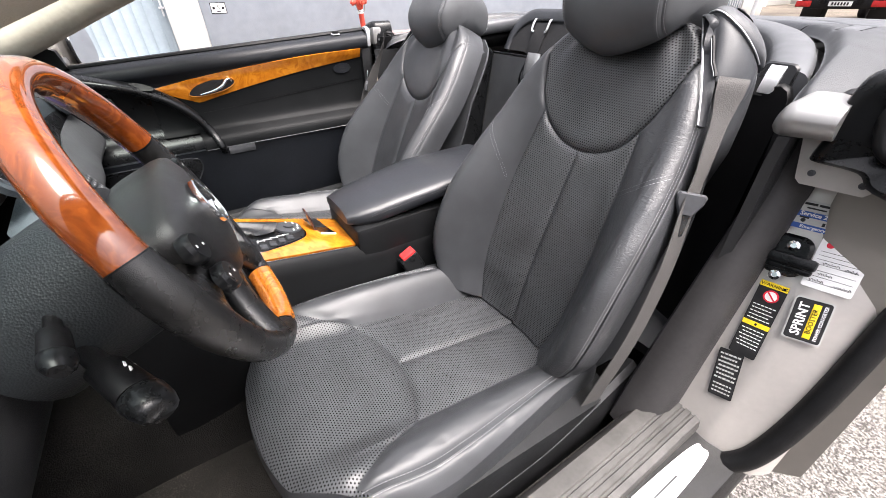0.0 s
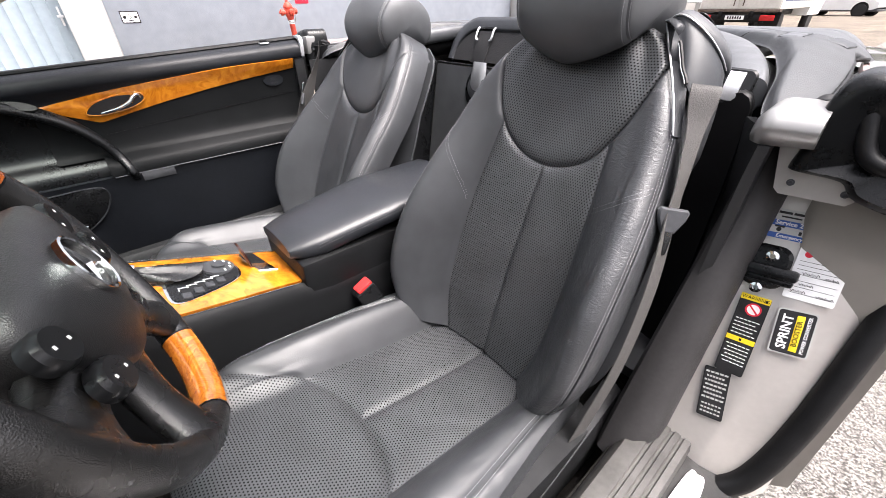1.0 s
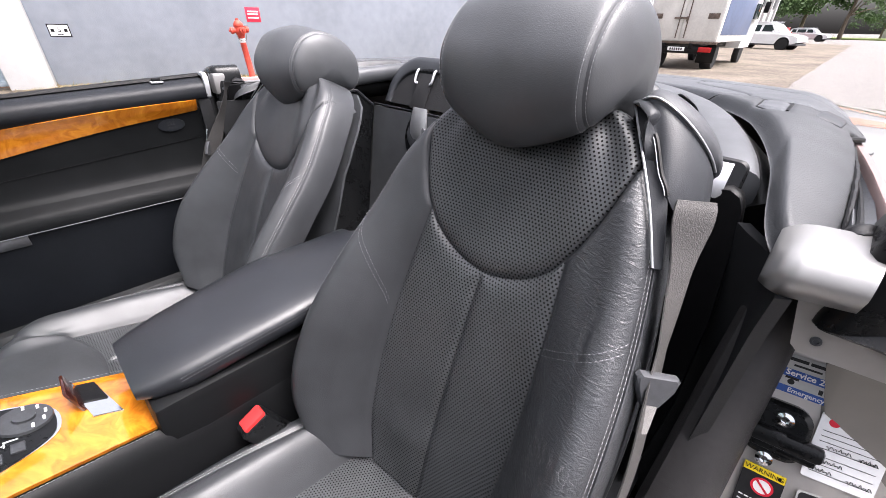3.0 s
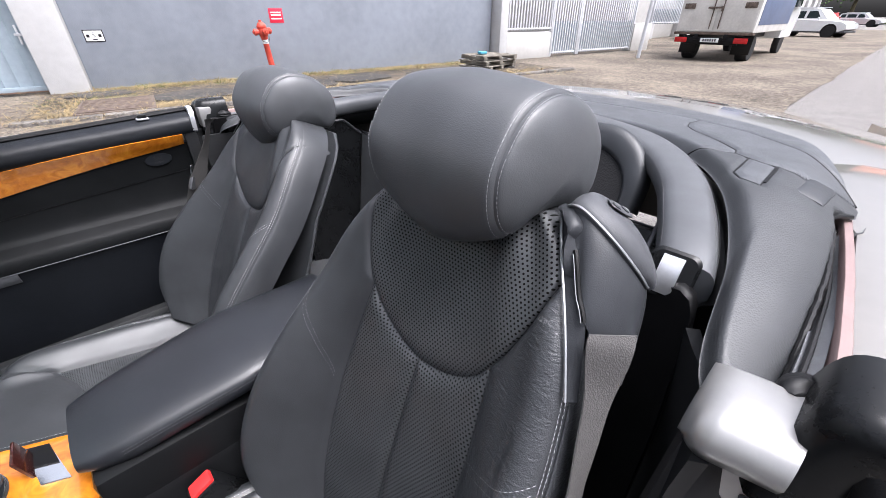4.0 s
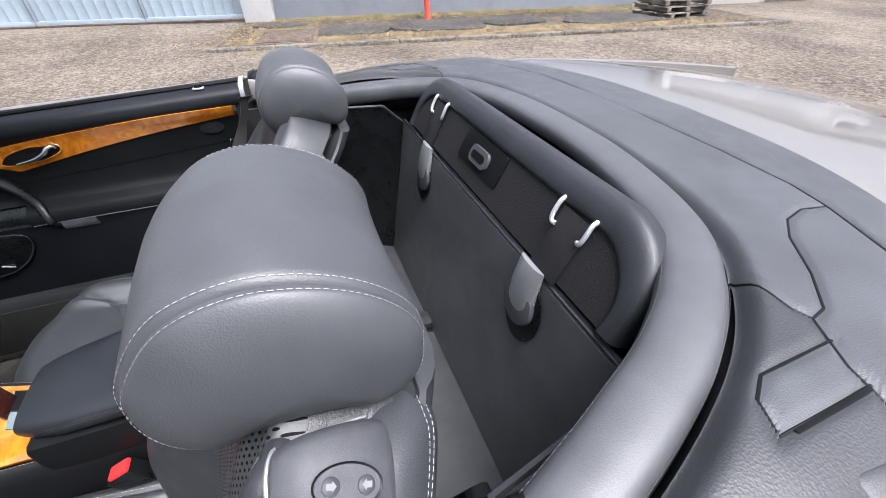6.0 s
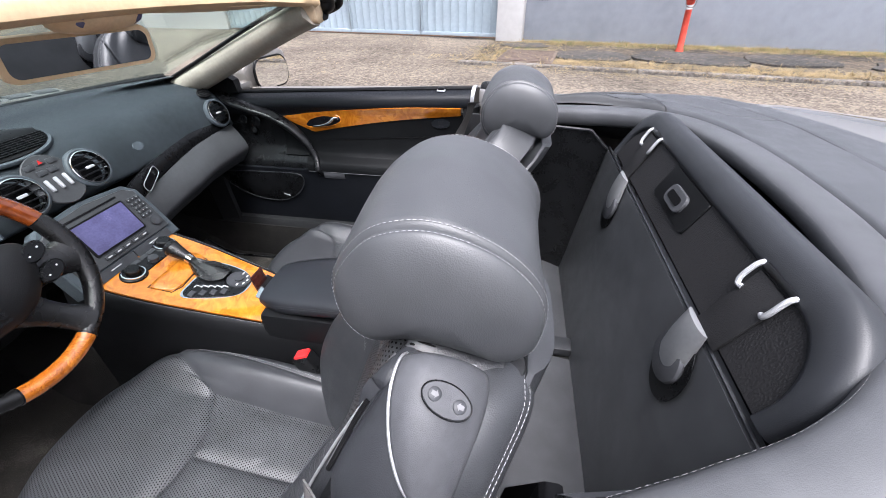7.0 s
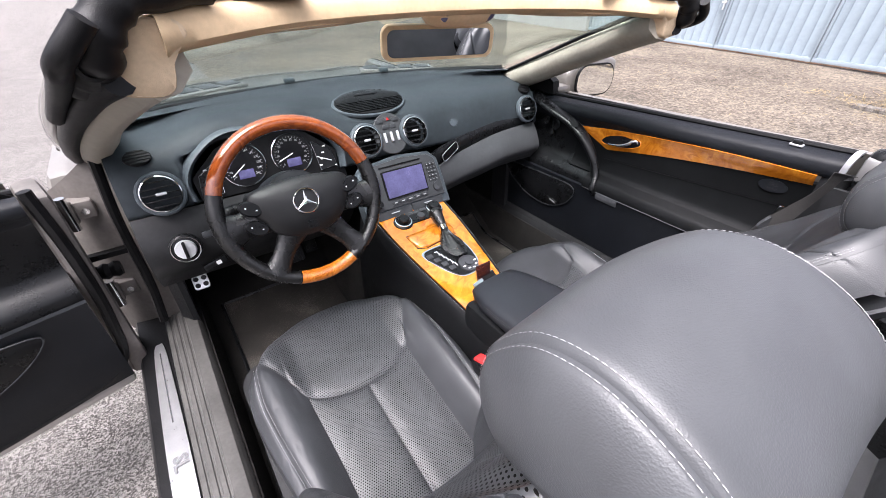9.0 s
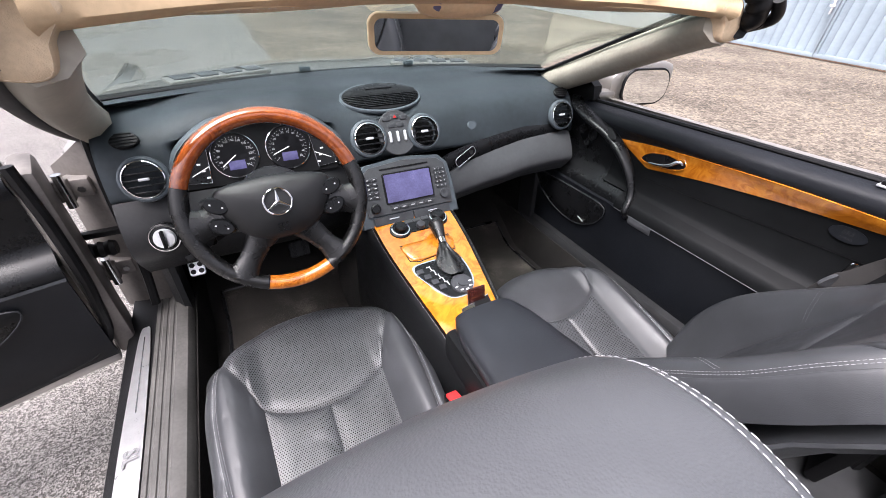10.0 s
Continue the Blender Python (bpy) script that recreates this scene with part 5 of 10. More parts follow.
HEX = [(0.543, -0.79), (0.541, -0.88), (0.582, -0.86), (0.584, -0.752), (0.558, -0.765)]
CENTRE = [(-0.1, -0.3), (0.366, -0.3)] + LINES[0] + [(0.33, -1.148), (0.2, -1.16), (0, -1.166), (-0.1, -1.166)]
FLAP = LINES[0][4:] + LINES[4][4:] + LINES[1][::-1]
for i in range(NX):
    for j in range(NV):
        c4 = [gr[i, j], gr[i + 1, j], gr[i + 1, j + 1], gr[i, j + 1]]
        x, y = sum(c[1] for c in c4) / 4, sum(c[2] for c in c4) / 4
        a = abs(x)
        e = "_b" if x > 0 else ""
        if in_poly(a, y, HEX):
            key = "hatch" + e
        elif in_poly(a, y, FLAP):
            key = "rear_flap" + e
        elif in_poly(a, y, CENTRE):
            key = "centre_panel"
        elif y < lerp_t([(p, q) for p, q in LINES[4]], a) or (a < 0.40 and y < -0.98):
            key = "edge_strip"
        else:
            key = "quarter_cover" + e
        bm_, made = bins[key]
        vs = []
        for (ii, jj), c in zip(((i, j), (i + 1, j), (i + 1, j + 1), (i, j + 1)), c4):
            if (ii, jj) not in made:
                made[ii, jj] = bm_.verts.new(c[0])
            vs.append(made[ii, jj])
        bm_.faces.new(vs[::-1])
for key, (bm_, _) in bins.items():
    part(key.replace("_b", ""), bm_, M["trim_leather_light"] if "quarter" in key else M["deck_vinyl"], deck, "grained moulded quarter cover" if "quarter" in key else "", 70, recalc=False)
for s in (-1, 1):
    for line in LINES:
        pts = [(x, y) for x, y in line if not (x == 0.0 and s > 0)]
        dense = []
        for (x0, y0), (x1, y1) in zip(pts, pts[1:]):
            dense += [(x0 + (x1 - x0) * k / 8, y0 + (y1 - y0) * k / 8) for k in range(8)]
        dense.append(pts[-1])
        b = mm()
        tube(b, [(s * x, y, deck_surface(x, y) - 0.0006) for x, y in dense], 0.0019, 6)
        part("panel_gap", b, M["black"], deck)
    b = mm()
    tube(b, [(s * (0.5865 - 0.0003 * k), -0.766 - 0.0092 * k, deck_surface(0.5865, -0.766 - 0.0092 * k) - 0.0012) for k in range(11)], 0.0030, 6)
    part("hatch_slot", b, M["black"], deck)
    b = mm()
    rb(b, (0, 0, -0.008), (0.040, 0.082, 0.02), 0.008, Matrix.Translation((s * 0.640, -0.812, deck_base(0.640, -0.812) + 0.0008)) @ Matrix.Rotation(s * radians(19), 4, "Y") @ Matrix.Rotation(s * radians(4), 4, "Z"))
    part("end_cap", b, M["trim_leather"], deck)
    # window channel: crumpled rubber lip, grey trough, rubber bead
    rnd_c = random.Random(7)
    ys = [-0.42 - 0.40 * k / 60 for k in range(61)]
    b = mm()
    tube(b, [(s * (channel_edge(y) + 0.001 + rnd_c.uniform(-0.0006, 0.0006)), y, deck_base(0.68, y) - 0.003 + rnd_c.uniform(-0.001, 0.001)) for y in ys], 0.0032, 7)
    part("rubber_lip", b, M["rubber"], deck, "crumpled rubber lip")
    b = mm()
    loft(b, [[(s * (channel_edge(y) + 0.002), y, 0.94), (s * (channel_edge(y) + 0.002), y, 0.984), (s * (channel_edge(y) + 0.008), y, 0.981), (s * (channel_edge(y) + 0.0155 + 0.006 * (0.84 + y)), y, 0.990), (s * (channel_edge(y) + 0.0165 + 0.006 * (0.84 + y)), y, 0.94)] for y in [-0.42 - 0.44 * k / 12 for k in range(13)]])
    part("window_channel", b, M["channel_grey"], deck, "grey window channel trough")
    b = mm()
    tube(b, [(s * (channel_edge(y) + 0.0075), y, 0.9855 + 0.0003 * math.sin(y * 31)) for y in ys], 0.0026, 7)
    part("channel_bead", b, M["rubber"], deck)
    b = mm()
    rings = []
    for k in range(13):
        f = k / 12
        r = 0.013 * math.sin(math.pi * (0.08 + 0.84 * f)) ** 0.6
        c = Vector((s * (0.692 + 0.008 * f), -0.418 - 0.038 * f, 0.992 - 0.004 * f))
        rings.append([c + Vector((r * math.cos(2 * math.pi * j / 16) * (1 + 0.12 * math.sin(3 * j)), 0, 0.8 * r * math.sin(2 * math.pi * j / 16) * (1 + 0.15 * math.cos(5 * j + k)))) for j in range(16)])
    loft(b, rings)
    part("channel_end", b, M["rubber"], deck, "crumpled rubber channel end")
b = mm()
rb(b, (0, -1.06, 0.99), (0.96, 0.26, 0.03), 0.01)
part("under_tray", b, M["black"], deck)

# padded roll round the back of the cockpit
hoop = thing("padded_rail", (0, -0.89, 1.0), "charcoal leather padded rail with grey stitching round the cockpit", "trim rail")
path = RAIL
b = mm()
rings = []
for i, p in enumerate(path):
    f = abs(i / 120 - 0.5) * 2
    w = rail_w(i)
    dz = 0.020 + 0.008 * f
    ring = []
    for j in range(20):
        a = 2 * math.pi * j / 20
        c, sn = math.cos(a), math.sin(a)
        ring.append(p + RAIL_SIDE[i] * w * math.copysign(abs(c) ** 0.6, c) + Vector((0, 0, dz * math.copysign(abs(sn) ** 0.75, sn) - dz + 0.012)))
    rings.append(ring)
loft(b, rings)
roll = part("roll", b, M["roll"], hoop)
b = mm()
tube(b, [p + RAIL_SIDE[i] * 0.052 * (1 if RAIL_SIDE[i].y < 0 else -1) + Vector((0, 0, -0.055)) for i, p in enumerate(path)], 0.034, 10)
part("gap_lining", b, M["rubber"], hoop, "black lining under the gap beside the rail")
for sg in (-1, 1):
    b = mm()
    ends = []
    for i, p in enumerate(path):
        ends.append((p, p + RAIL_SIDE[i] * rail_w(i) * 0.93 * sg + Vector((0, 0, 0.0035))))
    if sg > 0:
        stitches(b, [e[1] for e in ends], lambda k: (0, -0.5, 0.6), 0.005, 0.003)
        part("stitching", b, M["thread_dark"], hoop, "", kind="stuff", recalc=False)
b = mm()
ends = [(p, p - RAIL_SIDE[i] * rail_w(i) * 0.93 + Vector((0, 0, 0.0035))) for i, p in enumerate(path)]
stitches(b, [e[1] for e in ends], lambda k: (0, 0.5, 0.6), 0.005, 0.003)
part("stitching", b, M["thread_dark"], hoop, "", kind="stuff", recalc=False)
for s in (-1, 1):
    b = mm()
    m = frame_at((s * 0.562, -0.538, 0.982), (1, 0, 0), (s * 0.12, 0.9, 0.42))
    prism(b, rrect(0.054, 0.062, 0.012), 0.03, m @ Matrix.Translation((0, 0, -0.032)), 0.004)
    sock = part("belt_guide", b, M["satin_black"], hoop)
    b = mm()
    rings = []
    for k in range(9):
        f = k / 8 - 0.5
        z = 0.0015 + 0.004 * (1 - (2 * f) ** 2)
        rings.append([m @ Vector((-0.0115 - s * 0.002, 0.046 * f, z)), m @ Vector((0.0115 - s * 0.002, 0.046 * f, z)), m @ Vector((0.0115 - s * 0.002, 0.046 * f, -0.002)), m @ Vector((-0.0115 - s * 0.002, 0.046 * f, -0.002))])
    loft(b, rings)
    part("guide_plate", b, M["alu"], sock, "bright metal guide plate")
    # dark wing in front of the rail's end
    b = mm()
    wo = [(0.47, 0.5), (0.61, 0.5), (0.622, 0.7), (0.619, 0.84), (0.612, 0.886), (0.605, 0.94), (0.600, 0.960), (0.593, 0.973), (0.580, 0.979), (0.545, 0.970), (0.516, 0.959), (0.505, 0.955), (0.49, 0.9)]
    rings = []
    for dy, k in ((0.002, 0.985), (-0.002, 0.998), (-0.006, 1.0), (-0.016, 1.0), (-0.02, 0.985)):
        rings.append([Vector((s * (0.55 + (x - 0.55) * k), -0.527 + dy - 0.25 * (0.59 - x) + 0.55 * max(0, 0.965 - max(z, 0.80)), 0.75 + (z - 0.75) * k)) for x, z in wo])
    loft(b, rings)
    part("wing_panel", b, M["black"], hoop, "black plastic wing panel", 40)
    b = mm()
    plan = spline([(0.598, -0.51, 0), (0.612, -0.485, 0), (0.64, -0.44, 0), (0.652, -0.40, 0), (0.655, -0.35, 0)], 16)
    loft(b, [[(s * (q.x + o), q.y, z) for q in plan] + [(s * (q.x + o + 0.012), q.y - 0.008, z) for q in reversed(plan)] for z, o in ((0.3, -0.012), (0.6, -0.006), (0.9, 0.0), (0.945, 0.003))])
    part("side_lining", b, M["grey_trim"], hoop, "dark grey side lining", 50)

# rear bulkhead with its net locker
bulk = thing("rear_bulkhead", (0, -0.78, 0.45), "charcoal leather-covered bulkhead with net lockers behind the seats", "bulkhead")


def bulk_y(z):
    return -0.70 - 0.155 * (z - 0.45)


b = mm()
sheet(b, lambda u, v: (-0.47 + 0.94 * u, bulk_y(0.44 + 0.475 * v) , 0.44 + 0.475 * v), 30, 20, 0.02, front=(0, 1, 0))
part("lower_panel", b, M["bulk_vinyl"], bulk)
b = mm()
rb(b, (0, -0.776, 0.921), (0.95, 0.006, 0.004), 0.0015)
part("ledge", b, M["cheek"], bulk)
for s in (-1, 1):
    b = mm()

    def wing(u, v, s=s):
        x0, y0 = 0.475, bulk_y(0.44 + 0.47 * v)
        x1, y1 = 0.522, -0.555
        z = 0.44 + (0.475 + 0.048 * min(1, u * 5)) * v
        k = u ** 0.9
        return (s * (x0 + (x1 - x0) * k), y0 + (y1 - y0) * k, z)

    sheet(b, wing, 20, 16, 0.015, front=(-s, 0.5, 0))
    part("side_panel", b, M["satin_black"], bulk)
    b = mm()
    tube(b, spline([wing(k / 14, 1.0) for k in range(15)], 30), 0.0045, 6)
    part("side_ledge", b, M["cheek"], bulk)
# locker face
b = mm()


def locker_out(n=48, g=0.0):
    """Outline of the net field; g grows it outwards."""
    hw, h, r = 0.388 + g * 0.85, 0.1 + g * 1.3, 0.085 + g * 0.6
    pts = [(hw, 0.0)]
    for i in range(n // 2 + 1):
        a = math.pi / 2 * i / (n // 2)
        pts.append((hw - r + r * math.cos(a), h - r + r * math.sin(a)))
    for i in range(n // 2 + 1):
        a = math.pi / 2 + math.pi / 2 * i / (n // 2)
        pts.append((-hw + r + r * math.cos(a), h - r + r * math.sin(a)))
    return pts + [(-hw, 0.0)]


LM = frame_at((0, -0.782, 0.932), (-1, 0, 0), (0, 0.894, 0.447))
prism(b, locker_out(), 0.004, LM)
part("locker_face", b, M["net"], bulk, "black ribbed net locker front")
b = mm()
rings = []
for g, z in ((0.0, 0.0), (0.001, 0.008), (0.006, 0.011), (0.024, 0.010), (0.034, 0.006), (0.038, -0.004), (0.038, -0.03)):
    rings.append([LM @ Vector((x, y, z)) for x, y in locker_out(g=g)])
loft(b, rings, False, False)
part("locker_rim", b, M["trim_leather"], bulk, "", 60)
b = mm()
prism(b, rrect(0.17, 0.066, 0.006), 0.006, LM @ Matrix.Translation((-0.022, 0.066, 0.002)), 0.002)
pn = part("locker_latch_panel", b, M["console_black"], bulk)
b = mm()
prism(b, rrect(0.075, 0.036, 0.014), 0.006, LM @ Matrix.Translation((-0.02, 0.062, 0.008)), 0.002)
hd = part("latch_grip", b, M["grey_plastic"], pn)
b = mm()
prism(b, rrect(0.05, 0.016, 0.007), 0.0022, LM @ Matrix.Translation((-0.02, 0.062, 0.0135)))
part("grip_recess", b, M["black"], hd)
# straps, hooks and hinged covers
for s in (-1, 1):
    b = mm()
    rb(b, (s * 0.264, 0.046, 0.007), (0.062, 0.105, 0.005), 0.002, LM)
    part("strap", b, M["belt_dark"], bulk, "black webbing strap")
    b = mm()
    rb(b, (s * 0.264, 0.107, 0.007), (0.066, 0.010, 0.012), 0.003, LM)
    part("hook_bar", b, M["satin_black"], bulk, "black bar behind the strap hook")
    for dx in (-0.036, 0.036):
        b = mm()
        tube(b, spline([LM @ Vector((s * 0.264 + dx * k, y, z)) for k, y, z in ((0.72, 0.068, 0.010), (0.9, 0.068, 0.013), (1, 0.078, 0.015), (1, 0.1, 0.015), (1, 0.108, 0.010))], 14), 0.0036, 8)
        part("hook", b, M["silver"], bulk, "satin metal strap hook")
    b = mm()
    m = frame_at((s * 0.245, bulk_y(0.86) + 0.003, 0.86), (-1, 0, 0), (0, 1, 0.15))
    prism(b, ellipse(0.096, 0.13, 30, -s * 0.008, -0.012), 0.002, m, 0.0008)
    part("cover_recess", b, M["satin_black"], bulk)
    b = mm()
    rings = []
    for i in range(15):
        f = i / 14
        wv = (0.037 - 0.007 * f) * (min(1.0, (f + 0.02) * 5) ** 0.5)
        h = 0.005 + 0.011 * math.sin(math.pi * min(1, 0.12 + f * 0.8)) ** 0.7
        yy = -0.022 + 0.097 * f
        rings.append([m @ Vector((dx * wv, yy, h * (1 - abs(dx) ** 3.5 * 0.7))) for dx in (-1, -0.9, -0.7, -0.4, 0, 0.4, 0.7, 0.9, 1)] + [m @ Vector((dx * wv, yy, 0.0)) for dx in (1, -1)])
    loft(b, rings)
    part("hinge_cover", b, M["trim_line"], bulk, "satin silver hinge cover", 50)
    b = mm()
    lathe(b, [(0.039, 0), (0.041, 0.005), (0.039, 0.010), (0.034, 0.012), (0, 0.012)], 30, m @ Matrix.Translation((0, -0.004, 0.0)))
    part("hinge_boss", b, M["grey_plastic"], bulk)
# shelf behind the seats: two lids and a dark rib between them
shelf = thing("rear_shelf", (0, -0.53, 0.47), "grey leather-covered shelf behind the seats", "shelf")
for x0, x1 in ((-0.62, 0.055), (0.118, 0.62)):
    b = mm()
    sheet(b, lambda u, v: (x0 + (x1 - x0) * u, -0.36 - 0.35 * v, 0.47 + 0.02 * math.sin(v * 3.1)), 20, 10, 0.03, front=(0, 0, 1))
    part("lid", b, M["shelf_leather"], shelf)
b = mm()
rb(b, (0.0875, -0.535, 0.486), (0.05, 0.345, 0.03), 0.007)
part("rib", b, M["leather"], shelf, "dark leather rib")

# ---- doors, screen frame, mirrors, bonnet ----
M["door_leather"] = leather("door_leather", (0.006, 0.0065, 0.007), 0.5, spec=0.1).m
M["door_top"] = vary("door_top_vinyl", (0.0065, 0.0076, 0.0098), 0.42, 8, 0.2, fine=0.0004, fine_scale=1000).m
DOOR_X = [(0.40, 0.700), (0.46, 0.688), (0.55, 0.680), (0.64, 0.672), (0.675, 0.668), (0.70, 0.664), (0.725, 0.672), (0.737, 0.69), (0.75, 0.712), (0.80, 0.722), (0.86, 0.722), (0.92, 0.716), (0.945, 0.706), (0.962, 0.697), (0.98, 0.697), (0.995, 0.704), (1.004, 0.722), (1.008, 0.745)]


def sill_dz(y):
    """Rise of the door's upper line towards the rear."""
    return -0.004 - 0.048 * (y + 0.33)


def door_x(y, z):
    k = max(0.0, min(1.0, (z - 0.78) / 0.18))
    x = lerp_t(DOOR_X, z - k * sill_dz(y))
    return x


def make_door(s):
    g = thing("side_door", (s * 0.8, 0.25, 0.4), "open driver's door, dark grey panel with speaker" if s < 0 else "closed passenger door with burl wood strip and black leather trim", "car door", "doors")

    def D(y, z, o=0.0):
        return Vector((s * (door_x(y, z) - o), y, z))

    def band(name, y0, y1, zl, zh, mat, nu=60, nv=16, lab="", thick=0.012, lift=0.0):
        b = mm()

        def fn(u, v):
            y = y0 + (y1 - y0) * u
            z = zl(y) + (zh(y) - zl(y)) * v
            return D(y, z, lift)

        sheet(b, fn, nu, nv, thick, front=(-s, 0, 0))
        return part(name, b, mat, g, lab, 60)

    top = lambda y: 1.004 + sill_dz(y)
    wood_hi = lambda y: lerp_t([(-0.31, 0.951), (-0.1, 0.944), (0.1, 0.927), (0.26, 0.909), (0.395, 0.889)], y)
    wood_lo = lambda y: lerp_t([(-0.31, 0.921), (-0.1, 0.897), (0.1, 0.866), (0.268, 0.833)], y) if y < 0.268 else 0.833 + (0.887 - 0.833) * (y - 0.268) / 0.127
    # upper roll, leather field, arm ledge, lower panel
    band("upper_roll", -0.345, 0.80, lambda y: wood_hi(min(max(y, -0.31), 0.395)) if y < 0.383 else wood_hi(0.395), lambda y: 1.008 + sill_dz(y), M["door_top"], 70, 20)
    band("leather_field", -0.345, 0.40, lambda y: 0.742, lambda y: min(wood_lo(min(max(y, -0.31), 0.395)), 0.93) + 0.004, M["door_leather"], 50, 14)
    band("front_field", 0.285, 0.80, lambda y: 0.68, lambda y: wood_hi(0.395) + 0.004, M["satin_black"], 24, 14, lift=-0.014)
    band("arm_ledge", -0.345, 0.30, lambda y: 0.69, lambda y: 0.744, M["door_leather"], 50, 12, lift=0.002)
    band("lower_panel", -0.345, 0.80, lambda y: 0.40, lambda y: 0.692, M["door_top"], 50, 16)
    b = mm()
    sheet(b, lambda u, v: D(-0.30 + 0.57 * u, 0.842 - 0.045 * u + 0.0022 * v, 0.0012), 30, 1, 0.002, front=(-s, 0, 0))
    part("leather_crease", b, M["black"], g)
    # wood strip
    b = mm()

    def wd(u, v):
        y = 0.394 - 0.704 * u
        lo, hi = wood_lo(y), wood_hi(y)
        z = lo + (hi - lo) * v
        return D(y, z, 0.003 + 0.003 * math.sin(v * math.pi))

    sheet(b, wd, 80, 8, 0.008, front=(-s, 0, 0))
    wood_p = part("wood_strip", b, M["burl"], g, "orange burl wood strip", 60)
    # release handle in its cup
    hm = frame_at(D(0.218, 0.880, 0.006), (0, -s, s * 0.05), (-s, 0, 0.05))
    b = mm()
    drop = spline([(-0.074, -0.012, 0), (-0.05, 0.008, 0), (0.0, 0.019, 0), (0.045, 0.021, 0), (0.068, 0.012, 0), (0.066, -0.004, 0), (0.03, -0.018, 0), (-0.03, -0.024, 0), (-0.062, -0.021, 0)], 48, True)
    prism(b, [(p.x * s, p.y) for p in drop], 0.003, hm, 0.001)
    cup = part("handle_cup", b, M["gloss_black"], wood_p)
    b = mm()
    tube(b, [hm @ Vector((p.x * s, p.y, 0.003)) for p in drop], 0.0018, 6, True)
    part("cup_rim", b, M["burl"], cup)
    b = mm()
    lev = spline([hm @ Vector((s * x, y, z)) for x, y, z in ((-0.042, -0.019, 0.006), (0.0, -0.013, 0.012), (0.03, -0.002, 0.015), (0.045, 0.011, 0.013), (0.056, 0.013, 0.009), (0.062, 0.006, 0.006))], 26)
    tube(b, lev, [0.0028 + 0.003 * math.sin(math.pi * i / 25) for i in range(26)], 10)
    part("release_lever", b, M["chrome"], cup, "chrome release lever")
    # pull arch
    b = mm()
    arch = spline([D(0.66, 0.962, -0.010), D(0.58, 0.946, 0.004), D(0.50, 0.926, 0.014), D(0.42, 0.897, 0.022), D(0.35, 0.856, 0.030), D(0.297, 0.80, 0.032), D(0.266, 0.745, 0.022), D(0.25, 0.70, 0.006), D(0.246, 0.672, -0.01)], 44)
    rings = []
    for i, p in enumerate(arch):
        f = i / 43
        t = (arch[min(i + 1, 43)] - arch[max(i - 1, 0)]).normalized()
        wd_ = Vector((-s * 0.35, 0, 1.0)).cross(t).normalized()
        hv = t.cross(wd_).normalized()
        hw = 0.017 + 0.008 * math.sin(math.pi * min(1, f * 1.5)) - 0.006 * f
        th = 0.009 + 0.003 * math.sin(math.pi * f)
        rings.append([p + wd_ * hw * math.copysign(abs(math.cos(q)) ** 0.7, math.cos(q)) + hv * th * math.copysign(abs(math.sin(q)) ** 0.8, math.sin(q)) for q in (2 * math.pi * j / 18 for j in range(18))])
    loft(b, rings)
    arch_p = part("pull_handle", b, M["satin_black"], g, "black arched pull handle")
    b = mm()
    prism(b, ellipse(0.07, 0.022, 24), 0.004, frame_at(D(0.41, 0.903, 0.028), (0, -1, -0.45), (-s * 0.8, 0, 0.6)), 0.001)
    part("lock_switch", b, M["black"], arch_p)
    # adjusters ahead of the arch
    for y, z, r in ((0.56, 0.868, 0.017), (0.51, 0.86, 0.02), (0.53, 0.825, 0.012)):
        b = mm()
        lathe(b, [(r, 0), (r, 0.006), (r * 0.7, 0.007), (r * 0.7, 0.004), (0, 0.004)], 20, frame_at(D(y, z, -0.004), (0, 1, 0), (-s, 0, 0.2)))
        part("seat_adjuster", b, M["gloss_black"], g)
    # pocket tab and bright line
    b = mm()
    tube(b, [D(0.295 - 0.62 * k / 20, 0.6915, 0.003) for k in range(21)], 0.0014, 6)
    part("bright_line", b, M["grey_plastic"], g)
    b = mm()
    sheet(b, lambda u, v: D(0.232 - 0.085 * u, 0.69 - 0.026 * v, 0.003 + 0.003 * math.sin(v * 3.1)), 8, 4, 0.003, front=(-s, 0, 0))
    part("pocket_tab", b, M["grey_plastic"], g, "grey pocket release tab")
    # speaker cover
    b = mm()
    pts = spline([(0.335, 0.672, 0), (0.35, 0.60, 0), (0.44, 0.545, 0), (0.56, 0.55, 0), (0.66, 0.60, 0), (0.70, 0.655, 0), (0.62, 0.672, 0), (0.48, 0.676, 0)], 48, True)
    cy, cz2 = 0.5, 0.615
    rings = [[D(cy + (p.x - cy) * k, cz2 + (p.y - cz2) * k, o) for p in pts] for k, o in ((1.0, 0.0), (1.0, 0.007), (0.97, 0.009), (0.5, 0.011), (0.02, 0.012))]
    loft(b, rings)
    spk = part("speaker_cover", b, M["satin_black"], g)
    b = mm()
    tube(b, [D(p.x, p.y, 0.008) for p in pts], 0.002, 6, True)
    part("speaker_rim", b, M["cheek"], spk)
    b = mm()
    rb(b, (0, 0, 0), (0.03, 0.004, 0.002), 0, frame_at(D(0.42, 0.575, 0.012), (0, 1, 0.3), (-s, 0, 0)))
    part("speaker_badge", b, M["silver"], spk)
    # airbag mark
    b = mm()
    bm_ = frame_at(D(-0.235, 0.888, 0.002), (0, -s * 1.0, 0.03 * s), (-s, 0, 0))
    prism(b, ellipse(0.068, 0.034, 28), 0.0012, bm_, 0.0005)
    bd = part("airbag_mark", b, M["door_top"], g)
    b = mm()
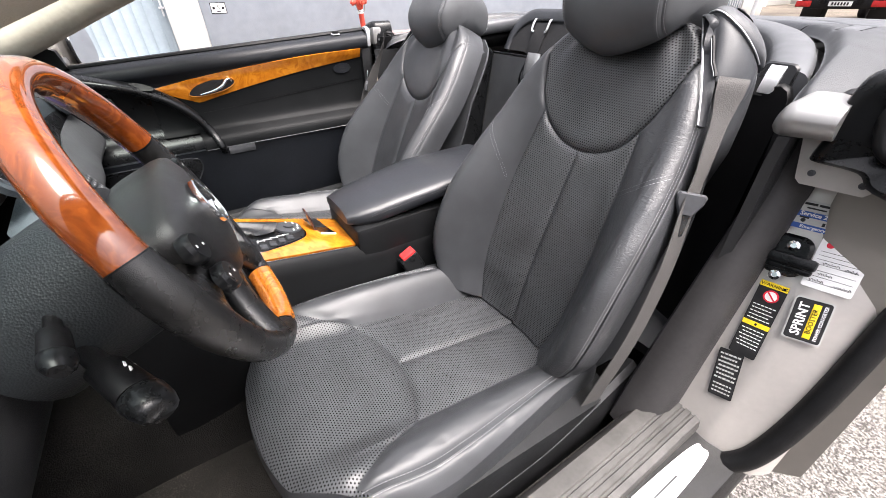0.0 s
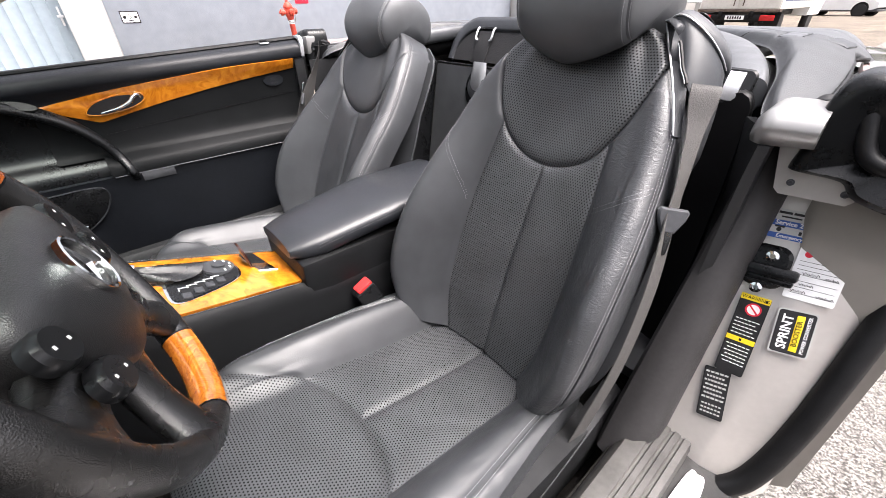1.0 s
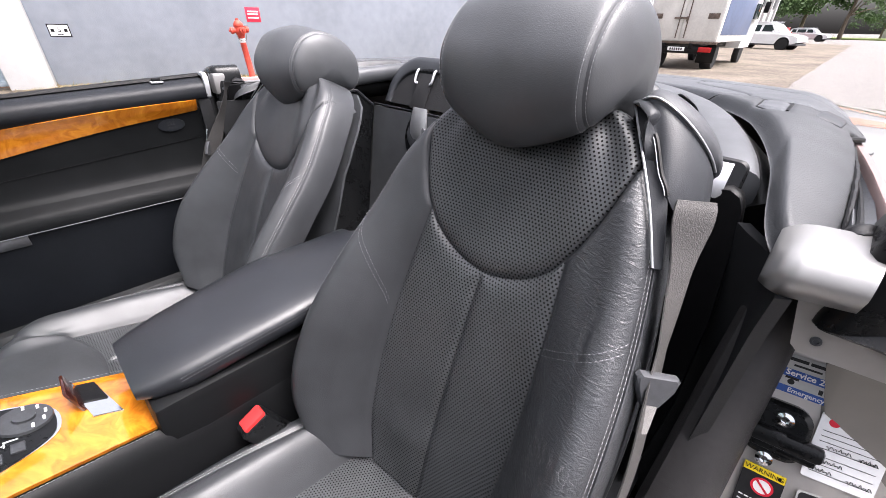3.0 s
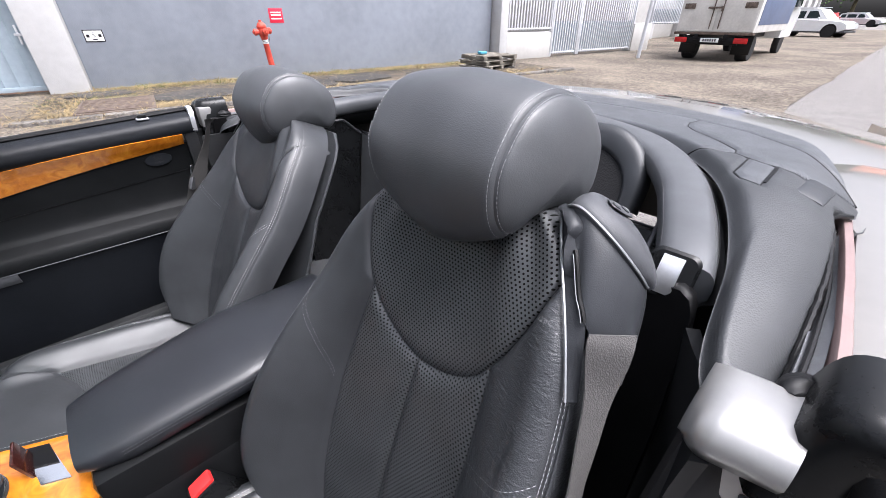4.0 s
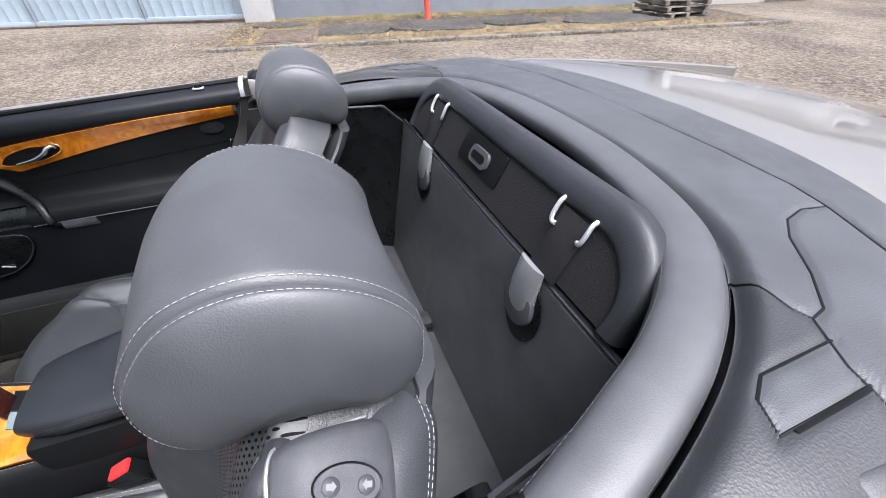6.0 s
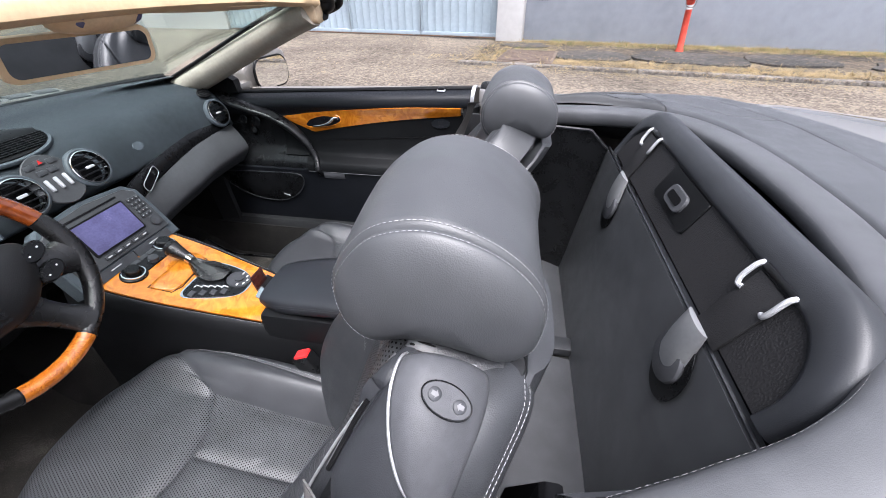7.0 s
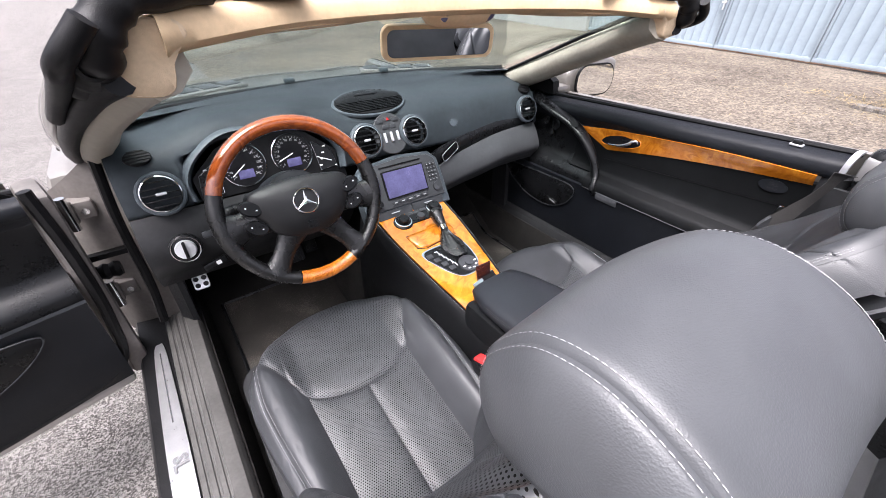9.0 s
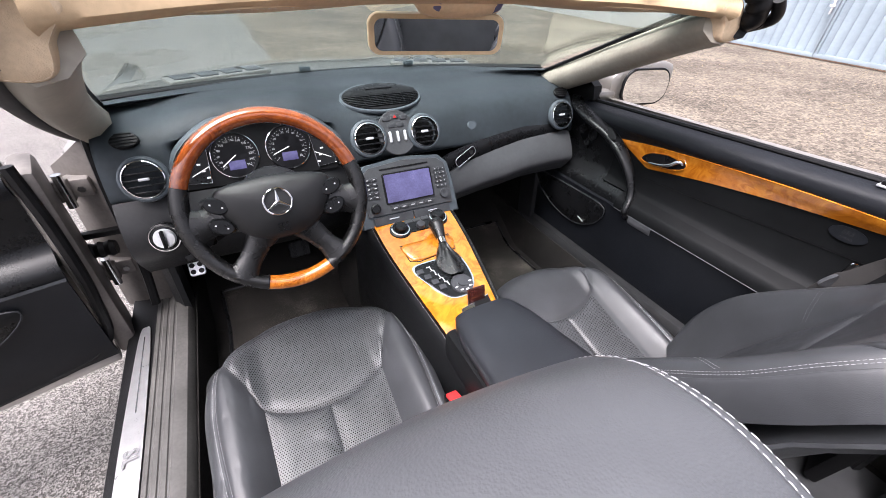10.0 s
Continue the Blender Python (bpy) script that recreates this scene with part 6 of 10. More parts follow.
    words(b, "SRS", 0.014, bm_ @ Matrix.Translation((0, 0.004, 0.0013)), 0.0004)
    words(b, "AIRBAG", 0.007, bm_ @ Matrix.Translation((0, -0.008, 0.0013)), 0.0003)
    part("lettering", b, M["grey_trim"], bd, recalc=False)
    # lock pin
    b = mm()
    rb(b, (s * 0.732, -0.235, 1.009 + sill_dz(-0.235)), (0.02, 0.03, 0.005), 0.002)
    lp = part("pin_plate", b, M["silver"], g)
    b = mm()
    rb(b, (s * 0.732, -0.235, 1.015 + sill_dz(-0.235)), (0.014, 0.022, 0.012), 0.004)
    part("lock_pin", b, M["satin_black"], lp)
    # rear edge trim, silver cap, seal and outer skin
    b = mm()
    loft(b, [[(s * x, y, z) for x, y in ((0.70, -0.348), (0.705, -0.318), (0.73, -0.318), (0.78, -0.36), (0.78, -0.40))] for z in (0.42, 0.6, 0.8, 0.95)])
    part("rear_edge", b, M["grey_trim"], g)
    b = mm()
    cap_l = spline([(s * 0.700, -0.348, 0.955), (s * 0.697, -0.349, 0.985), (s * 0.703, -0.351, 1.006), (s * 0.722, -0.353, 1.016), (s * 0.755, -0.355, 1.016)], 20)
    loft(b, [[q + Vector((-s * 0.003, 0.006, 0.002)), q + Vector((-s * 0.003, -0.006, 0.002)), q + Vector((s * 0.008, -0.006, -0.006)), q + Vector((s * 0.008, 0.006, -0.006))] for q in cap_l])
    part("corner_cap", b, M["silver"], g, "satin silver corner cap")
    b = mm()
    tube(b, spline([(s * 0.75, 0.80, 0.952), (s * 0.757, 0.5, 0.966), (s * 0.757, 0.1, 0.986), (s * 0.752, -0.36, 1.009)], 30), 0.008, 8)
    part("window_seal", b, M["rubber"], g)
    b = mm()

    def skin(u, v):
        y = (0.86 if s > 0 else 0.795) - (1.26 if s > 0 else 1.195) * u
        z = 0.33 + (0.955 - 0.33 + 0.045 * u) * v
        x = 0.885 - 0.1 * max(0, v - 0.72) ** 1.3 * 2.6 - 0.03 * (1 - v) ** 3
        return (s * x, y, z)

    sheet(b, skin, 40, 20, 0.012, front=(s, 0, 0))
    part("outer_skin", b, M["body"], g)
    # shut faces
    b = mm()
    rb(b, (s * 0.79, 0.825, 0.66), (0.15, 0.05, 0.56), 0.015)
    # the driver's face is dimmed through its paint colour
    part("front_shut_face", b, M["paint"] if s > 0 else M["shaded_paint"], g)
    b = mm()
    tube(b, spline([(s * 0.712, 0.815, 0.96), (s * 0.705, 0.825, 0.8), (s * 0.7, 0.82, 0.6), (s * 0.705, 0.78, 0.44), (s * 0.71, 0.6, 0.40), (s * 0.71, 0.2, 0.395), (s * 0.71, -0.2, 0.4)], 40), 0.013, 8)
    part("door_seal", b, M["rubber"], g)
    b = mm()
    rb(b, (s * 0.79, 0.22, 0.385), (0.17, 1.16, 0.04), 0.012)
    part("bottom_face", b, M["paint"], g)
    # door mirror
    mg = thing("door_mirror", (s * 0.9, 0.6, 1.0), "silver-beige door mirror housing with mirror glass", "door mirror", "door mirrors")
    b = mm()
    rings = []
    for k in range(13):
        f = k / 12
        x = 0.815 + 0.25 * f
        hh = 0.074 * (1 - (abs(f - 0.55) / 0.58) ** 3.0) ** 0.5 + 0.006
        dep = 0.085 * (1 - (abs(f - 0.4) / 0.66) ** 3) ** 0.5
        yb = 0.535 + 0.045 * (1 - f)
        zc = 0.99 + 0.02 * f
        ring = []
        for j in range(20):
            q = 2 * math.pi * j / 20
            c, sn = math.cos(q), math.sin(q)
            ring.append((s * x, yb + (dep * c if c > 0 else 0.012 * c), zc + hh * math.copysign(abs(sn) ** 0.8, sn)))
        rings.append(ring)
    loft(b, rings)
    part("housing", b, M["body"], mg, "", 60)
    b = mm()
    mr = frame_at((s * 0.947, 0.533, 1.002), (1, -0.17 * s, 0.0), (-0.17 * s, -0.98, 0.02))
    prism(b, rrect(0.205, 0.125, 0.05, 8), 0.006, mr, 0.002)
    bz = part("bezel", b, M["satin_black"], mg)
    b = mm()
    prism(b, rrect(0.192, 0.112, 0.046, 8), 0.002, mr @ Matrix.Translation((0, 0, 0.006)))
    part("mirror_glass", b, M["mirror"], bz)
    b = mm()
    loft(b, [[(s * x, y, z) for y, z in ((0.80, 0.945), (0.56, 0.965), (0.57, 1.01), (0.66, 1.06))] for x in (0.735, 0.77)])
    part("sail_panel", b, M["black"], mg)
    b = mm()
    rb(b, (s * 0.80, 0.59, 0.975), (0.09, 0.06, 0.035), 0.014)
    part("foot", b, M["body"], mg)
    return g, mg


make_door(1)
drv, drv_m = make_door(-1)
HINGE, SWING = Vector((-0.90, 0.80, 0)), radians(-76)
for ob in (drv, drv_m):
    ob.matrix_basis = Matrix.Translation(HINGE) @ Matrix.Rotation(SWING, 4, "Z") @ Matrix.Translation(-HINGE) @ Matrix.Translation(ob.location)

# front jambs with hinges
for s in (-1, 1):
    g = thing("hinge_pillar", (s * 0.76, 0.82, 0.4), "champagne painted hinge pillar with door hinges and check strap", "hinge pillar", "hinge pillars")
    b = mm()

    def hp(u, v, s=s):
        z = 0.40 + (0.60 - 0.13 * u) * v
        x = 0.688 + 0.165 * u
        y = 0.735 + 0.02 * v + 0.10 * u ** 1.3 + 0.02 * math.sin(u * 6) * 0.5
        return (s * x, y, z)

    sheet(b, hp, 20, 16, 0.02, front=(0, -1, 0))
    part("panel", b, M["shaded_paint"], g)
    b = mm()
    loft(b, [[(s * x, y + dy, z) for x, y in ((0.66, 0.66), (0.675, 0.655), (0.70, 0.69), (0.705, 0.75), (0.66, 0.75))] for z, dy in ((0.42, 0.02), (0.55, 0.03), (0.7, 0.04), (0.85, 0.045), (1.0, 0.05))])
    part("kick_trim", b, M["grey_trim"], g)
    b = mm()
    rb(b, (s * 0.685, 0.9, 0.58), (0.02, 0.33, 0.72), 0.006)
    part("kick_lining", b, M["carpet"], g)
    for z in (0.57, 0.83):
        b = mm()
        rb(b, (s * 0.80, 0.80, z), (0.06, 0.05, 0.05), 0.008)
        rb(b, (s * 0.845, 0.775, z), (0.07, 0.022, 0.06), 0.006)
        hn = part("hinge", b, M["shaded_paint"], g)
        b = mm()
        tube(b, [(s * 0.825, 0.77, z - 0.045), (s * 0.825, 0.77, z + 0.045)], 0.011, 12)
        lathe(b, [(0.009, 0), (0.009, 0.006), (0, 0.006)], 6, frame_at((s * 0.79, 0.772, z), (1, 0, 0), (0, -1, 0)))
        part("hinge_pin", b, M["chrome"], hn)
    b = mm()
    rb(b, (s * 0.83, 0.765, 0.70), (0.16, 0.022, 0.018), 0.004)
    part("check_strap", b, M["black"], g)
    b = mm()
    pts = [(s * (0.78 + 0.012 * k), 0.755, 0.655) for k in range(14)]
    tube(b, pts, [0.024 if k % 2 else 0.019 for k in range(14)], 12)
    part("cable_bellows", b, M["rubber"], g)
    b = mm()
    tube(b, spline([(s * 0.72, 0.73, 0.98), (s * 0.735, 0.735, 0.8), (s * 0.735, 0.72, 0.6), (s * 0.745, 0.70, 0.47)], 24), 0.012, 8)
    part("seal", b, M["rubber"], g)

# windscreen frame
A_PATH = [(0.725, 0.83, 0.965), (0.712, 0.71, 1.015), (0.685, 0.545, 1.085), (0.645, 0.37, 1.158), (0.598, 0.205, 1.222), (0.565, 0.115, 1.252)]
HEAD = [(-0.555, 0.118, 1.284), (-0.50, 0.16, 1.29), (-0.32, 0.228, 1.3), (0, 0.264, 1.304), (0.32, 0.228, 1.3), (0.50, 0.16, 1.29), (0.555, 0.118, 1.284)]
sf = thing("screen_surround", (0, 0.3, 1.0), "windscreen frame with grey-beige pillar trim and beige suede header", "windscreen frame")
for s in (-1, 1):
    pth = spline([(s * x, y, z) for x, y, z in A_PATH], 40)
    b = mm()
    rings = []
    for i, p in enumerate(pth):
        t = (pth[min(i + 1, 39)] - pth[max(i - 1, 0)]).normalized()
        out = Vector((s, 0, 0))
        out = (out - t * out.dot(t)).normalized()
        up = Vector((0, 0.5, 1))
        up = (up - t * up.dot(t) - out * up.dot(out)).normalized()
        w = 0.082 - 0.014 * i / 39
        ring = []
        for a, o in ((-0.72, -0.15), (-0.65, 0.25), (-0.35, 0.5), (0.05, 0.55), (0.3, 0.3), (0.3, -0.4), (0.0, -0.62), (-0.4, -0.5)):
            ring.append(p + out * w * a + up * w * o)
        rings.append(ring)
    loft(b, rings)
    part("pillar_trim", b, M["pillar"], sf, "grey-beige pillar trim", 60)
    b = mm()
    offs = [p + Vector((s * 0.03, -0.02, -0.012)) for p in pth]
    tube(b, offs, 0.017, 10)
    part("pillar_seal", b, M["rubber"], sf, "thick black rubber roof seal")
    b = mm()
    tube(b, [p + Vector((s * 0.046, 0.008, 0.012)) for p in pth], 0.016, 10)
    part("pillar_skin", b, M["body"], sf)
    b = mm()
    tube(b, [p + Vector((-s * 0.044, 0.026, 0.026)) for p in pth], 0.006, 6)
    part("glass_edge", b, M["rubber"], sf)
    # corner of the header in suede, with the bulky seal over it
    b = mm()

    so = spline([(0.572, 1.292, 0), (0.59, 1.262, 0), (0.597, 1.235, 0), (0.596, 1.222, 0), (0.575, 1.217, 0), (0.556, 1.217, 0), (0.545, 1.223, 0), (0.54, 1.236, 0), (0.537, 1.25, 0), (0.528, 1.263, 0), (0.515, 1.282, 0), (0.53, 1.296, 0)], 60, True)
    rings = []
    for dy, k in ((0.03, 0.99), (0.006, 1.0), (0.001, 0.985), (-0.0015, 0.93), (-0.003, 0.5), (-0.003, 0.03)):
        rings.append([Vector((s * (0.558 + (p.x - 0.558) * k), 0.099 + dy, 1.253 + (p.y - 1.253) * k)) for p in so])
    loft(b, rings)
    part("suede_corner", b, M["suede"], sf, "beige suede corner pad", 50)
    b = mm()
    stitches(b, [Vector((s * (0.558 + (p.x - 0.558) * 0.93), 0.0968, 1.253 + (p.y - 1.253) * 0.93)) for p in so[10:50]], lambda k: (0, -1, 0), 0.005, 0.0025)
    part("stitching", b, M["thread_tan"], sf, "", kind="stuff", recalc=False)
    b = mm()
    tube(b, spline([(s * 0.668, 0.34, 1.162), (s * 0.642, 0.235, 1.208), (s * 0.622, 0.14, 1.24), (s * 0.606, 0.09, 1.262), (s * 0.592, 0.078, 1.29), (s * 0.56, 0.09, 1.316), (s * 0.48, 0.13, 1.322)], 40), [0.017 + 0.006 * math.sin(math.pi * i / 39) + 0.002 * math.sin(i * 1.3) for i in range(40)], 14)
    part("corner_seal", b, M["rubber"], sf, "bulky folded rubber corner seal")
    b = mm()
    tube(b, spline([(s * 0.69, 0.33, 1.158), (s * 0.664, 0.22, 1.205), (s * 0.644, 0.12, 1.24), (s * 0.632, 0.06, 1.265), (s * 0.60, 0.05, 1.30)], 30), 0.012, 10)
    part("seal_lip", b, M["rubber"], sf)
    b = mm()
    lathe(b, [(0.014, 0), (0.015, 0.006), (0.011, 0.008), (0.008, 0.002), (0, 0.001)], 18, frame_at((s * 0.612, 0.078, 1.258), (1, 0, 0), (-0.2 * s, -1, 0)))
    part("seal_eyelet", b, M["rubber"], sf)
hp_ = spline(HEAD, 61)
b = mm()
rings = []
for p in hp_[3:-3]:
    rings.append([p + Vector((0, dy, dz)) for dy, dz in ((-0.04, 0.012), (-0.05, 0.0), (-0.052, -0.018), (-0.035, -0.028), (0.02, -0.024), (0.05, -0.008), (0.05, 0.012), (0.0, 0.02))])
loft(b, rings)
part("header_trim", b, M["tan"], sf, "tan header trim", 60)
b = mm()
loft(b, [[p + Vector((0, dy, dz)) for dy, dz in ((-0.015, 0.016), (-0.01, 0.03), (0.03, 0.034), (0.075, 0.01), (0.05, 0.012))] for p in hp_])
part("header_skin", b, M["body"], sf)
b = mm()
tube(b, [p + Vector((0, -0.018, 0.028)) for p in hp_[4:-4]], 0.011, 10)
part("header_seal", b, M["rubber"], sf)
for s in (-1, 1):
    b = mm()
    rb(b, (s * 0.40, 0.165, 1.318), (0.10, 0.03, 0.02), 0.004)
    lk = part("roof_latch", b, M["black"], sf)
    b = mm()
    tube(b, [(s * 0.36, 0.166, 1.331), (s * 0.43, 0.155, 1.331)], 0.008, 8)
    part("latch_hook", b, M["grey_plastic"], lk)
# windscreen
b = mm()


def pane(u, v):
    a = (u - 0.5) * 2
    y0, z0, w0 = 0.985 - 0.15 * a * a, 1.022, 0.70
    y1, z1, w1 = 0.285 - 0.17 * a * a, 1.272 - 0.015 * a * a, 0.565
    bow = 0.03 * math.sin(v * math.pi)
    return (a * (w0 + (w1 - w0) * v), y0 + (y1 - y0) * v + bow * 0.3, z0 + (z1 - z0) * v + bow * 0.6)


sheet(b, pane, 30, 20, 0.004)
wsg = thing("windscreen", (0, 0.6, 1.1), "clear slightly green raked windscreen glass", "windscreen")
ws = part("pane", b, M["glass"], wsg)
ws.visible_shadow = False
b = mm()
sheet(b, lambda u, v: Vector(pane(u, 0.035 * v)) + Vector((0, -0.004, -0.004)), 40, 2, 0.001)
part("frit_band", b, M["rubber"], wsg, "black printed edge band")
b = mm()
tube(b, [pane(k / 40, 0.015) for k in range(41)], 0.012, 8, flat=0.4)
solid("windscreen_seal", b, M["rubber"], "black rubber seal along the windscreen foot", "seal")
for x in (-0.16, 0.2):
    b = mm()
    rb(b, (x, 0.965 - 0.2 * x * x, 1.044), (0.035, 0.02, 0.014), 0.004)
    cp_ = solid("glass_clip", b, M["dash"], "small dark plastic clip at the windscreen foot", "clip", "clips", loc=(x, 0.965, 1.04))
# sun visors folded up
for s in (-1, 1):
    g = thing("sun_visor", (s * 0.3, 0.24, 1.26), "tan leather sun visor folded up, stitched edge", "sun visor", "sun visors")
    b = mm()

    def vis(u, v, s=s):
        x = s * (0.13 + 0.35 * u)
        y0 = 0.262 - 0.42 * (0.13 + 0.35 * u) ** 2 - 0.028
        return (x, y0 + 0.055 * v, 1.291 - 0.004 * v - 0.02 * (0.13 + 0.35 * u) ** 2 * 2 - 0.006 * math.sin(u * 3.14) * v)

    sheet(b, vis, 30, 8, 0.014, front=(0, 0, 1))
    part("panel", b, M["tan"], g, "", 60)
    b = mm()
    stitches(b, [Vector(vis(k / 60, 0.04)) + Vector((0, -0.002, -0.0145)) for k in range(61)], lambda k: (0, -0.3, -1), 0.005, 0.003)
    stitches(b, [Vector(vis(k / 60, 0.9)) + Vector((0, 0.0, -0.0148)) for k in range(61)], lambda k: (0, 0, -1), 0.005, 0.003)
    part("stitching", b, M["white_mark"], g, "", kind="stuff", recalc=False)
    b = mm()
    tube(b, [Vector(vis(k / 30, 0.0)) for k in range(31)], 0.010, 8)
    part("rolled_edge", b, M["tan"], g)
# inside mirror
im = thing("rear_view_mirror", (-0.015, 0.30, 1.22), "rear-view mirror in a tan frame under the header", "mirror")
mr = frame_at((-0.018, 0.298, 1.221), (0.245, -0.066, -0.0), (-0.24, -0.93, -0.12))
b = mm()
rings = []
for k, z in ((0.8, -0.03), (0.97, -0.016), (1.0, -0.004), (0.985, 0.004), (0.93, 0.005)):
    rings.append([mr @ Vector((x * k, y * (k if k > 0.95 else k * 0.95) * (1 if k != 0.93 else 0.86 / 0.93), z)) for x, y in rrect(0.262, 0.07, 0.02, 6)])
loft(b, rings)
part("frame", b, M["tan"], im, "", 50)
b = mm()
prism(b, rrect(0.238, 0.054, 0.015, 6), 0.002, mr @ Matrix.Translation((0, 0, 0.0045)))
part("mirror_glass", b, M["mirror"], im)
b = mm()
tube(b, [mr @ Vector((0, 0.01, -0.02)), (0.0, 0.31, 1.285)], 0.012, 10)
part("stem", b, M["tan"], im)
b = mm()
rings = []
for k in range(9):
    f = k / 8
    x = -0.085 + 0.19 * f
    r = 0.03 * (1 - (2 * f - 1) ** 4) ** 0.5 + 0.004
    rings.append([(x, 0.272 + r * 1.3 * math.cos(q), 1.285 + r * math.sin(q)) for q in (2 * math.pi * j / 16 for j in range(16))])
loft(b, rings)
part("sensor_dome", b, M["tan"], im, "rounded tan sensor housing", 60)
# violet discs put the grey-violet reflections on the tan dome into colour
M["violet"] = vary("violet_reflection", (0.12, 0.12, 0.2), 0.15, 30, 0.2).m
for x in (-0.045, 0.07):
    b = mm()
    lathe(b, [(0.024, -0.012), (0.027, 0.0), (0.024, 0.012)], 20, frame_at((x, 0.258, 1.285), (0, 1, 0), (1, 0, 0)))
    part("dome_reflection", b, M["violet"], im, "dark violet disc standing in for a reflection on the dome")

# bonnet and cowl beyond the glass
b = mm()


def bonnet(u, v):
    a = (u - 0.5) * 2
    y = 1.06 - 0.16 * a * a + 1.25 * v
    z = 0.99 - 0.03 * a * a - 0.05 * v - 0.16 * v ** 3 + 0.015 * math.exp(-((abs(a) - 0.45) / 0.12) ** 2) * (1 - v)
    return (a * (0.80 - 0.06 * v), y, z)


sheet(b, bonnet, 50, 40, 0.01, front=(0, 0, 1))
bn = solid("bonnet", b, M["body"], "silver-beige bonnet beyond the windscreen", "bonnet")
b = mm()
sheet(b, lambda u, v: ((u - 0.5) * 1.5, 0.95 - 0.6 * (u - 0.5) ** 2 + 0.12 * v, 0.995 + 0.012 * (1 - v)), 30, 6, 0.02, front=(0, 0, 1))
solid("cowl", b, M["satin_black"], "black plastic cowl at the windscreen foot", "cowl")
for s in (-1, 1):
    g = thing("bonnet_vent", (s * 0.42, 1.3, 0.98), "ribbed silver air outlet on the bonnet", "vent", "bonnet vents")
    b = mm()
    c = Vector(bonnet(0.5 + s * 0.26, 0.16)) + Vector((0, 0, 0.008))
    rb(b, c, (0.34, 0.10, 0.014), 0.006, Matrix.Translation(c) @ Matrix.Rotation(radians(-s * 20), 4, "Z") @ Matrix.Translation(-c))
    part("frame", b, M["body"], g)
    for k in range(4):
        b = mm()
        rb(b, c + Vector((-0.12 + 0.08 * k, 0, 0.008)), (0.06, 0.07, 0.006), 0.002, Matrix.Translation(c) @ Matrix.Rotation(radians(-s * 20), 4, "Z") @ Matrix.Translation(-c))
        part("grille", b, M["grey_plastic"], g)
    b = mm()
    rb(b, (s * 0.83, 1.66, 0.58), (0.12, 1.3, 0.56), 0.05)
    solid("front_wing", b, M["body"], "silver-beige front wing of the car", "car body", "front wings")
b = mm()
rb(b, (0, 1.02, 0.6), (1.36, 0.04, 0.7), 0.01)
solid("firewall", b, M["carpet"], "dark carpet-covered bulkhead ahead of the footwells", "bulkhead", kind="structure")
b = mm()
rb(b, (0, -0.1, 0.22), (1.6, 4.2, 0.06), 0.02)
solid("underbody", b, M["black"], "black underbody of the car", "underbody", kind="structure")

# road wheels under the body
for s in (-1, 1):
    for y in (1.45, -1.12):
        g = thing("road_wheel", (s * 0.78, y, 0.32), "black tyre on a silver alloy rim, standing on the ground", "wheel", "road wheels")
        m = frame_at((s * 0.78, y, 0.32), (0, 1, 0), (s, 0, 0))
        b = mm()
        lathe(b, [(0.225, -0.11), (0.3, -0.115), (0.318, -0.095), (0.32, 0.0), (0.318, 0.075), (0.3, 0.095), (0.225, 0.09)], 40, m, False)
        part("tyre", b, M["tyre"], g)
        b = mm()
        lathe(b, [(0.226, 0.088), (0.215, 0.092), (0.2, 0.07), (0.19, 0.03), (0.0, 0.03)], 40, m)
        rim = part("rim", b, M["alu"], g)
        for k in range(5):
            b = mm()
            rb(b, (0.11, 0, 0.055), (0.2, 0.05, 0.03), 0.01, m @ Matrix.Rotation(radians(72 * k), 4, "Z"))
            part("rim_spoke", b, M["alu"], rim)

# ---- labels on the driver's jamb ----
M["st_white"] = vary("paper_white", (0.72, 0.72, 0.72), 0.55, 40, 0.05).m
M["st_grey"] = vary("foil_grey", (0.42, 0.42, 0.41), 0.45, 40, 0.08).m
M["st_blue"] = vary("print_blue", (0.035, 0.09, 0.3), 0.5, 40, 0.1).m
M["st_yellow"] = vary("print_yellow", (0.75, 0.55, 0.02), 0.5, 40, 0.1).m
M["st_black"] = vary("print_black", (0.015, 0.015, 0.016), 0.45, 40, 0.2).m
M["st_red"] = vary("print_red", (0.55, 0.02, 0.04), 0.5, 40, 0.1).m


def on_jamb(p_tl, p_tr, p_bl):
    """A matrix for a label from three corners (x, z): x to the right, y up, origin at the middle; and its size."""
    tl, tr, bl = (Vector((x, jamb_y(x, z) + 0.004, z)) for x, z in (p_tl, p_tr, p_bl))
    right, down = tr - tl, bl - tl
    m = frame_at(tl + (right + down) / 2, right, right.cross(-down))
    return m, right.length, down.length


def bars(b, m, x0, x1, y, h, n, gap=0.25, z=0.0009):
    w = (x1 - x0) / n
    for i in range(n):
        rb(b, (x0 + w * (i + 0.5), y, z), (w * (1 - gap), h, 0.0003), 0, m)


def plate(name, m, w, h, mat, label):
    g = thing(name, m.translation, label, "sticker", "jamb stickers")
    b = mm()
    prism(b, rrect(w, h, 0.003, 3), 0.0006, m)
    part("backing", b, mat, g)
    return g


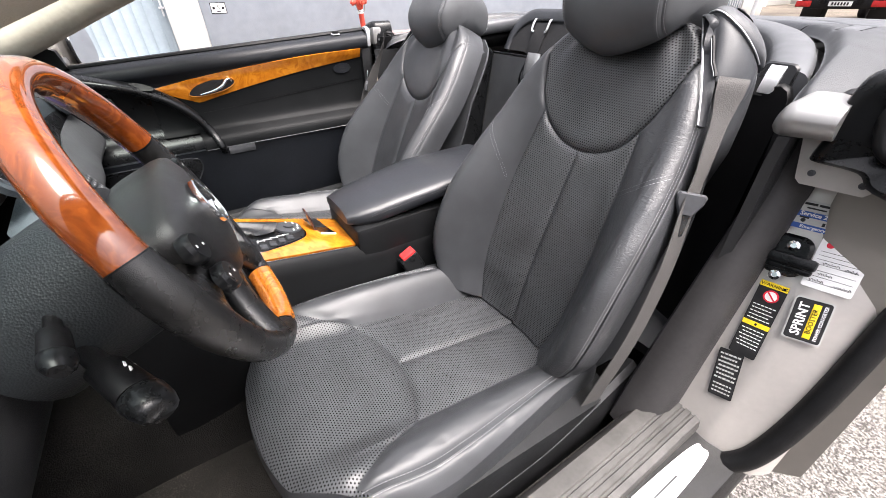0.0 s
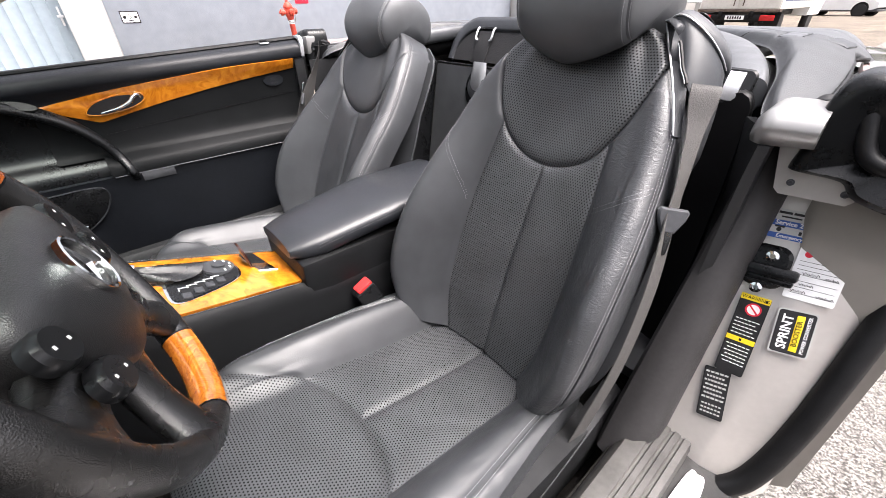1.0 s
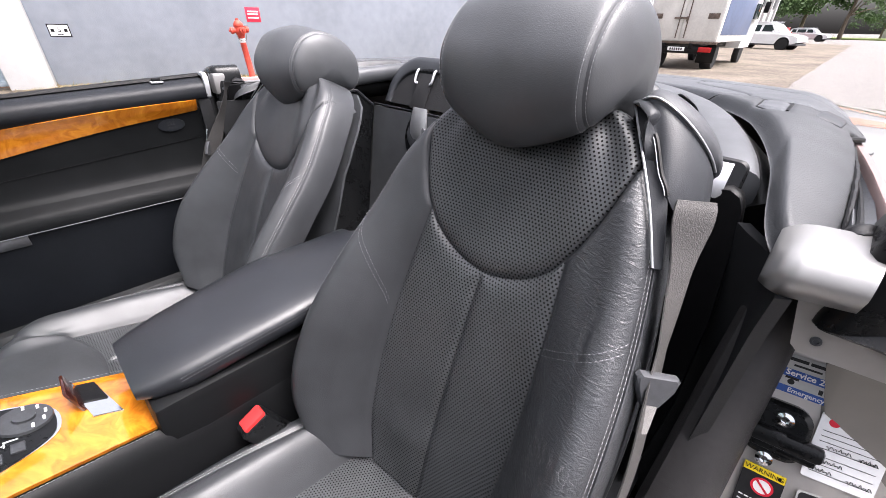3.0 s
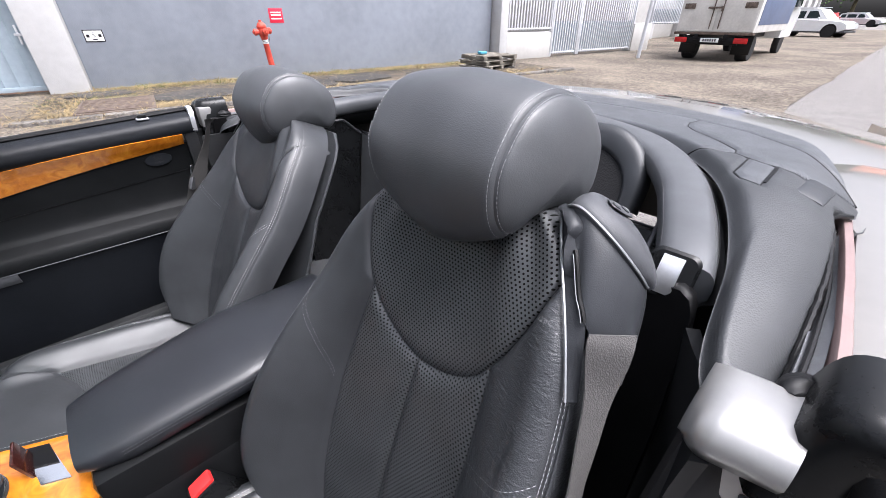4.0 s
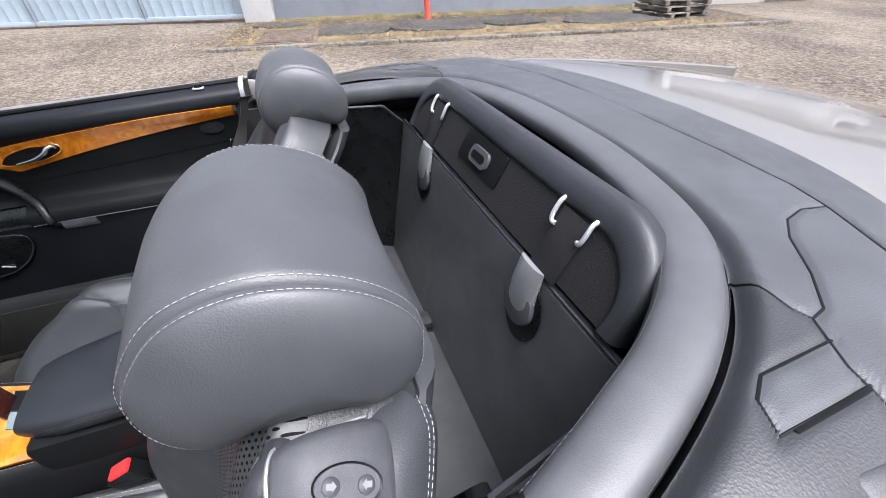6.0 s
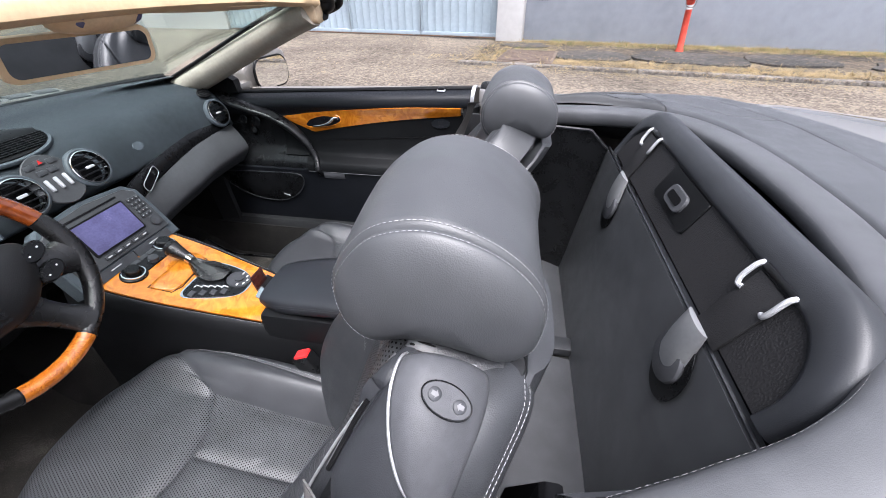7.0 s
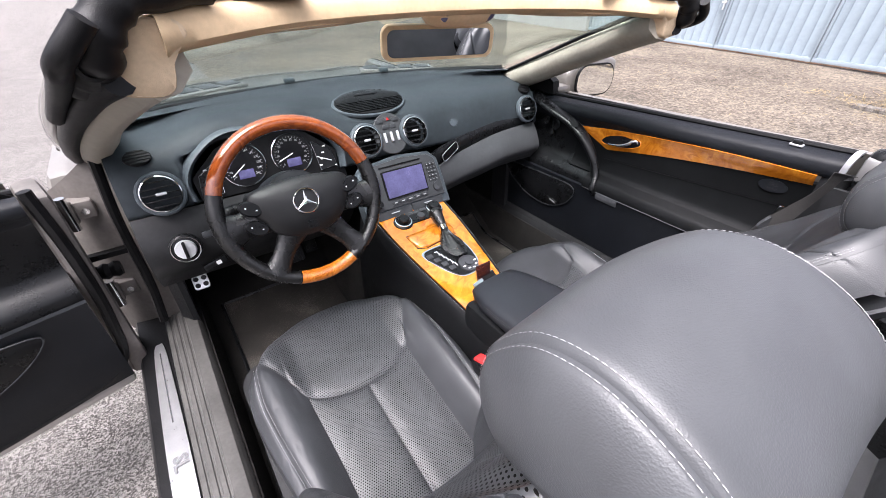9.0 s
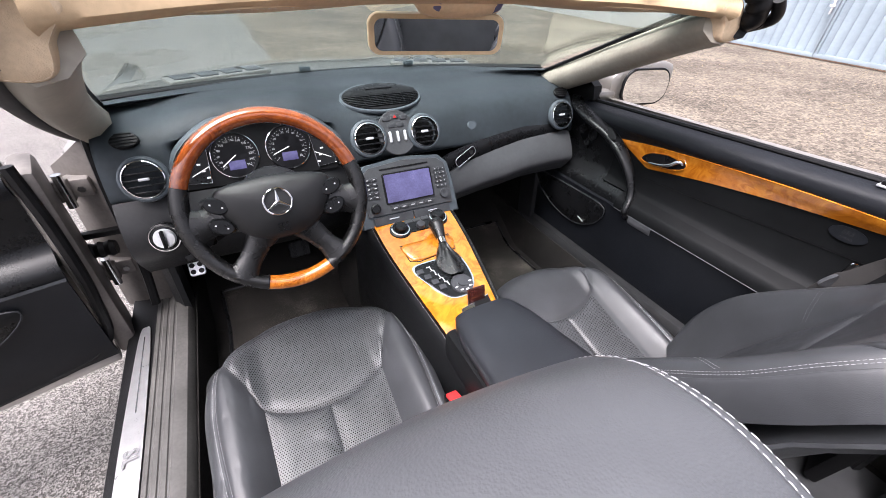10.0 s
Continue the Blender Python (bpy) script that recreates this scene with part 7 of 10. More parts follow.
# service label
m, w, h = on_jamb((-0.693, 0.838), (-0.779, 0.845), (-0.701, 0.798))
g = plate("service_sticker", m, w, h, M["st_grey"], "blue and silver emergency service sticker")
b = mm()
rb(b, (0, h * 0.02, 0.0008), (w * 0.97, h * 0.2, 0.0003), 0, m)
rb(b, (0, -h * 0.41, 0.0008), (w * 0.97, h * 0.18, 0.0003), 0, m)
part("blue_band", b, M["st_blue"], g)
b = mm()
words(b, "Service 24h", h * 0.2, m @ Matrix.Translation((-w * 0.2, h * 0.03, 0.0012)), 0.0002)
words(b, "Emergency / Recovery", h * 0.16, m @ Matrix.Translation((0, -h * 0.41, 0.0012)), 0.0001)
bars(b, m, w * 0.14, w * 0.46, h * 0.03, h * 0.1, 4, 0.2, 0.0012)
part("white_print", b, M["st_white"], g, recalc=False)
b = mm()
bars(b, m, -w * 0.1, w * 0.42, -h * 0.22, h * 0.12, 9, 0.3)
bars(b, m, -w * 0.05, w * 0.40, -h * 0.1, h * 0.09, 7, 0.3)
bars(b, m, -w * 0.45, -w * 0.05, h * 0.38, h * 0.08, 2, 0.1)
bars(b, m, -w * 0.40, -w * 0.1, h * 0.24, h * 0.05, 1, 0.1)
lathe(b, [(h * 0.07, 0.0008), (h * 0.07, 0.0011), (0, 0.0011)], 16, m @ Matrix.Translation((-w * 0.36, -h * 0.2, 0)))
rb(b, (-w * 0.36, -h * 0.1, 0.001), (h * 0.26, h * 0.06, 0.0004), 0, m)
part("black_print", b, M["st_black"], g, kind="stuff")
# paper oil-change slip
m, w, h = on_jamb((-0.747, 0.798), (-0.804, 0.800), (-0.748, 0.727))
g = plate("paper_slip", m, w, h, M["st_white"], "white paper oil-change slip with red heading and handwriting")
b = mm()
words(b, "TOTAL", h * 0.12, m @ Matrix.Translation((w * 0.1, h * 0.38, 0.0008)), 0.0003)
lathe(b, [(h * 0.06, 0.0006), (h * 0.06, 0.0010), (0, 0.0010)], 16, m @ Matrix.Translation((-w * 0.3, h * 0.38, 0)))
part("red_print", b, M["st_red"], g, recalc=False)
b = mm()
for i, yy in enumerate((0.24, 0.16, 0.08, -0.02, -0.14, -0.26, -0.38)):
    bars(b, m, -w * 0.42, w * 0.42, h * yy, h * 0.008, 1, 0.0)
for x0, x1, yy in ((-0.3, 0.05, 0.02), (-0.28, 0.0, -0.2), (0.15, 0.4, 0.0), (0.1, 0.45, -0.36), (-0.4, -0.1, -0.34)):
    pts = [m @ Vector((w * (x0 + (x1 - x0) * k / 16), h * (yy + 0.025 * math.sin(k * 2.3) + 0.01 * math.sin(k * 5.1)), 0.001)) for k in range(17)]
    tube(b, pts, 0.0004, 4)
part("handwriting", b, M["st_black"], g, kind="stuff")
# warning label
m, w, h = on_jamb((-0.709, 0.712), (-0.747, 0.716), (-0.722, 0.59))
g = plate("warning_label", m, w, h, M["st_black"], "black and yellow airbag warning label")
b = mm()
rb(b, (0, h * 0.465, 0.0008), (w * 0.98, h * 0.07, 0.0003), 0, m)
rb(b, (0, -h * 0.06, 0.0008), (w * 0.98, h * 0.06, 0.0003), 0, m)
part("yellow_band", b, M["st_yellow"], g, kind="stuff")
b = mm()
words(b, "WARNING", h * 0.055, m @ Matrix.Translation((0, h * 0.463, 0.0012)))
for yy in (0.463, -0.06):
    rb(b, (w * 0.36 if yy > 0 else 0, h * yy, 0.0012), (w * 0.08, h * 0.03, 0.0003), 0, m)
part("black_print", b, M["black"], g, recalc=False, kind="stuff")
b = mm()
lathe(b, [(w * 0.27, 0.0006), (w * 0.27, 0.001), (w * 0.21, 0.001), (w * 0.21, 0.0006)], 28, m @ Matrix.Translation((w * 0.05, h * 0.33, 0)), False)
rb(b, (w * 0.05, h * 0.33, 0.001), (w * 0.46, w * 0.06, 0.0003), 0, m @ Matrix.Translation((w * 0.05, h * 0.33, 0)) @ Matrix.Rotation(radians(-45), 4, "Z") @ Matrix.Translation((-w * 0.05, -h * 0.33, 0)))
part("red_sign", b, M["st_red"], g)
b = mm()
lathe(b, [(w * 0.21, 0.0006), (w * 0.21, 0.0008), (0, 0.0008)], 28, m @ Matrix.Translation((w * 0.05, h * 0.33, 0)))
for i in range(5):
    bars(b, m, -w * 0.42, w * (0.42 - 0.1 * (i % 2)), h * (0.19 - 0.045 * i), h * 0.012, 6, 0.25)
for i in range(6):
    bars(b, m, -w * (0.42 - 0.08 * (i % 2)), w * 0.42, h * (-0.14 - 0.045 * i), h * 0.012, 6, 0.25)
part("white_print", b, M["st_white"], g)
# maker's plate
m, w, h = on_jamb((-0.721, 0.588), (-0.756, 0.596), (-0.724, 0.508))
g = plate("maker_plate", m, w, h, M["st_black"], "black plate with rows of white print")
b = mm()
for i in range(7):
    bars(b, m, -w * 0.44 + 0.002 * (i % 2), w * (0.44 - 0.12 * (i % 3 == 1)), h * (0.40 - 0.085 * i), h * 0.035, 5 + i % 3, 0.22)
for i in range(3):
    bars(b, m, -w * 0.40, w * 0.40, h * (-0.24 - 0.08 * i), h * 0.03, 6, 0.3)
part("white_print", b, M["st_grey"], g)
# booster badge
m, w, h = on_jamb((-0.757, 0.712), (-0.801, 0.716), (-0.769, 0.649))
g = plate("booster_badge", m, w, h, M["st_grey"], "black and yellow booster badge with silver rim")
b = mm()
prism(b, rrect(w * 0.93, h * 0.95, 0.004, 4), 0.0005, m @ Matrix.Translation((0, 0, 0.0006)))
part("black_field", b, M["st_black"], g)
turn = m @ Matrix.Rotation(radians(90), 4, "Z")
b = mm()
rb(b, (0, -w * 0.1, 0.0013), (h * 0.80, w * 0.2, 0.0004), 0.0001, turn)
part("yellow_band", b, M["st_yellow"], g, kind="stuff")
b = mm()
words(b, "SPRINT", w * 0.36, turn @ Matrix.Translation((0.0, w * 0.2, 0.0014)), 0.0004)
words(b, "POWER CONVERTER", w * 0.13, turn @ Matrix.Translation((0.0, -w * 0.33, 0.0014)), 0.0001)
part("white_print", b, M["st_white"], g, recalc=False)
b = mm()
words(b, "BOOSTER", w * 0.2, turn @ Matrix.Translation((0.0, -w * 0.1, 0.0018)), 0.0001)
part("black_print", b, M["black"], g, recalc=False, kind="stuff")

# ---- seats ----
SEAT_X = 0.36
W_T = [(0, 0.2), (0.08, 0.238), (0.2, 0.25), (0.34, 0.24), (0.46, 0.218), (0.55, 0.192), (0.62, 0.152), (0.655, 0.105), (0.67, 0.06)]
NB_T = [(0, 0.085), (0.1, 0.125), (0.22, 0.128), (0.34, 0.098), (0.45, 0.062), (0.55, 0.04), (0.67, 0.0)]
N0_T = [(0, 0.005), (0.12, 0.018), (0.3, 0.024), (0.45, 0.02), (0.6, 0.012), (0.64, 0.0), (0.67, -0.03)]


def oval_h(a):
    t = min(1.0, abs(a) / 0.155)
    return 0.412 + 0.2 * (0.45 * t ** 2 + 0.55 * t ** 6)


def back_section(p, h):
    """Half section of the backrest: p 0 at the middle, 1 at the rear of the side. Gives a, n."""
    w, nb, n0 = lerp_t(W_T, h), lerp_t(NB_T, h), lerp_t(N0_T, h)
    c = 0.52 * w
    pts = [(-0.4 * c, n0), (0, n0 - 0.002), (0.55 * c, n0), (c, n0 + 0.012), (c + (w - c) * 0.36, n0 + (nb - n0) * 0.62), (c + (w - c) * 0.68, nb), (c + (w - c) * 0.92, nb - 0.012), (w, nb - 0.04), (w * 0.99, nb - 0.085), (w * 0.96, min(-0.06, nb - 0.12))]
    k = len(pts) - 3
    f = min(p, 0.9999) * k
    j = int(f)
    u = f - j
    q = [Vector((*pts[min(len(pts) - 1, j + d)], 0)) for d in range(4)]
    v = 0.5 * (2 * q[1] + (q[2] - q[0]) * u + (2 * q[0] - 5 * q[1] + 4 * q[2] - q[3]) * u * u + (3 * q[1] - q[0] - 3 * q[2] + q[3]) * u ** 3)
    return v.x, v.y


P_SEAM, P_STITCH = 44 / 154, 112 / 154      # centre seam and outer stitched edge, in p


def seat(s):
    """A bucket seat; s is -1 for the driver's side, 1 for the passenger's. a > 0 is towards the door."""
    driver = s < 0
    g = thing("bucket_seat", (s * SEAT_X, -0.05, 0.28), "charcoal leather driver's seat with perforated panels and creased bolster" if driver else "charcoal leather passenger seat with grey stitching", "car seat", "seats")

    rake, base = (0.37, 0.46) if driver else (0.445, 0.445)
    rise = 0.93 if driver else 0.895

    def P(a, h, n):
        return Vector((s * (SEAT_X + a), -0.18 - rake * h + rise * n, base + rise * h + rake * n))

    def groove(a, h):
        d = 1.0
        d = min(d, abs(h - oval_h(a)) if abs(a) < 0.16 else 1)
        if h < oval_h(a):
            d = min(d, abs(a))
        return d

    NP, NH, JO = 154, 170, 118
    H0, H1 = 0.0, 0.668
    bins = {k: (mm(), {}) for k in ("upper_insert", "centre_panel", "bolster_in", "bolster_out", "side_in", "side_out")}
    grid = {}
    for i in range(-NP, NP + 1):
        p = i / NP
        # height of the curved seam in this column
        hs = 0.5
        for _ in range(8):
            hs = 0.5 * hs + 0.5 * oval_h(back_section(abs(p), hs)[0])
        for j in range(NH + 1):
            h = H0 + (hs - H0) * j / JO if j <= JO else hs + (H1 - hs) * (j - JO) / (NH - JO)
            a, n = back_section(abs(p), h)
            a = math.copysign(a, p) if i else 0.0
            dp = abs(abs(p) - P_SEAM) * 0.35
            d = groove(a, h)
            if h < oval_h(a) + 0.002:
                d = min(d, dp)
            d = min(d, abs(abs(p) - P_STITCH) * 0.3)
            sh = 0.0045 * math.exp(-(d / 0.0045) ** 2) + 0.004 * math.exp(-(d / 0.016) ** 2)
            # creases in the worn bolster
            if driver and a > 0.15 and h < 0.45:
                sh += 0.0016 * max(0, noise.noise(Vector((a * 60, h * 22, 1)))) ** 1.5 * 2
            sh += 0.0012 * noise.noise(Vector((a * 14, h * 12, s)))
            grid[i, j] = (P(a, h, n - sh), a, h)
    for i in range(-NP, NP):
        for j in range(NH):
            p = (i + 0.5) / NP
            c4 = [grid[i, j], grid[i + 1, j], grid[i + 1, j + 1], grid[i, j + 1]]
            a = sum(c[1] for c in c4) / 4
            h = sum(c[2] for c in c4) / 4
            ap = abs(p)
            if ap > P_STITCH:
                key = "side_out" if p > 0 else "side_in"
            elif j >= JO and (ap < P_SEAM or abs(a) < 0.155):
                key = "upper_insert"
            elif ap < P_SEAM:
                key = "centre_panel"
            else:
                key = "bolster_out" if p > 0 else "bolster_in"
            bm, made = bins[key]
            layer = bm.loops.layers.uv.verify()
            vs = []
            for (ii, jj), c in zip(((i, j), (i + 1, j), (i + 1, j + 1), (i, j + 1)), c4):
                if (ii, jj) not in made:
                    made[ii, jj] = bm.verts.new(c[0])
                vs.append(made[ii, jj])
            f = bm.faces.new(vs if s > 0 else vs[::-1])
            cs = c4 if s > 0 else c4[::-1]
            for lp, c in zip(f.loops, cs):
                lp[layer].uv = (c[1], c[2])
    perf = M["perf"] if driver else M["leather"]
    for key, mat in (("upper_insert", perf), ("centre_panel", perf), ("bolster_in", M["leather"]), ("bolster_out", M["leather_worn"] if driver else M["leather"]), ("side_in", M["leather"]), ("side_out", M["leather_worn"] if driver else M["leather"])):
        nm = {"bolster_in": "back_bolster", "bolster_out": "back_bolster", "side_in": "back_side", "side_out": "back_side"}.get(key, key)
        part(nm, bins[key][0], mat, g, "perforated leather insert" if mat is M["perf"] else "", 80, recalc=False)
    # rear shell
    b = mm()
    rings = []
    for j in range(24):
        h = 0.66 * j / 23
        w = lerp_t(W_T, h) * 0.97
        nb = min(-0.055, lerp_t(NB_T, h) - 0.115)
        ring = []
        for k in range(17):
            a = -1 + 2 * k / 16
            ring.append(P(a * w, h, nb - 0.05 * (1 - abs(a) ** 4) * (1 - 0.5 * (h / 0.66) ** 4)))
        for k in range(16, -1, -1):
            a = -1 + 2 * k / 16
            ring.append(P(a * w, h, nb + 0.006))
        rings.append(ring)
    loft(b, rings)
    part("back_shell", b, M["leather"], g)
    # seams in thread
    b = mm()
    for sg in (-1, 1):
        for off in (-0.012, 0.012):
            pts, nr = [], []
            for j in range(120):
                h = 0.03 + 0.60 * j / 119
                pp = P_STITCH + off
                a, n = back_section(pp, h)
                a2, n2 = back_section(pp + 0.02, h)
                q = P(sg * a, h, n + 0.0004)
                t = P(sg * a2, h, n2) - q
                up = P(sg * a, h + 0.01, n) - P(sg * a, h, n)
                nn = t.cross(up)
                if nn.dot(P(sg * 0.1, h, 0.3) - P(0, h, 0)) < 0:
                    nn = -nn
                pts.append(q - nn.normalized() * 0.0006)
                nr.append(nn)
            stitches(b, pts, lambda k, nr=nr: nr[k])
        # short double seam across each bolster
        for dh in (0.0, 0.008):
            pts = []
            for j in range(30):
                f = j / 29
                pp = P_SEAM + 0.02 + (P_STITCH - P_SEAM - 0.05) * f
                h = 0.30 + dh + 0.13 * f ** 0.8 if sg < 0 else 0.36 + dh + 0.06 * f
                a, n = back_section(pp, h)
                pts.append(P(sg * a, h, n + 0.0004))
            stitches(b, pts, lambda k: P(sg * 0.3, 0, 1) - P(0, 0, 0))
    part("stitching", b, M["thread"], g, "grey thread seams", kind="stuff", recalc=False)

    # cushion
    def front_y(aa):
        """Front edge of the cushion, curving back towards the sides."""
        return (0.388 if driver else 0.322) - 0.088 * (min(aa, 0.262) / 0.215) ** 2.5

    def cush(a, y):
        """Height of the cushion at a (out from the middle) and y."""
        f = max(0.0, (y + 0.2) / 0.56)
        c = (0.455 if driver else 0.418) + 0.105 * f ** 1.15
        aa = abs(a)
        roll = max(0, (y - front_y(aa) + 0.07) / 0.07)
        c -= 0.026 * roll ** 2.4
        bol = max(0, min(1, (aa - 0.118) / 0.075))
        bol = bol * bol * (3 - 2 * bol)
        lift = ((0.05 if a > 0 else 0.066 if driver else 0.02) - (0.034 if a > 0 else 0.05 if driver else 0.02) * max(0, f) ** 2.2) * bol
        edge = max(0, (aa - 0.2) / 0.06)
        return c + lift - 0.055 * edge ** 2.2

    def scallop(a):
        return 0.117 + 0.043 * (min(abs(a), 0.16) / 0.14) ** 2.2 + max(0, abs(a) - 0.142) * 1.8

    N1, N2, NA, NY, JS = 32, 54, 62, 130, 78
    bins = {k: (mm(), {}) for k in ("thigh_panel", "seat_panel", "seat_bolster", "seat_bolster_b", "seat_skirt", "seat_skirt_b")}
    grid = {}
    for i in range(-NA, NA + 1):
        k = abs(i)
        a0 = 0.132 * k / N1 if k <= N1 else 0.132 + 0.104 * (k - N1) / (N2 - N1) if k <= N2 else 0.236 + 0.026 * (k - N2) / (NA - N2)
        yf = front_y(a0)
        for j in range(NY + 1):
            y = -0.21 + (yf + 0.21) * j / NY
            for _ in range(4):
                wid = lerp_t([(-0.21, 0.82), (-0.1, 0.855), (0.0, 0.905), (0.1, 0.95), (0.18, 0.965), (0.27, 0.92), (0.385, 0.84)], y)
                seam = 0.132 + 0.03 * max(0, y)
                if k <= N1:
                    a = seam * k / N1
                elif k <= N2:
                    a = seam + (0.236 * wid - seam) * (k - N1) / (N2 - N1)
                else:
                    a = (0.236 + 0.026 * (k - N2) / (NA - N2)) * wid
                ys = min(scallop(a), yf - 0.012)
                y = -0.21 + (ys + 0.21) * j / JS if j <= JS else ys + (yf - ys) * (j - JS) / (NY - JS)
            a = math.copysign(a, i) if i else 0.0
            z = cush(a, y)
            d = abs(y - scallop(a)) * (0.9 if abs(a) < 0.155 else 0.24)
            if y < scallop(a):
                d = min(d, abs(a), abs(abs(a) - 0.132 - 0.03 * max(0, y)))
            d = min(d, abs(abs(a) - 0.236 * wid) if y < 0.34 else 1)
            z -= 0.005 * math.exp(-(d / 0.005) ** 2) + 0.004 * math.exp(-(d / 0.018) ** 2)
            if abs(a) < 0.13 and y < scallop(a):
                # soft wrinkles in the sat-on panels
                wr = noise.noise(Vector((a * 22, y * 9, 4 + s)))
                z -= 0.0012 * max(0, wr) + 0.0012 * math.exp(-((y - 0.0 - 0.05 * math.sin(a * 30)) / 0.012) ** 2) * (0.3 if not driver else 1)
            if driver and a > 0.15:
                z -= 0.0012 * max(0, noise.noise(Vector((a * 90, y * 45, 2)))) ** 1.5 * 2
            grid[i, j] = (Vector((s * (SEAT_X + a), y, z)), a, y)
    for i in range(-NA, NA):
        for j in range(NY):
            c4 = [grid[i, j], grid[i + 1, j], grid[i + 1, j + 1], grid[i, j + 1]]
            side = "" if i >= 0 else "_b"
            k = i if i >= 0 else -i - 1
            if k >= N2:
                key = "seat_skirt" + side
            elif j >= JS:
                key = "thigh_panel"
            elif k < N1:
                key = "seat_panel"
            else:
                key = "seat_bolster" + side
            bm, made = bins[key]
            layer = bm.loops.layers.uv.verify()
            vs = []
            for (ii, jj), c in zip(((i, j), (i + 1, j), (i + 1, j + 1), (i, j + 1)), c4):
                if (ii, jj) not in made:
                    made[ii, jj] = bm.verts.new(c[0])
                vs.append(made[ii, jj])
            f = bm.faces.new(vs if s > 0 else vs[::-1])
            for lp, c in zip(f.loops, c4 if s > 0 else c4[::-1]):
                lp[layer].uv = (c[1], c[2])
    for key, mat in (("thigh_panel", M["perf"] if driver else M["leather"]), ("seat_panel", M["perf"]), ("seat_bolster", M["leather"]), ("seat_bolster_b", M["leather"]), ("seat_skirt", M["leather"]), ("seat_skirt_b", M["leather"])):
        part(key.replace("_b", "") if key.endswith("_b") else key, bins[key][0], mat, g, "perforated leather panel" if mat is M["perf"] else "", 80, recalc=False)
    # front and side walls of the cushion down to the base
    rim = [grid[-NA, j] for j in range(NY + 1)] + [grid[i, NY] for i in range(-NA + 1, NA + 1)] + [grid[NA, j] for j in range(NY - 1, -1, -1)]
    b = mm()
    top = [r[0] for r in rim]
    ctr = Vector((s * SEAT_X, 0.05, 0))
    rings = []
    for dz, k in ((0.0, 1.0), (-0.02, 1.012), (-0.05, 1.012), (-0.08, 0.99)):
        rings.append([Vector((ctr.x + (q.x - ctr.x) * k, ctr.y + (q.y - ctr.y) * k, q.z + dz)) for q in top])
    loft(b, rings, False, False)
    part("cushion_border", b, M["leather"], g, "", 70)
    b = mm()
    for off in (-0.004, 0.004):
        for sg in (-1, 1):
            pts = []
            for j in range(100):
                y = -0.12 + 0.40 * j / 99
                a = sg * (0.236 * lerp_t([(-0.21, 0.82), (-0.1, 0.855), (0.0, 0.905), (0.1, 0.95), (0.18, 0.965), (0.27, 0.92), (0.385, 0.84)], y) + off)
                pts.append(Vector((s * (SEAT_X + a), y, cush(a, y) - 0.0035)))
            stitches(b, pts, lambda k: (0, 0, 1))
    part("stitching", b, M["thread"], g, "grey thread seams", kind="stuff", recalc=False)
    # plastic base with the height switch
    b = mm()
    rings = []
    for z, k in ((0.25, 0.86), (0.28, 0.93), (0.36, 0.97), (0.44, 0.965)):
        z -= 0.0 if driver else 0.04
        rings.append([Vector((ctr.x + x * k, ctr.y - (0.0 if driver else 0.03) + y * k, z + 0.06 * max(0, y) / 0.3 * (z > 0.35))) for x, y in rrect(0.53, 0.60, 0.06, 6)])
    loft(b, rings)
    part("seat_base", b, M["grey_trim"], g)
    b = mm()
    xo = s * (SEAT_X + 0.252)
    rings = []
    for k in range(13):
        f = k / 12
        y = 0.18 - 0.47 * f
        zt = 0.40 + 0.09 * max(0, f - 0.45) ** 1.4 * 2.2
        rings.append([(xo - s * 0.03, y, 0.3), (xo + s * 0.004, y, 0.3), (xo + s * 0.012, y, zt - 0.05), (xo + s * 0.006, y, zt - 0.008), (xo - s * 0.006, y, zt), (xo - s * 0.03, y, zt - 0.01)])
    loft(b, rings)
    part("side_valance", b, M["grey_trim"], g)
    b = mm()
    rb(b, (s * (SEAT_X + 0.17), 0.365 if driver else 0.30, 0.43), (0.075, 0.02, 0.04), 0.006)
    sw = part("thigh_switch", b, M["gloss_black"], g)
    b = mm()
    rb(b, (s * (SEAT_X + 0.17), 0.3765 if driver else 0.3115, 0.43), (0.016, 0.002, 0.012), 0)
    part("symbol", b, M["white_mark"], sw)

    # headrest: a bean-shaped section that grows deeper in front towards the middle
    hx, hy, hz = (0.349, -0.427, 1.114) if driver else (0.393, -0.494, 1.061)
    tilt = 0.155 if driver else 0.115
    mid = [(0.088, 0.01), (0.09, -0.035), (0.076, -0.082), (0.048, -0.11), (0.02, -0.09), (-0.015, -0.062), (-0.045, -0.058), (-0.07, -0.054), (-0.083, -0.022), (-0.074, 0.035), (-0.038, 0.073), (0.012, 0.086), (0.063, 0.064)]
    end = [(0.085, 0.012), (0.09, -0.018), (0.078, -0.046), (0.055, -0.058), (0.025, -0.05), (-0.012, -0.05), (-0.042, -0.054), (-0.068, -0.056), (-0.084, -0.028), (-0.076, 0.024), (-0.04, 0.06), (0.008, 0.07), (0.055, 0.052)]

    def head(u, v):
        """u round the section in y, z; v across, -1..1."""
        f = min(1.0, abs(v)) ** 1.6
        pts = [((1 - f) * a[0] + f * c[0], (1 - f) * a[1] + f * c[1], 0) for a, c in zip(mid, end)]
        k = len(pts)
        q = (u % 1.0) * k
        j = int(q)
        w = q - j
        p0, p1, p2, p3 = (Vector(pts[(j + d) % k]) for d in (-1, 0, 1, 2))
        r = 0.5 * (2 * p1 + (p2 - p0) * w + (2 * p0 - 5 * p1 + 4 * p2 - p3) * w * w + (3 * p1 - p0 - 3 * p2 + p3) * w ** 3)
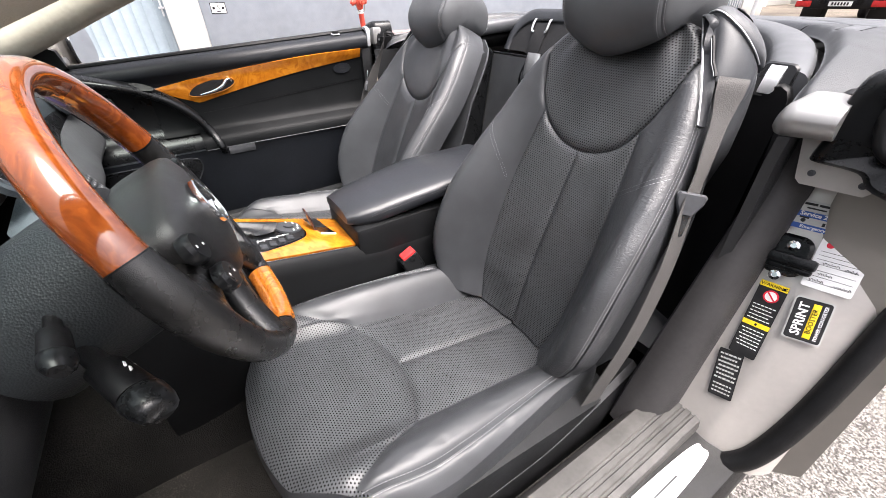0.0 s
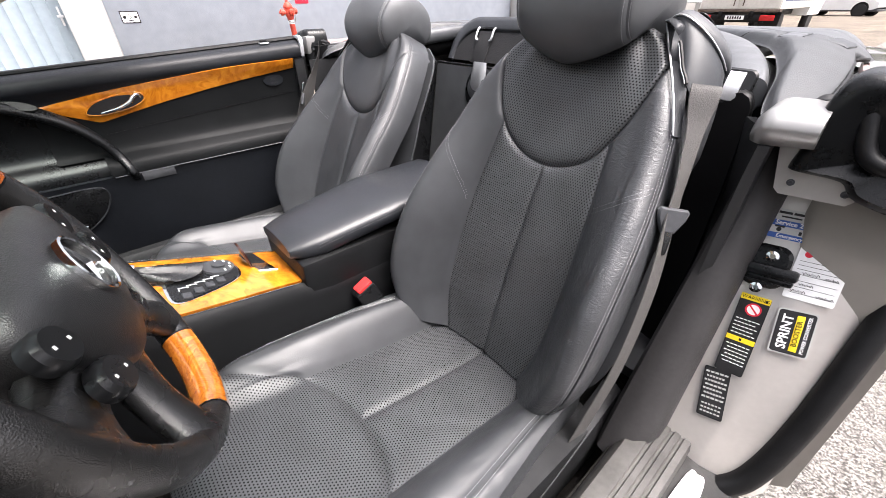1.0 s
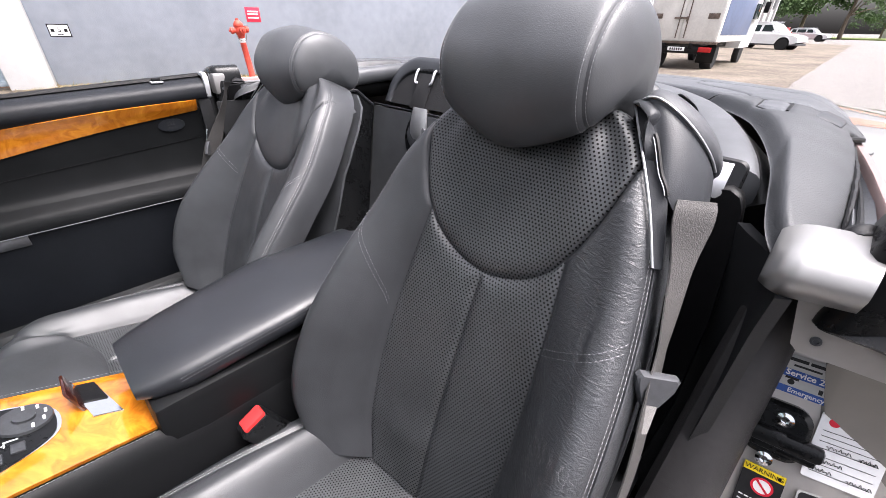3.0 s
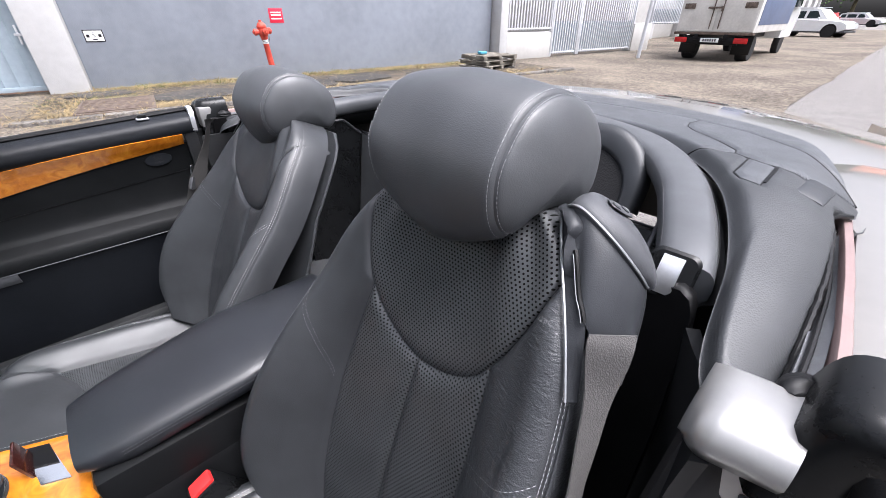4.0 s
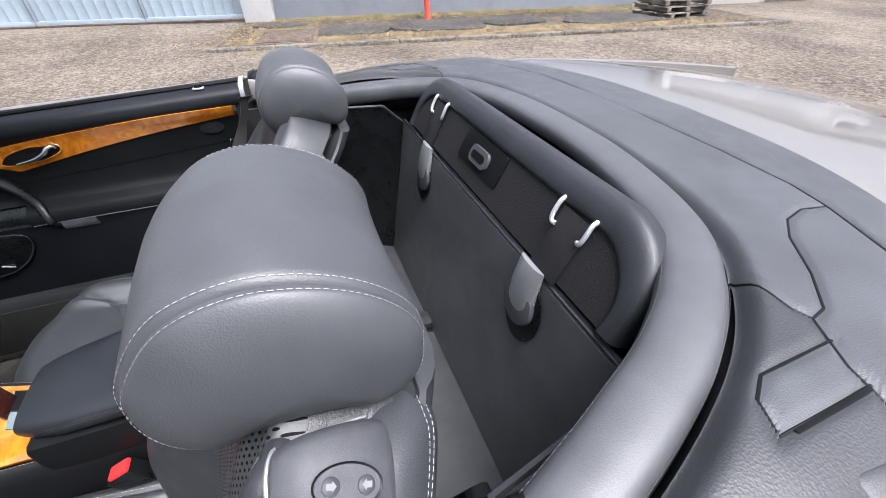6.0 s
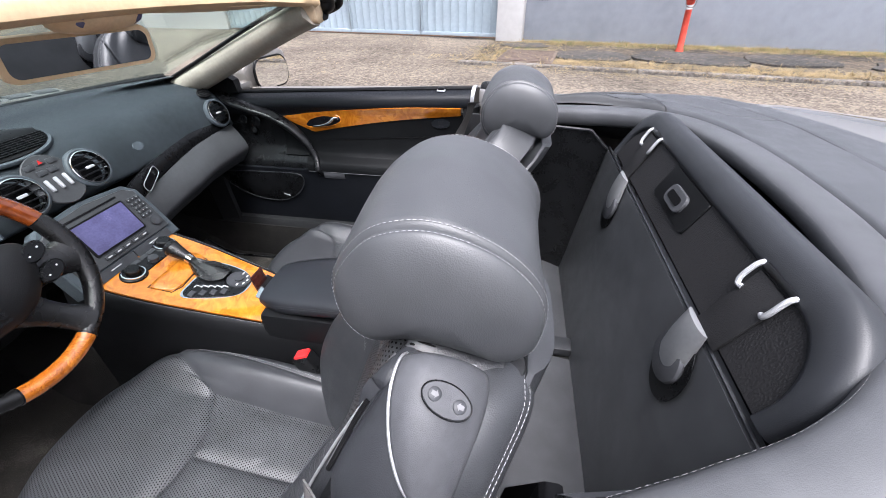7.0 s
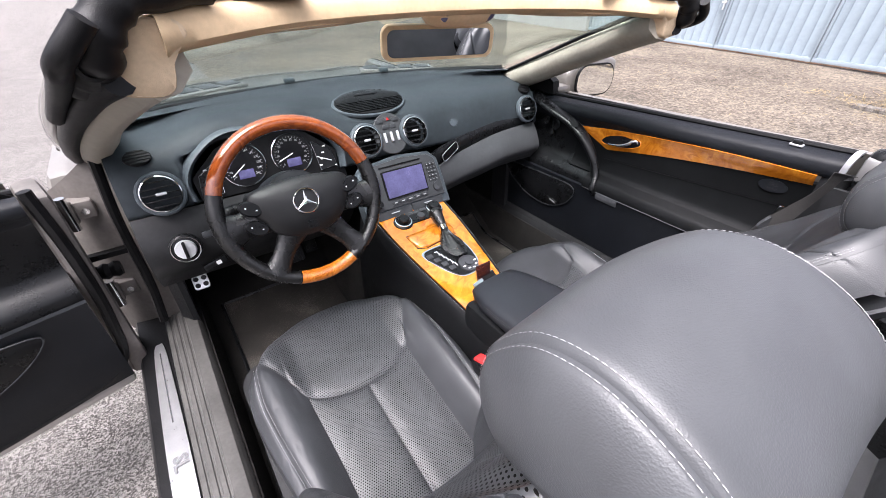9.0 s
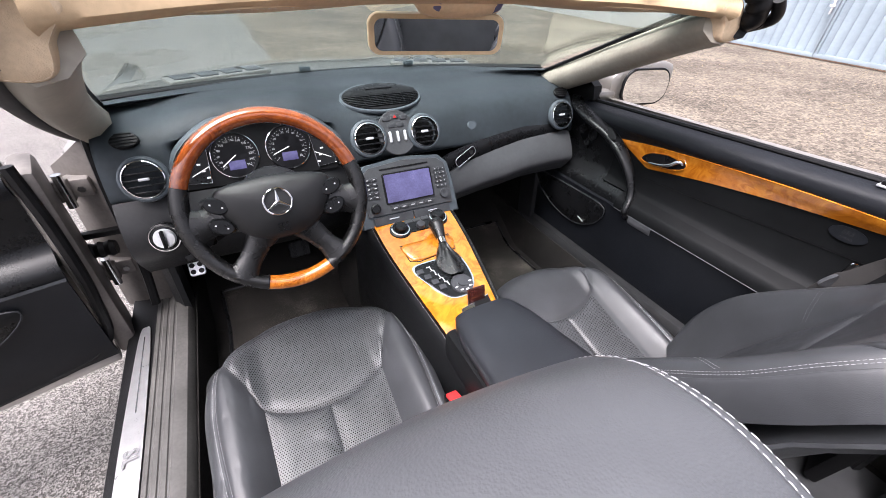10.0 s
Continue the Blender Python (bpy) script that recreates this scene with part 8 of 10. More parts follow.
        e = max(0.0, (abs(v) - 0.72) / 0.28)
        sc = (1 - e ** 2.6) ** 0.5 if e < 1 else 0.0
        sc = 0.02 + 0.98 * sc
        dy, dz = (r.x + 0.008) * sc - 0.008 - 0.008 * abs(v) ** 2, r.y * sc
        dy *= 0.96 if dy > 0 else 1.2
        dz *= 0.94 if dz > 0 else 0.98
        return Vector((s * (hx + v * 0.124), hy + dy * math.cos(tilt) - dz * math.sin(tilt), hz + dy * math.sin(tilt) + dz * math.cos(tilt)))

    hg = thing("headrest", (s * SEAT_X, hy, hz - 0.1), "charcoal leather headrest with double grey stitching", "headrest", "headrests")
    cuts = [-1, -0.8, 0.8, 1]
    for k, (v0, v1) in enumerate(zip(cuts, cuts[1:])):
        b = mm()
        n = 44 if k == 1 else 22
        rings = []
        for i in range(n + 1):
            v = v0 + (v1 - v0) * i / n
            if k != 1:
                f = (v - v0) / (v1 - v0)
                f = f if k == 2 else 1 - f
                f = 1 - (1 - f) ** 1.8
                v = (cuts[2] + (0.9995 - cuts[2]) * f) * (1 if k == 2 else -1)
            dq = min(abs(v - cuts[1]), abs(v - cuts[2])) * 0.147
            sh = 0.003 * math.exp(-(dq / 0.004) ** 2)
            ring = []
            for j in range(64):
                q = head(j / 64, v)
                c = Vector((q.x, hy, hz))
                ring.append(q - (q - c).normalized() * sh)
            rings.append(ring)
        loft(b, rings)
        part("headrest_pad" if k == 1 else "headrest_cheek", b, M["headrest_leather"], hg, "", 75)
    b = mm()
    for v in (-0.8, 0.8):
        for off in (-0.032, 0.032):
            pts = [head(j / 140, v + off) for j in range(141)]
            c = Vector((pts[0].x, hy, hz))
            stitches(b, pts, lambda k, pts=pts, c=c: pts[k] - c, 0.0034, 0.0015, 0.00055)
    part("stitching", b, M["thread"], hg, "", kind="stuff", recalc=False)
    b = mm()
    for da in (-0.07, 0.07):
        tube(b, [(s * (hx + da), hy - 0.035, 0.98), (s * (hx + da), hy - 0.04, hz)], 0.008, 10)
    part("post", b, M["chrome"], hg)

    # belt outlet on the outer shoulder
    o = thing("belt_outlet", (s * (SEAT_X + 0.19), -0.42, 1.0), "dark grey seat belt outlet housing with silver trim on the shoulder", "belt outlet", "belt outlets")

    def fold(pts, n=40):
        return spline([Vector((s * x, y, z)) for x, y, z in pts], n + 1)

    F = fold([(0.478, -0.424, 1.072), (0.487, -0.419, 1.083), (0.501, -0.416, 1.085), (0.519, -0.415, 1.077), (0.538, -0.418, 1.063), (0.553, -0.424, 1.047), (0.564, -0.433, 1.030), (0.570, -0.446, 1.012)])
    R = fold([(0.470, -0.476, 1.056), (0.480, -0.486, 1.062), (0.496, -0.488, 1.061), (0.515, -0.485, 1.054), (0.532, -0.480, 1.044), (0.547, -0.474, 1.031), (0.559, -0.468, 1.016), (0.567, -0.462, 1.002)])
    L = fold([(0.490, -0.419, 1.076), (0.512, -0.396, 1.055), (0.530, -0.380, 1.028), (0.548, -0.368, 1.002), (0.564, -0.371, 0.982), (0.577, -0.388, 0.969), (0.581, -0.402, 0.968), (0.577, -0.425, 0.981), (0.568, -0.447, 1.006)])
    S = fold([(0.479, -0.418, 1.074), (0.501, -0.392, 1.046), (0.524, -0.369, 1.014), (0.544, -0.349, 0.981), (0.563, -0.329, 0.942)])
    T = fold([(0.491, -0.416, 1.074), (0.515, -0.394, 1.051), (0.533, -0.378, 1.022), (0.549, -0.366, 1.0), (0.570, -0.337, 0.94)])
    b = mm()
    rings = []
    for i in range(41):
        a, c = F[i], R[i]
        out = Vector((s * (0.1 + 0.9 * (i / 40) ** 2), 0, 1.0 - 0.9 * (i / 40) ** 2)).normalized()
        edge = min(1.0, i / 8) ** 0.5
        ring = []
        for k in range(17):
            f = k / 16
            ring.append(a.lerp(c, f) + out * (0.0155 * edge * (1 - (i / 40) ** 4) ** 0.5 * (1 - abs(2 * f - 1) ** 2.6)))
        ring += [c - out * 0.012, a - out * 0.012]
        rings.append(ring)
    loft(b, rings)
    part("cap", b, M["grey_plastic"], o, "", 60)
    b = mm()

    def face(u, v):
        i = min(40, round(u * 40))
        q = (F[i] + Vector((0, 0.001, -0.004))).lerp(L[i], v)
        return q + Vector((s * 0.6, 0.75, 0.2)) * 0.007 * math.sin(math.pi * v) ** 0.7 * math.sin(math.pi * max(0, min(1, u * 1.4 - 0.4))) ** 0.7

    sheet(b, face, 40, 14, 0.012, front=(s, 1, 0))
    part("cheek_panel", b, M["cheek"], o, "", 60)
    b = mm()
    sheet(b, lambda u, v: S[min(40, round(u * 40))].lerp(T[min(40, round(u * 40))], v) + Vector((0, -0.002, -0.001)), 40, 4, 0.012, front=(s, 1, 0))
    part("edge_plate", b, M["cheek"], o, "", 60)
    # leather shoulder that carries the housing
    RB = fold([(0.32, -0.452, 1.034), (0.40, -0.462, 1.038), (0.44, -0.468, 1.040), (0.464, -0.474, 1.046), (0.492, -0.482, 1.046), (0.512, -0.479, 1.042), (0.542, -0.468, 1.030), (0.565, -0.455, 1.006), (0.574, -0.44, 0.96), (0.578, -0.42, 0.90)])
    EB = fold([(0.30, -0.505, 1.012), (0.36, -0.512, 1.018), (0.40, -0.515, 1.022), (0.437, -0.523, 1.028), (0.460, -0.525, 1.025), (0.482, -0.523, 1.020), (0.523, -0.505, 1.0), (0.550, -0.489, 0.968), (0.564, -0.47, 0.925), (0.57, -0.45, 0.87)])
    b = mm()
    rings = []
    for i in range(41):
        a, c = RB[i], EB[i]
        out = Vector((s * 0.5, -0.3, 1)).normalized()
        ring = [a + Vector((-s * 0.01, 0.045, -0.012)), a + Vector((0, 0.01, -0.004))]
        for k in range(9):
            f = k / 8
            ring.append(a.lerp(c, f) + out * (0.006 * (1 - abs(2 * f - 1) ** 2)))
        ring += [c + Vector((-s * 0.003, -0.004, -0.006)), c + Vector((-s * 0.006, -0.004, -0.02)), c + Vector((-s * 0.02, 0.006, -0.09)), a + Vector((-s * 0.03, 0.045, -0.09))]
        rings.append(ring)
    loft(b, rings)
    part("shoulder", b, M["leather"], o, "leather-covered seat shoulder", 70)
    b = mm()
    for f in (0.86, 0.99):
        stitches(b, [RB[i].lerp(EB[i], f) + Vector((s * 0.5, -0.3, 1)).normalized() * (0.006 * (1 - abs(2 * f - 1) ** 2) + 0.0004) for i in range(11, 41)], lambda k: (s * 0.4, -0.5, 1))
    part("stitching", b, M["thread"], o, "", kind="stuff", recalc=False)
    b = mm()
    tube(b, [q + Vector((0, 0.001, 0.0012)) for q in S[::-1]] + [q + Vector((0, 0.0005, 0.001)) for q in F[1:40]], 0.0014, 6)
    part("silver_trim", b, M["trim_line"], o)
    b = mm()
    tube(b, [R[0].lerp(F[0], k / 6) + Vector((-s * 0.001, 0, 0.002)) for k in range(7)], 0.0009, 6)
    part("silver_trim", b, M["trim_line"], o)
    b = mm()
    tube(b, [q + Vector((s * 0.001, 0.003, 0.001)) for q in T[9:30]], 0.0024, 6)
    sl = part("slot", b, M["black"], o)
    b = mm()
    tube(b, [q + Vector((-s * 0.0012, 0.005, 0.0015)) for q in T[10:30]], 0.0005, 5)
    part("slot_edge", b, M["trim_line"], sl)
    b = mm()
    ctr_p = Vector((s * 0.5195, -0.458, 1.0785))
    m = frame_at(ctr_p, (0.1 * s, -1, -0.5), (s * 0.42, -0.38, 0.85))
    prism(b, ellipse(0.040, 0.023, 30), 0.0012, m @ Matrix.Translation((0, 0, -0.0004)), 0.0005)
    bp = part("button_plate", b, M["grey_plastic"], o)
    b = mm()
    tube(b, [m @ Vector((x, y, 0.0002)) for x, y in ellipse(0.0412, 0.0242, 30)], 0.0006, 5, True)
    part("plate_joint", b, M["satin_black"], bp)
    for dx in (-0.0105, 0.0105):
        mb = m @ Matrix.Translation((dx, 0, 0))
        b = mm()
        lathe(b, [(0.0052, 0.0005), (0.0052, 0.0018), (0.0042, 0.0024), (0, 0.0026)], 18, mb)
        part("button", b, M["key"], bp)
        b = mm()
        prism(b, [(-0.0017, -0.003), (0.0017, -0.003), (0.0017, 0.0004), (0.003, 0.0004), (0, 0.003), (-0.003, 0.0004), (-0.0017, 0.0004)], 0.0003, mb @ Matrix.Translation((0, 0, 0.0025)) @ Matrix.Rotation(radians(90 if dx > 0 else -90), 4, "Z"))
        part("symbol", b, M["faint_print"], bp)
    # cup at the foot of the headrest post
    b = mm()
    lathe(b, [(0.010, 0.008), (0.018, 0.008), (0.022, 0.004), (0.023, -0.004)], 22, frame_at((s * 0.444, -0.500, 1.032), (1, 0, 0), (0.15 * s, -0.25, 1)))
    part("post_cup", b, M["grey_trim"], o)
    if not driver:
        o.location += Vector((0, -0.045, -0.04))
    # belt, tongue, buckle
    bt = thing("seat_belt", (s * (SEAT_X + 0.24), -0.28, 0.83), "grey webbing seat belt with grey tongue, hanging unfastened", "seat belt", "seat belts")
    path = spline([(s * 0.574, -0.368, 1.006), (s * 0.577, -0.360, 0.994), (s * 0.583, -0.347, 0.955), (s * 0.592, -0.326, 0.905), (s * 0.601, -0.304, 0.856), (s * 0.606, -0.290, 0.83), (s * 0.62, -0.256, 0.73), (s * 0.622, -0.215, 0.60), (s * 0.610, -0.175, 0.47), (s * 0.604, -0.155, 0.41)], 60)
    b = mm()
    rings = []
    for i, p in enumerate(path):
        f = i / 59
        top, mid_d, low = Vector((s * 0.6, -0.8, -0.13)), Vector((s * 0.85, -0.5, 0.0)), Vector((s * 0.1, -0.8, -0.55))
        wdir = top.lerp(mid_d, f / 0.15) if f < 0.15 else mid_d.lerp(low, min(1, (f - 0.15) / 0.25))
        wdir.normalize()
        wd = lerp_t([(0.0, 0.0225), (0.12, 0.019), (0.24, 0.0125), (0.3, 0.013), (0.5, 0.02), (1.0, 0.022)], f)
        nn = Vector((s * 0.55, 0.8, 0.1)).lerp(Vector((s, 0.1, 0.1)), min(1, f / 0.3)).normalized() * 0.0008
        rings.append([p - wdir * wd + nn, p + wdir * wd + nn, p + wdir * wd - nn, p - wdir * wd - nn])
    loft(b, rings)
    part("webbing", b, M["belt"], bt)
    b = mm()
    tm = frame_at((s * 0.608, -0.284, 0.838), (s * 0.7, -0.6, -0.1), (s * 0.6, 0.75, 0.2))
    prism(b, [(-0.021, 0.016), (-0.018, 0.02), (0.018, 0.02), (0.021, 0.016), (0.019, 0.004), (0.009, -0.016), (-0.009, -0.016), (-0.019, 0.004)], 0.009, tm @ Matrix.Translation((0, 0, -0.005)), 0.003)
    tg = part("tongue", b, M["grey_plastic"], bt, "grey plastic belt tongue")
    b = mm()
    prism(b, rrect(0.014, 0.04, 0.004), 0.003, tm @ Matrix.Translation((0.0, -0.030, 0)), 0.001)
    part("blade", b, M["chrome"], tg)
    bk = thing("belt_buckle", (s * 0.124, -0.035, 0.56), "black belt buckle with a red release button", "belt buckle", "belt buckles")
    bm2 = frame_at((s * 0.124, -0.035, 0.57), (s * 1.0, 0, 0), (0, 0.42, 0.9))
    b = mm()
    rb(b, (0, 0, -0.045), (0.034, 0.05, 0.1), 0.006, bm2)
    part("body", b, M["satin_black"], bk)
    b = mm()
    rb(b, (0, 0.004, 0.005), (0.026, 0.038, 0.012), 0.003, bm2)
    part("release_button", b, M["red"], bk, "red push button")
    b = mm()
    tube(b, spline([bm2 @ Vector((0, 0, -0.09)), (s * 0.13, -0.09, 0.46), (s * 0.135, -0.11, 0.38)], 8), 0.012, 8)
    part("stalk", b, M["black"], bk)
    return g


for s in (-1, 1):
    seat(s)

# ---- dashboard ----
dash = thing("dashboard", (0, 0.7, 0.6), "blue-black soft dashboard with round vents and wood-trimmed centre", "dashboard")
DASH_W = 0.70


def dash_prof(x):
    """Profile of the dash from windscreen to knee: (y, z) points."""
    e = abs(x) / DASH_W
    back = 0.965 - 0.14 * e ** 2.4
    binn = math.exp(-((x + 0.355) / 0.19) ** 4) * 0.035
    face = 0.652 - 0.012 * e ** 2
    return [(back, 1.035 - 0.012 * e), (back - 0.09, 1.032), (face + 0.16, 1.015 + binn * 0.5), (face + 0.075, 1.0 + binn), (face + 0.03, 0.985 + binn), (face, 0.962 + binn * 0.6), (face - 0.022, 0.925), (face - 0.035, 0.885), (face - 0.04, 0.855), (face - 0.02, 0.845), (face + 0.05, 0.84)]


b = mm()
rings = []
for i in range(141):
    x = -DASH_W + 2 * DASH_W * i / 140
    ins = max(0.0, min(1.0, (0.205 - abs(x + 0.355)) / 0.03))
    ring = []
    for p in spline([(y, z, 0) for y, z in dash_prof(x)], 60):
        k = max(0.0, min(1.0, (p.y - 0.845) / 0.012)) * max(0.0, min(1.0, (0.992 - 0.03 * (abs(x + 0.355) / 0.2) ** 2 - p.y) / 0.012)) * (p.x < 0.70)
        ring.append((x, p.x + (0.68 - p.x) * ins * k if k else p.x, p.y))
    rings.append(ring)
loft(b, rings, False, False)
bmesh.ops.solidify(b, geom=b.faces[:], thickness=0.01)
part("top_pad", b, M["dash"], dash, "", 60)
# knee side on the driver's half
b = mm()


def knee(u, v):
    x = -0.70 + 0.56 * u
    z = 0.85 - 0.22 * v
    y = 0.60 - 0.075 * math.sin(min(1, v * 1.2) * 1.8) + 0.1 * v * v
    if u > 0.82:
        y += 0.03 * ((u - 0.82) / 0.18)
    return (x, y, z)


sheet(b, knee, 24, 18, 0.02, front=(0, -1, 0))
part("knee_panel", b, M["grey_trim"], dash, "", 60)
# glove box and the dark strip above it


def strip_z(u):
    """Lower line of the dark strip, rising outwards."""
    return 0.795 + 0.062 * math.sin(min(1, u) * math.pi / 2) ** 0.75


def strip_y(u):
    return 0.545 + 0.055 * min(1, u * 1.6) ** 0.7


b = mm()
sheet(b, lambda u, v: (0.15 + 0.535 * u, strip_y(u) - 0.004 * math.sin(v * 3.1) + 0.012 * v, strip_z(u) + (0.052 - 0.022 * u) * v), 40, 8, 0.02, front=(0, -1, 0))
part("dash_strip", b, M["satin_black"], dash, "", 60)
b = mm()


def glove(u, v):
    bul = math.sin(min(1, v * 1.15) * 2.0)
    return (0.15 + 0.535 * u, strip_y(u) - 0.002 - 0.05 * bul * min(1, 0.35 + u * 1.5) + 0.10 * max(0, v - 0.6) ** 1.2, strip_z(u) - 0.001 - (0.125 + 0.02 * u) * v)


sheet(b, glove, 40, 24, 0.015, front=(0, -1, 0))
part("glove_box", b, M["glove"], dash, "smooth grey glove box lid", 60)
b = mm()
m = frame_at((0.225, strip_y(0.14) - 0.002, strip_z(0.14) + 0.024), (1, 0.25, 0.42), (0.2, -1, 0.12))
prism(b, rrect(0.085, 0.03, 0.012), 0.004, m, 0.002)
lc = part("glove_latch", b, M["gloss_black"], dash)
b = mm()
tube(b, [m @ Vector((x, y, 0.004)) for x, y in rrect(0.085, 0.03, 0.012)], 0.0009, 6, True)
part("latch_rim", b, M["silver"], lc)
b = mm()
lathe(b, [(0.007, 0), (0.007, 0.003), (0, 0.003)], 14, m @ Matrix.Translation((0.024, 0, 0.004)))
part("lock", b, M["chrome"], lc)
b = mm()
m = frame_at((0.26, 0.592, 0.925), (1, 0, 0), (0, -0.9, 0.4))
prism(b, ellipse(0.034, 0.026, 20), 0.003, m, 0.001)
part("airbag_badge", b, M["dash"], dash)


def vent(c, nrm, r, label=""):
    m = frame_at(c, (1, 0, 0), nrm)
    b = mm()
    lathe(b, [(r * 1.3, -0.006), (r * 1.26, 0.003), (r * 1.14, 0.006), (r * 1.06, 0.004)], 36, m, False)
    v = part("vent_bezel", b, M["dash"], dash)
    b = mm()
    lathe(b, [(r * 1.06, 0.002), (r * 1.05, 0.0075), (r * 1.0, 0.0085), (r * 0.985, 0.006), (r * 0.985, -0.01)], 36, m, False)
    part("chrome_ring", b, M["chrome"], v)
    b = mm()
    lathe(b, [(r * 1.05, -0.03), (0.0, -0.03)], 30, m)
    part("vent_throat", b, M["black"], v)
    for k in range(-2, 3):
        y = k * r * 0.36
        w = math.sqrt(max(0, (r * 0.96) ** 2 - y * y))
        b = mm()
        rb(b, (0, y, -0.004), (2 * w, 0.003, 0.016), 0.001, m @ Matrix.Rotation(0.0, 4, "X"))
        part("slat", b, M["satin_black"], v)
    b = mm()
    rb(b, (0, 0, 0.005), (r * 0.55, 0.007, 0.006), 0.002, m)
    part("vent_tab", b, M["silver"], v)


vent((-0.617, 0.592, 0.903), (-0.05, -0.93, 0.36), 0.041)
vent((0.637, 0.60, 0.915), (-0.05, -0.93, 0.36), 0.040)
vent((-0.084, 0.566, 0.936), (0, -0.9, 0.43), 0.040)
vent((0.082, 0.566, 0.936), (0, -0.9, 0.43), 0.040)
for x in (-0.635, 0.66):
    m = frame_at((x, 0.652, 0.975), (1, 0, 0), (0, -0.62, 0.78))
    b = mm()
    prism(b, ellipse(0.058, 0.042, 26), 0.006, m, 0.002)
    v = part("defroster_vent", b, M["black"], dash)
    for k in range(-2, 3):
        b = mm()
        w = 0.052 * math.sqrt(max(0.05, 1 - (k * 0.008 / 0.021) ** 2))
        rb(b, (0, k * 0.008, 0.006), (w, 0.003, 0.004), 0.001, m)
        part("slat", b, M["grey_trim"], v)
# speaker grille in the middle of the dash top
m = frame_at((0.008, 0.715, 0.998), (1, 0, 0), (0, -0.36, 0.93))
b = mm()
prism(b, ellipse(0.255, 0.14, 48), 0.008, m, 0.003)
sp = part("grille_surround", b, M["dash"], dash)
b = mm()
prism(b, ellipse(0.238, 0.122, 48), 0.0025, m @ Matrix.Translation((0, 0, 0.008)), 0.001)
part("grille_bowl", b, M["black"], sp)
b = mm()
rings = []
for k in range(13):
    f = k / 12
    x = 0.112 * (2 * f - 1)
    hh = 0.058 * math.sqrt(max(0.0, 1 - (x / 0.119) ** 2))
    rings.append([m @ Vector((x, y, z)) for y, z in ((hh * 0.98, 0.011), (hh * 0.6 + 0.004, 0.016), (0.008, 0.0125), (0.006, 0.0105))])
loft(b, rings)
part("grille_brow", b, M["satin_black"], sp, "", 60)
for k in range(7):
    y = -0.047 + k * 0.0078
    w = 0.232 * math.sqrt(max(0.02, 1 - (y / 0.061) ** 2))
    b = mm()
    rb(b, (0, y, 0.0125), (w, 0.0028, 0.004), 0.001, m)
    part("slat", b, M["satin_black"], sp)
for k in range(-5, 6):
    w = 0.046 * math.sqrt(max(0.02, 1 - (k * 0.02 / 0.119) ** 2))
    b = mm()
    rb(b, (k * 0.02, -0.002 - w / 2, 0.0118), (0.002, w, 0.003), 0, m)
    part("slat_web", b, M["black"], sp)
b = mm()
rb(b, (0, 0.03, 0.0155), (0.085, 0.009, 0.004), 0.0018, m)
part("sensor_bar", b, M["gloss_black"], sp)

# centre stack: switches, radio, climate
st0, st1 = Vector((0, 0.572, 0.935)), Vector((0, 0.472, 0.742))
sdir = (st0 - st1).normalized()
snrm = Vector((0, -sdir.z, sdir.y))


def SM(x, d, lift=0.0):
    """On the stack face: x across, d metres up from the bottom of the radio."""
    return frame_at(Vector((x, 0, 0)) + st1 + sdir * d + snrm * lift, (1, 0, 0), snrm)


b = mm()
outl = [(-0.15, -0.03), (0.155, -0.03), (0.15, 0.06), (0.143, 0.12), (0.115, 0.146), (0, 0.158), (-0.115, 0.146), (-0.143, 0.12), (-0.15, 0.06)]
prism(b, outl, 0.05, SM(0, 0, -0.052), 0.004)
part("stack_panel", b, M["dash"], dash)
b = mm()
prism(b, [(-0.132, 0.002), (0.136, 0.0), (0.134, 0.07), (0.128, 0.12), (0.105, 0.137), (0, 0.147), (-0.105, 0.137), (-0.128, 0.12), (-0.133, 0.06)], 0.006, SM(0, 0, -0.002), 0.002)
radio = part("radio", b, M["radio"] if "radio" in M else M["satin_black"], dash, "dark grey radio and navigation unit")
b = mm()
prism(b, rrect(0.152, 0.088, 0.004), 0.003, SM(0.003, 0.072, 0.004), 0.001)
part("screen_frame", b, M["black"], radio)
b = mm()
prism(b, rrect(0.142, 0.079, 0.002), 0.001, SM(0.003, 0.072, 0.0072))
part("screen", b, M["screen"], radio, "dim violet-blue display screen")
for sx, x0 in ((-1, -0.106), (1, 0.106)):
    for r in range(5):
        for c in range(2 if sx < 0 else 3):
            b = mm()
            x = x0 + (c - 0.5) * 0.019 if sx < 0 else x0 - 0.006 + (c - 0.5) * 0.0125
            rb(b, (0, 0, 0), ((0.0165 if sx < 0 else 0.0108), 0.0095, 0.005), 0.0015, SM(x, 0.055 + r * 0.0125, 0.005))
            kk = part("key", b, M["key"], radio)
            b = mm()
            rb(b, (0, 0, 0), (0.006 if sx < 0 else 0.003, 0.0022, 0.0006), 0, SM(x, 0.055 + r * 0.0125, 0.0076))
            part("legend", b, M["symbol_grey"], kk)
b = mm()
lathe(b, [(0.014, 0), (0.0135, 0.008), (0.011, 0.01), (0.0105, 0.008), (0, 0.008)], 22, SM(-0.107, 0.024, 0.004))
part("volume_knob", b, M["satin_black"], radio)
b = mm()
lathe(b, [(0.015, 0), (0.0145, 0.006), (0.01, 0.007), (0.005, 0.005), (0, 0.005)], 22, SM(0.112, 0.03, 0.004))
part("menu_wheel", b, M["key"], radio)
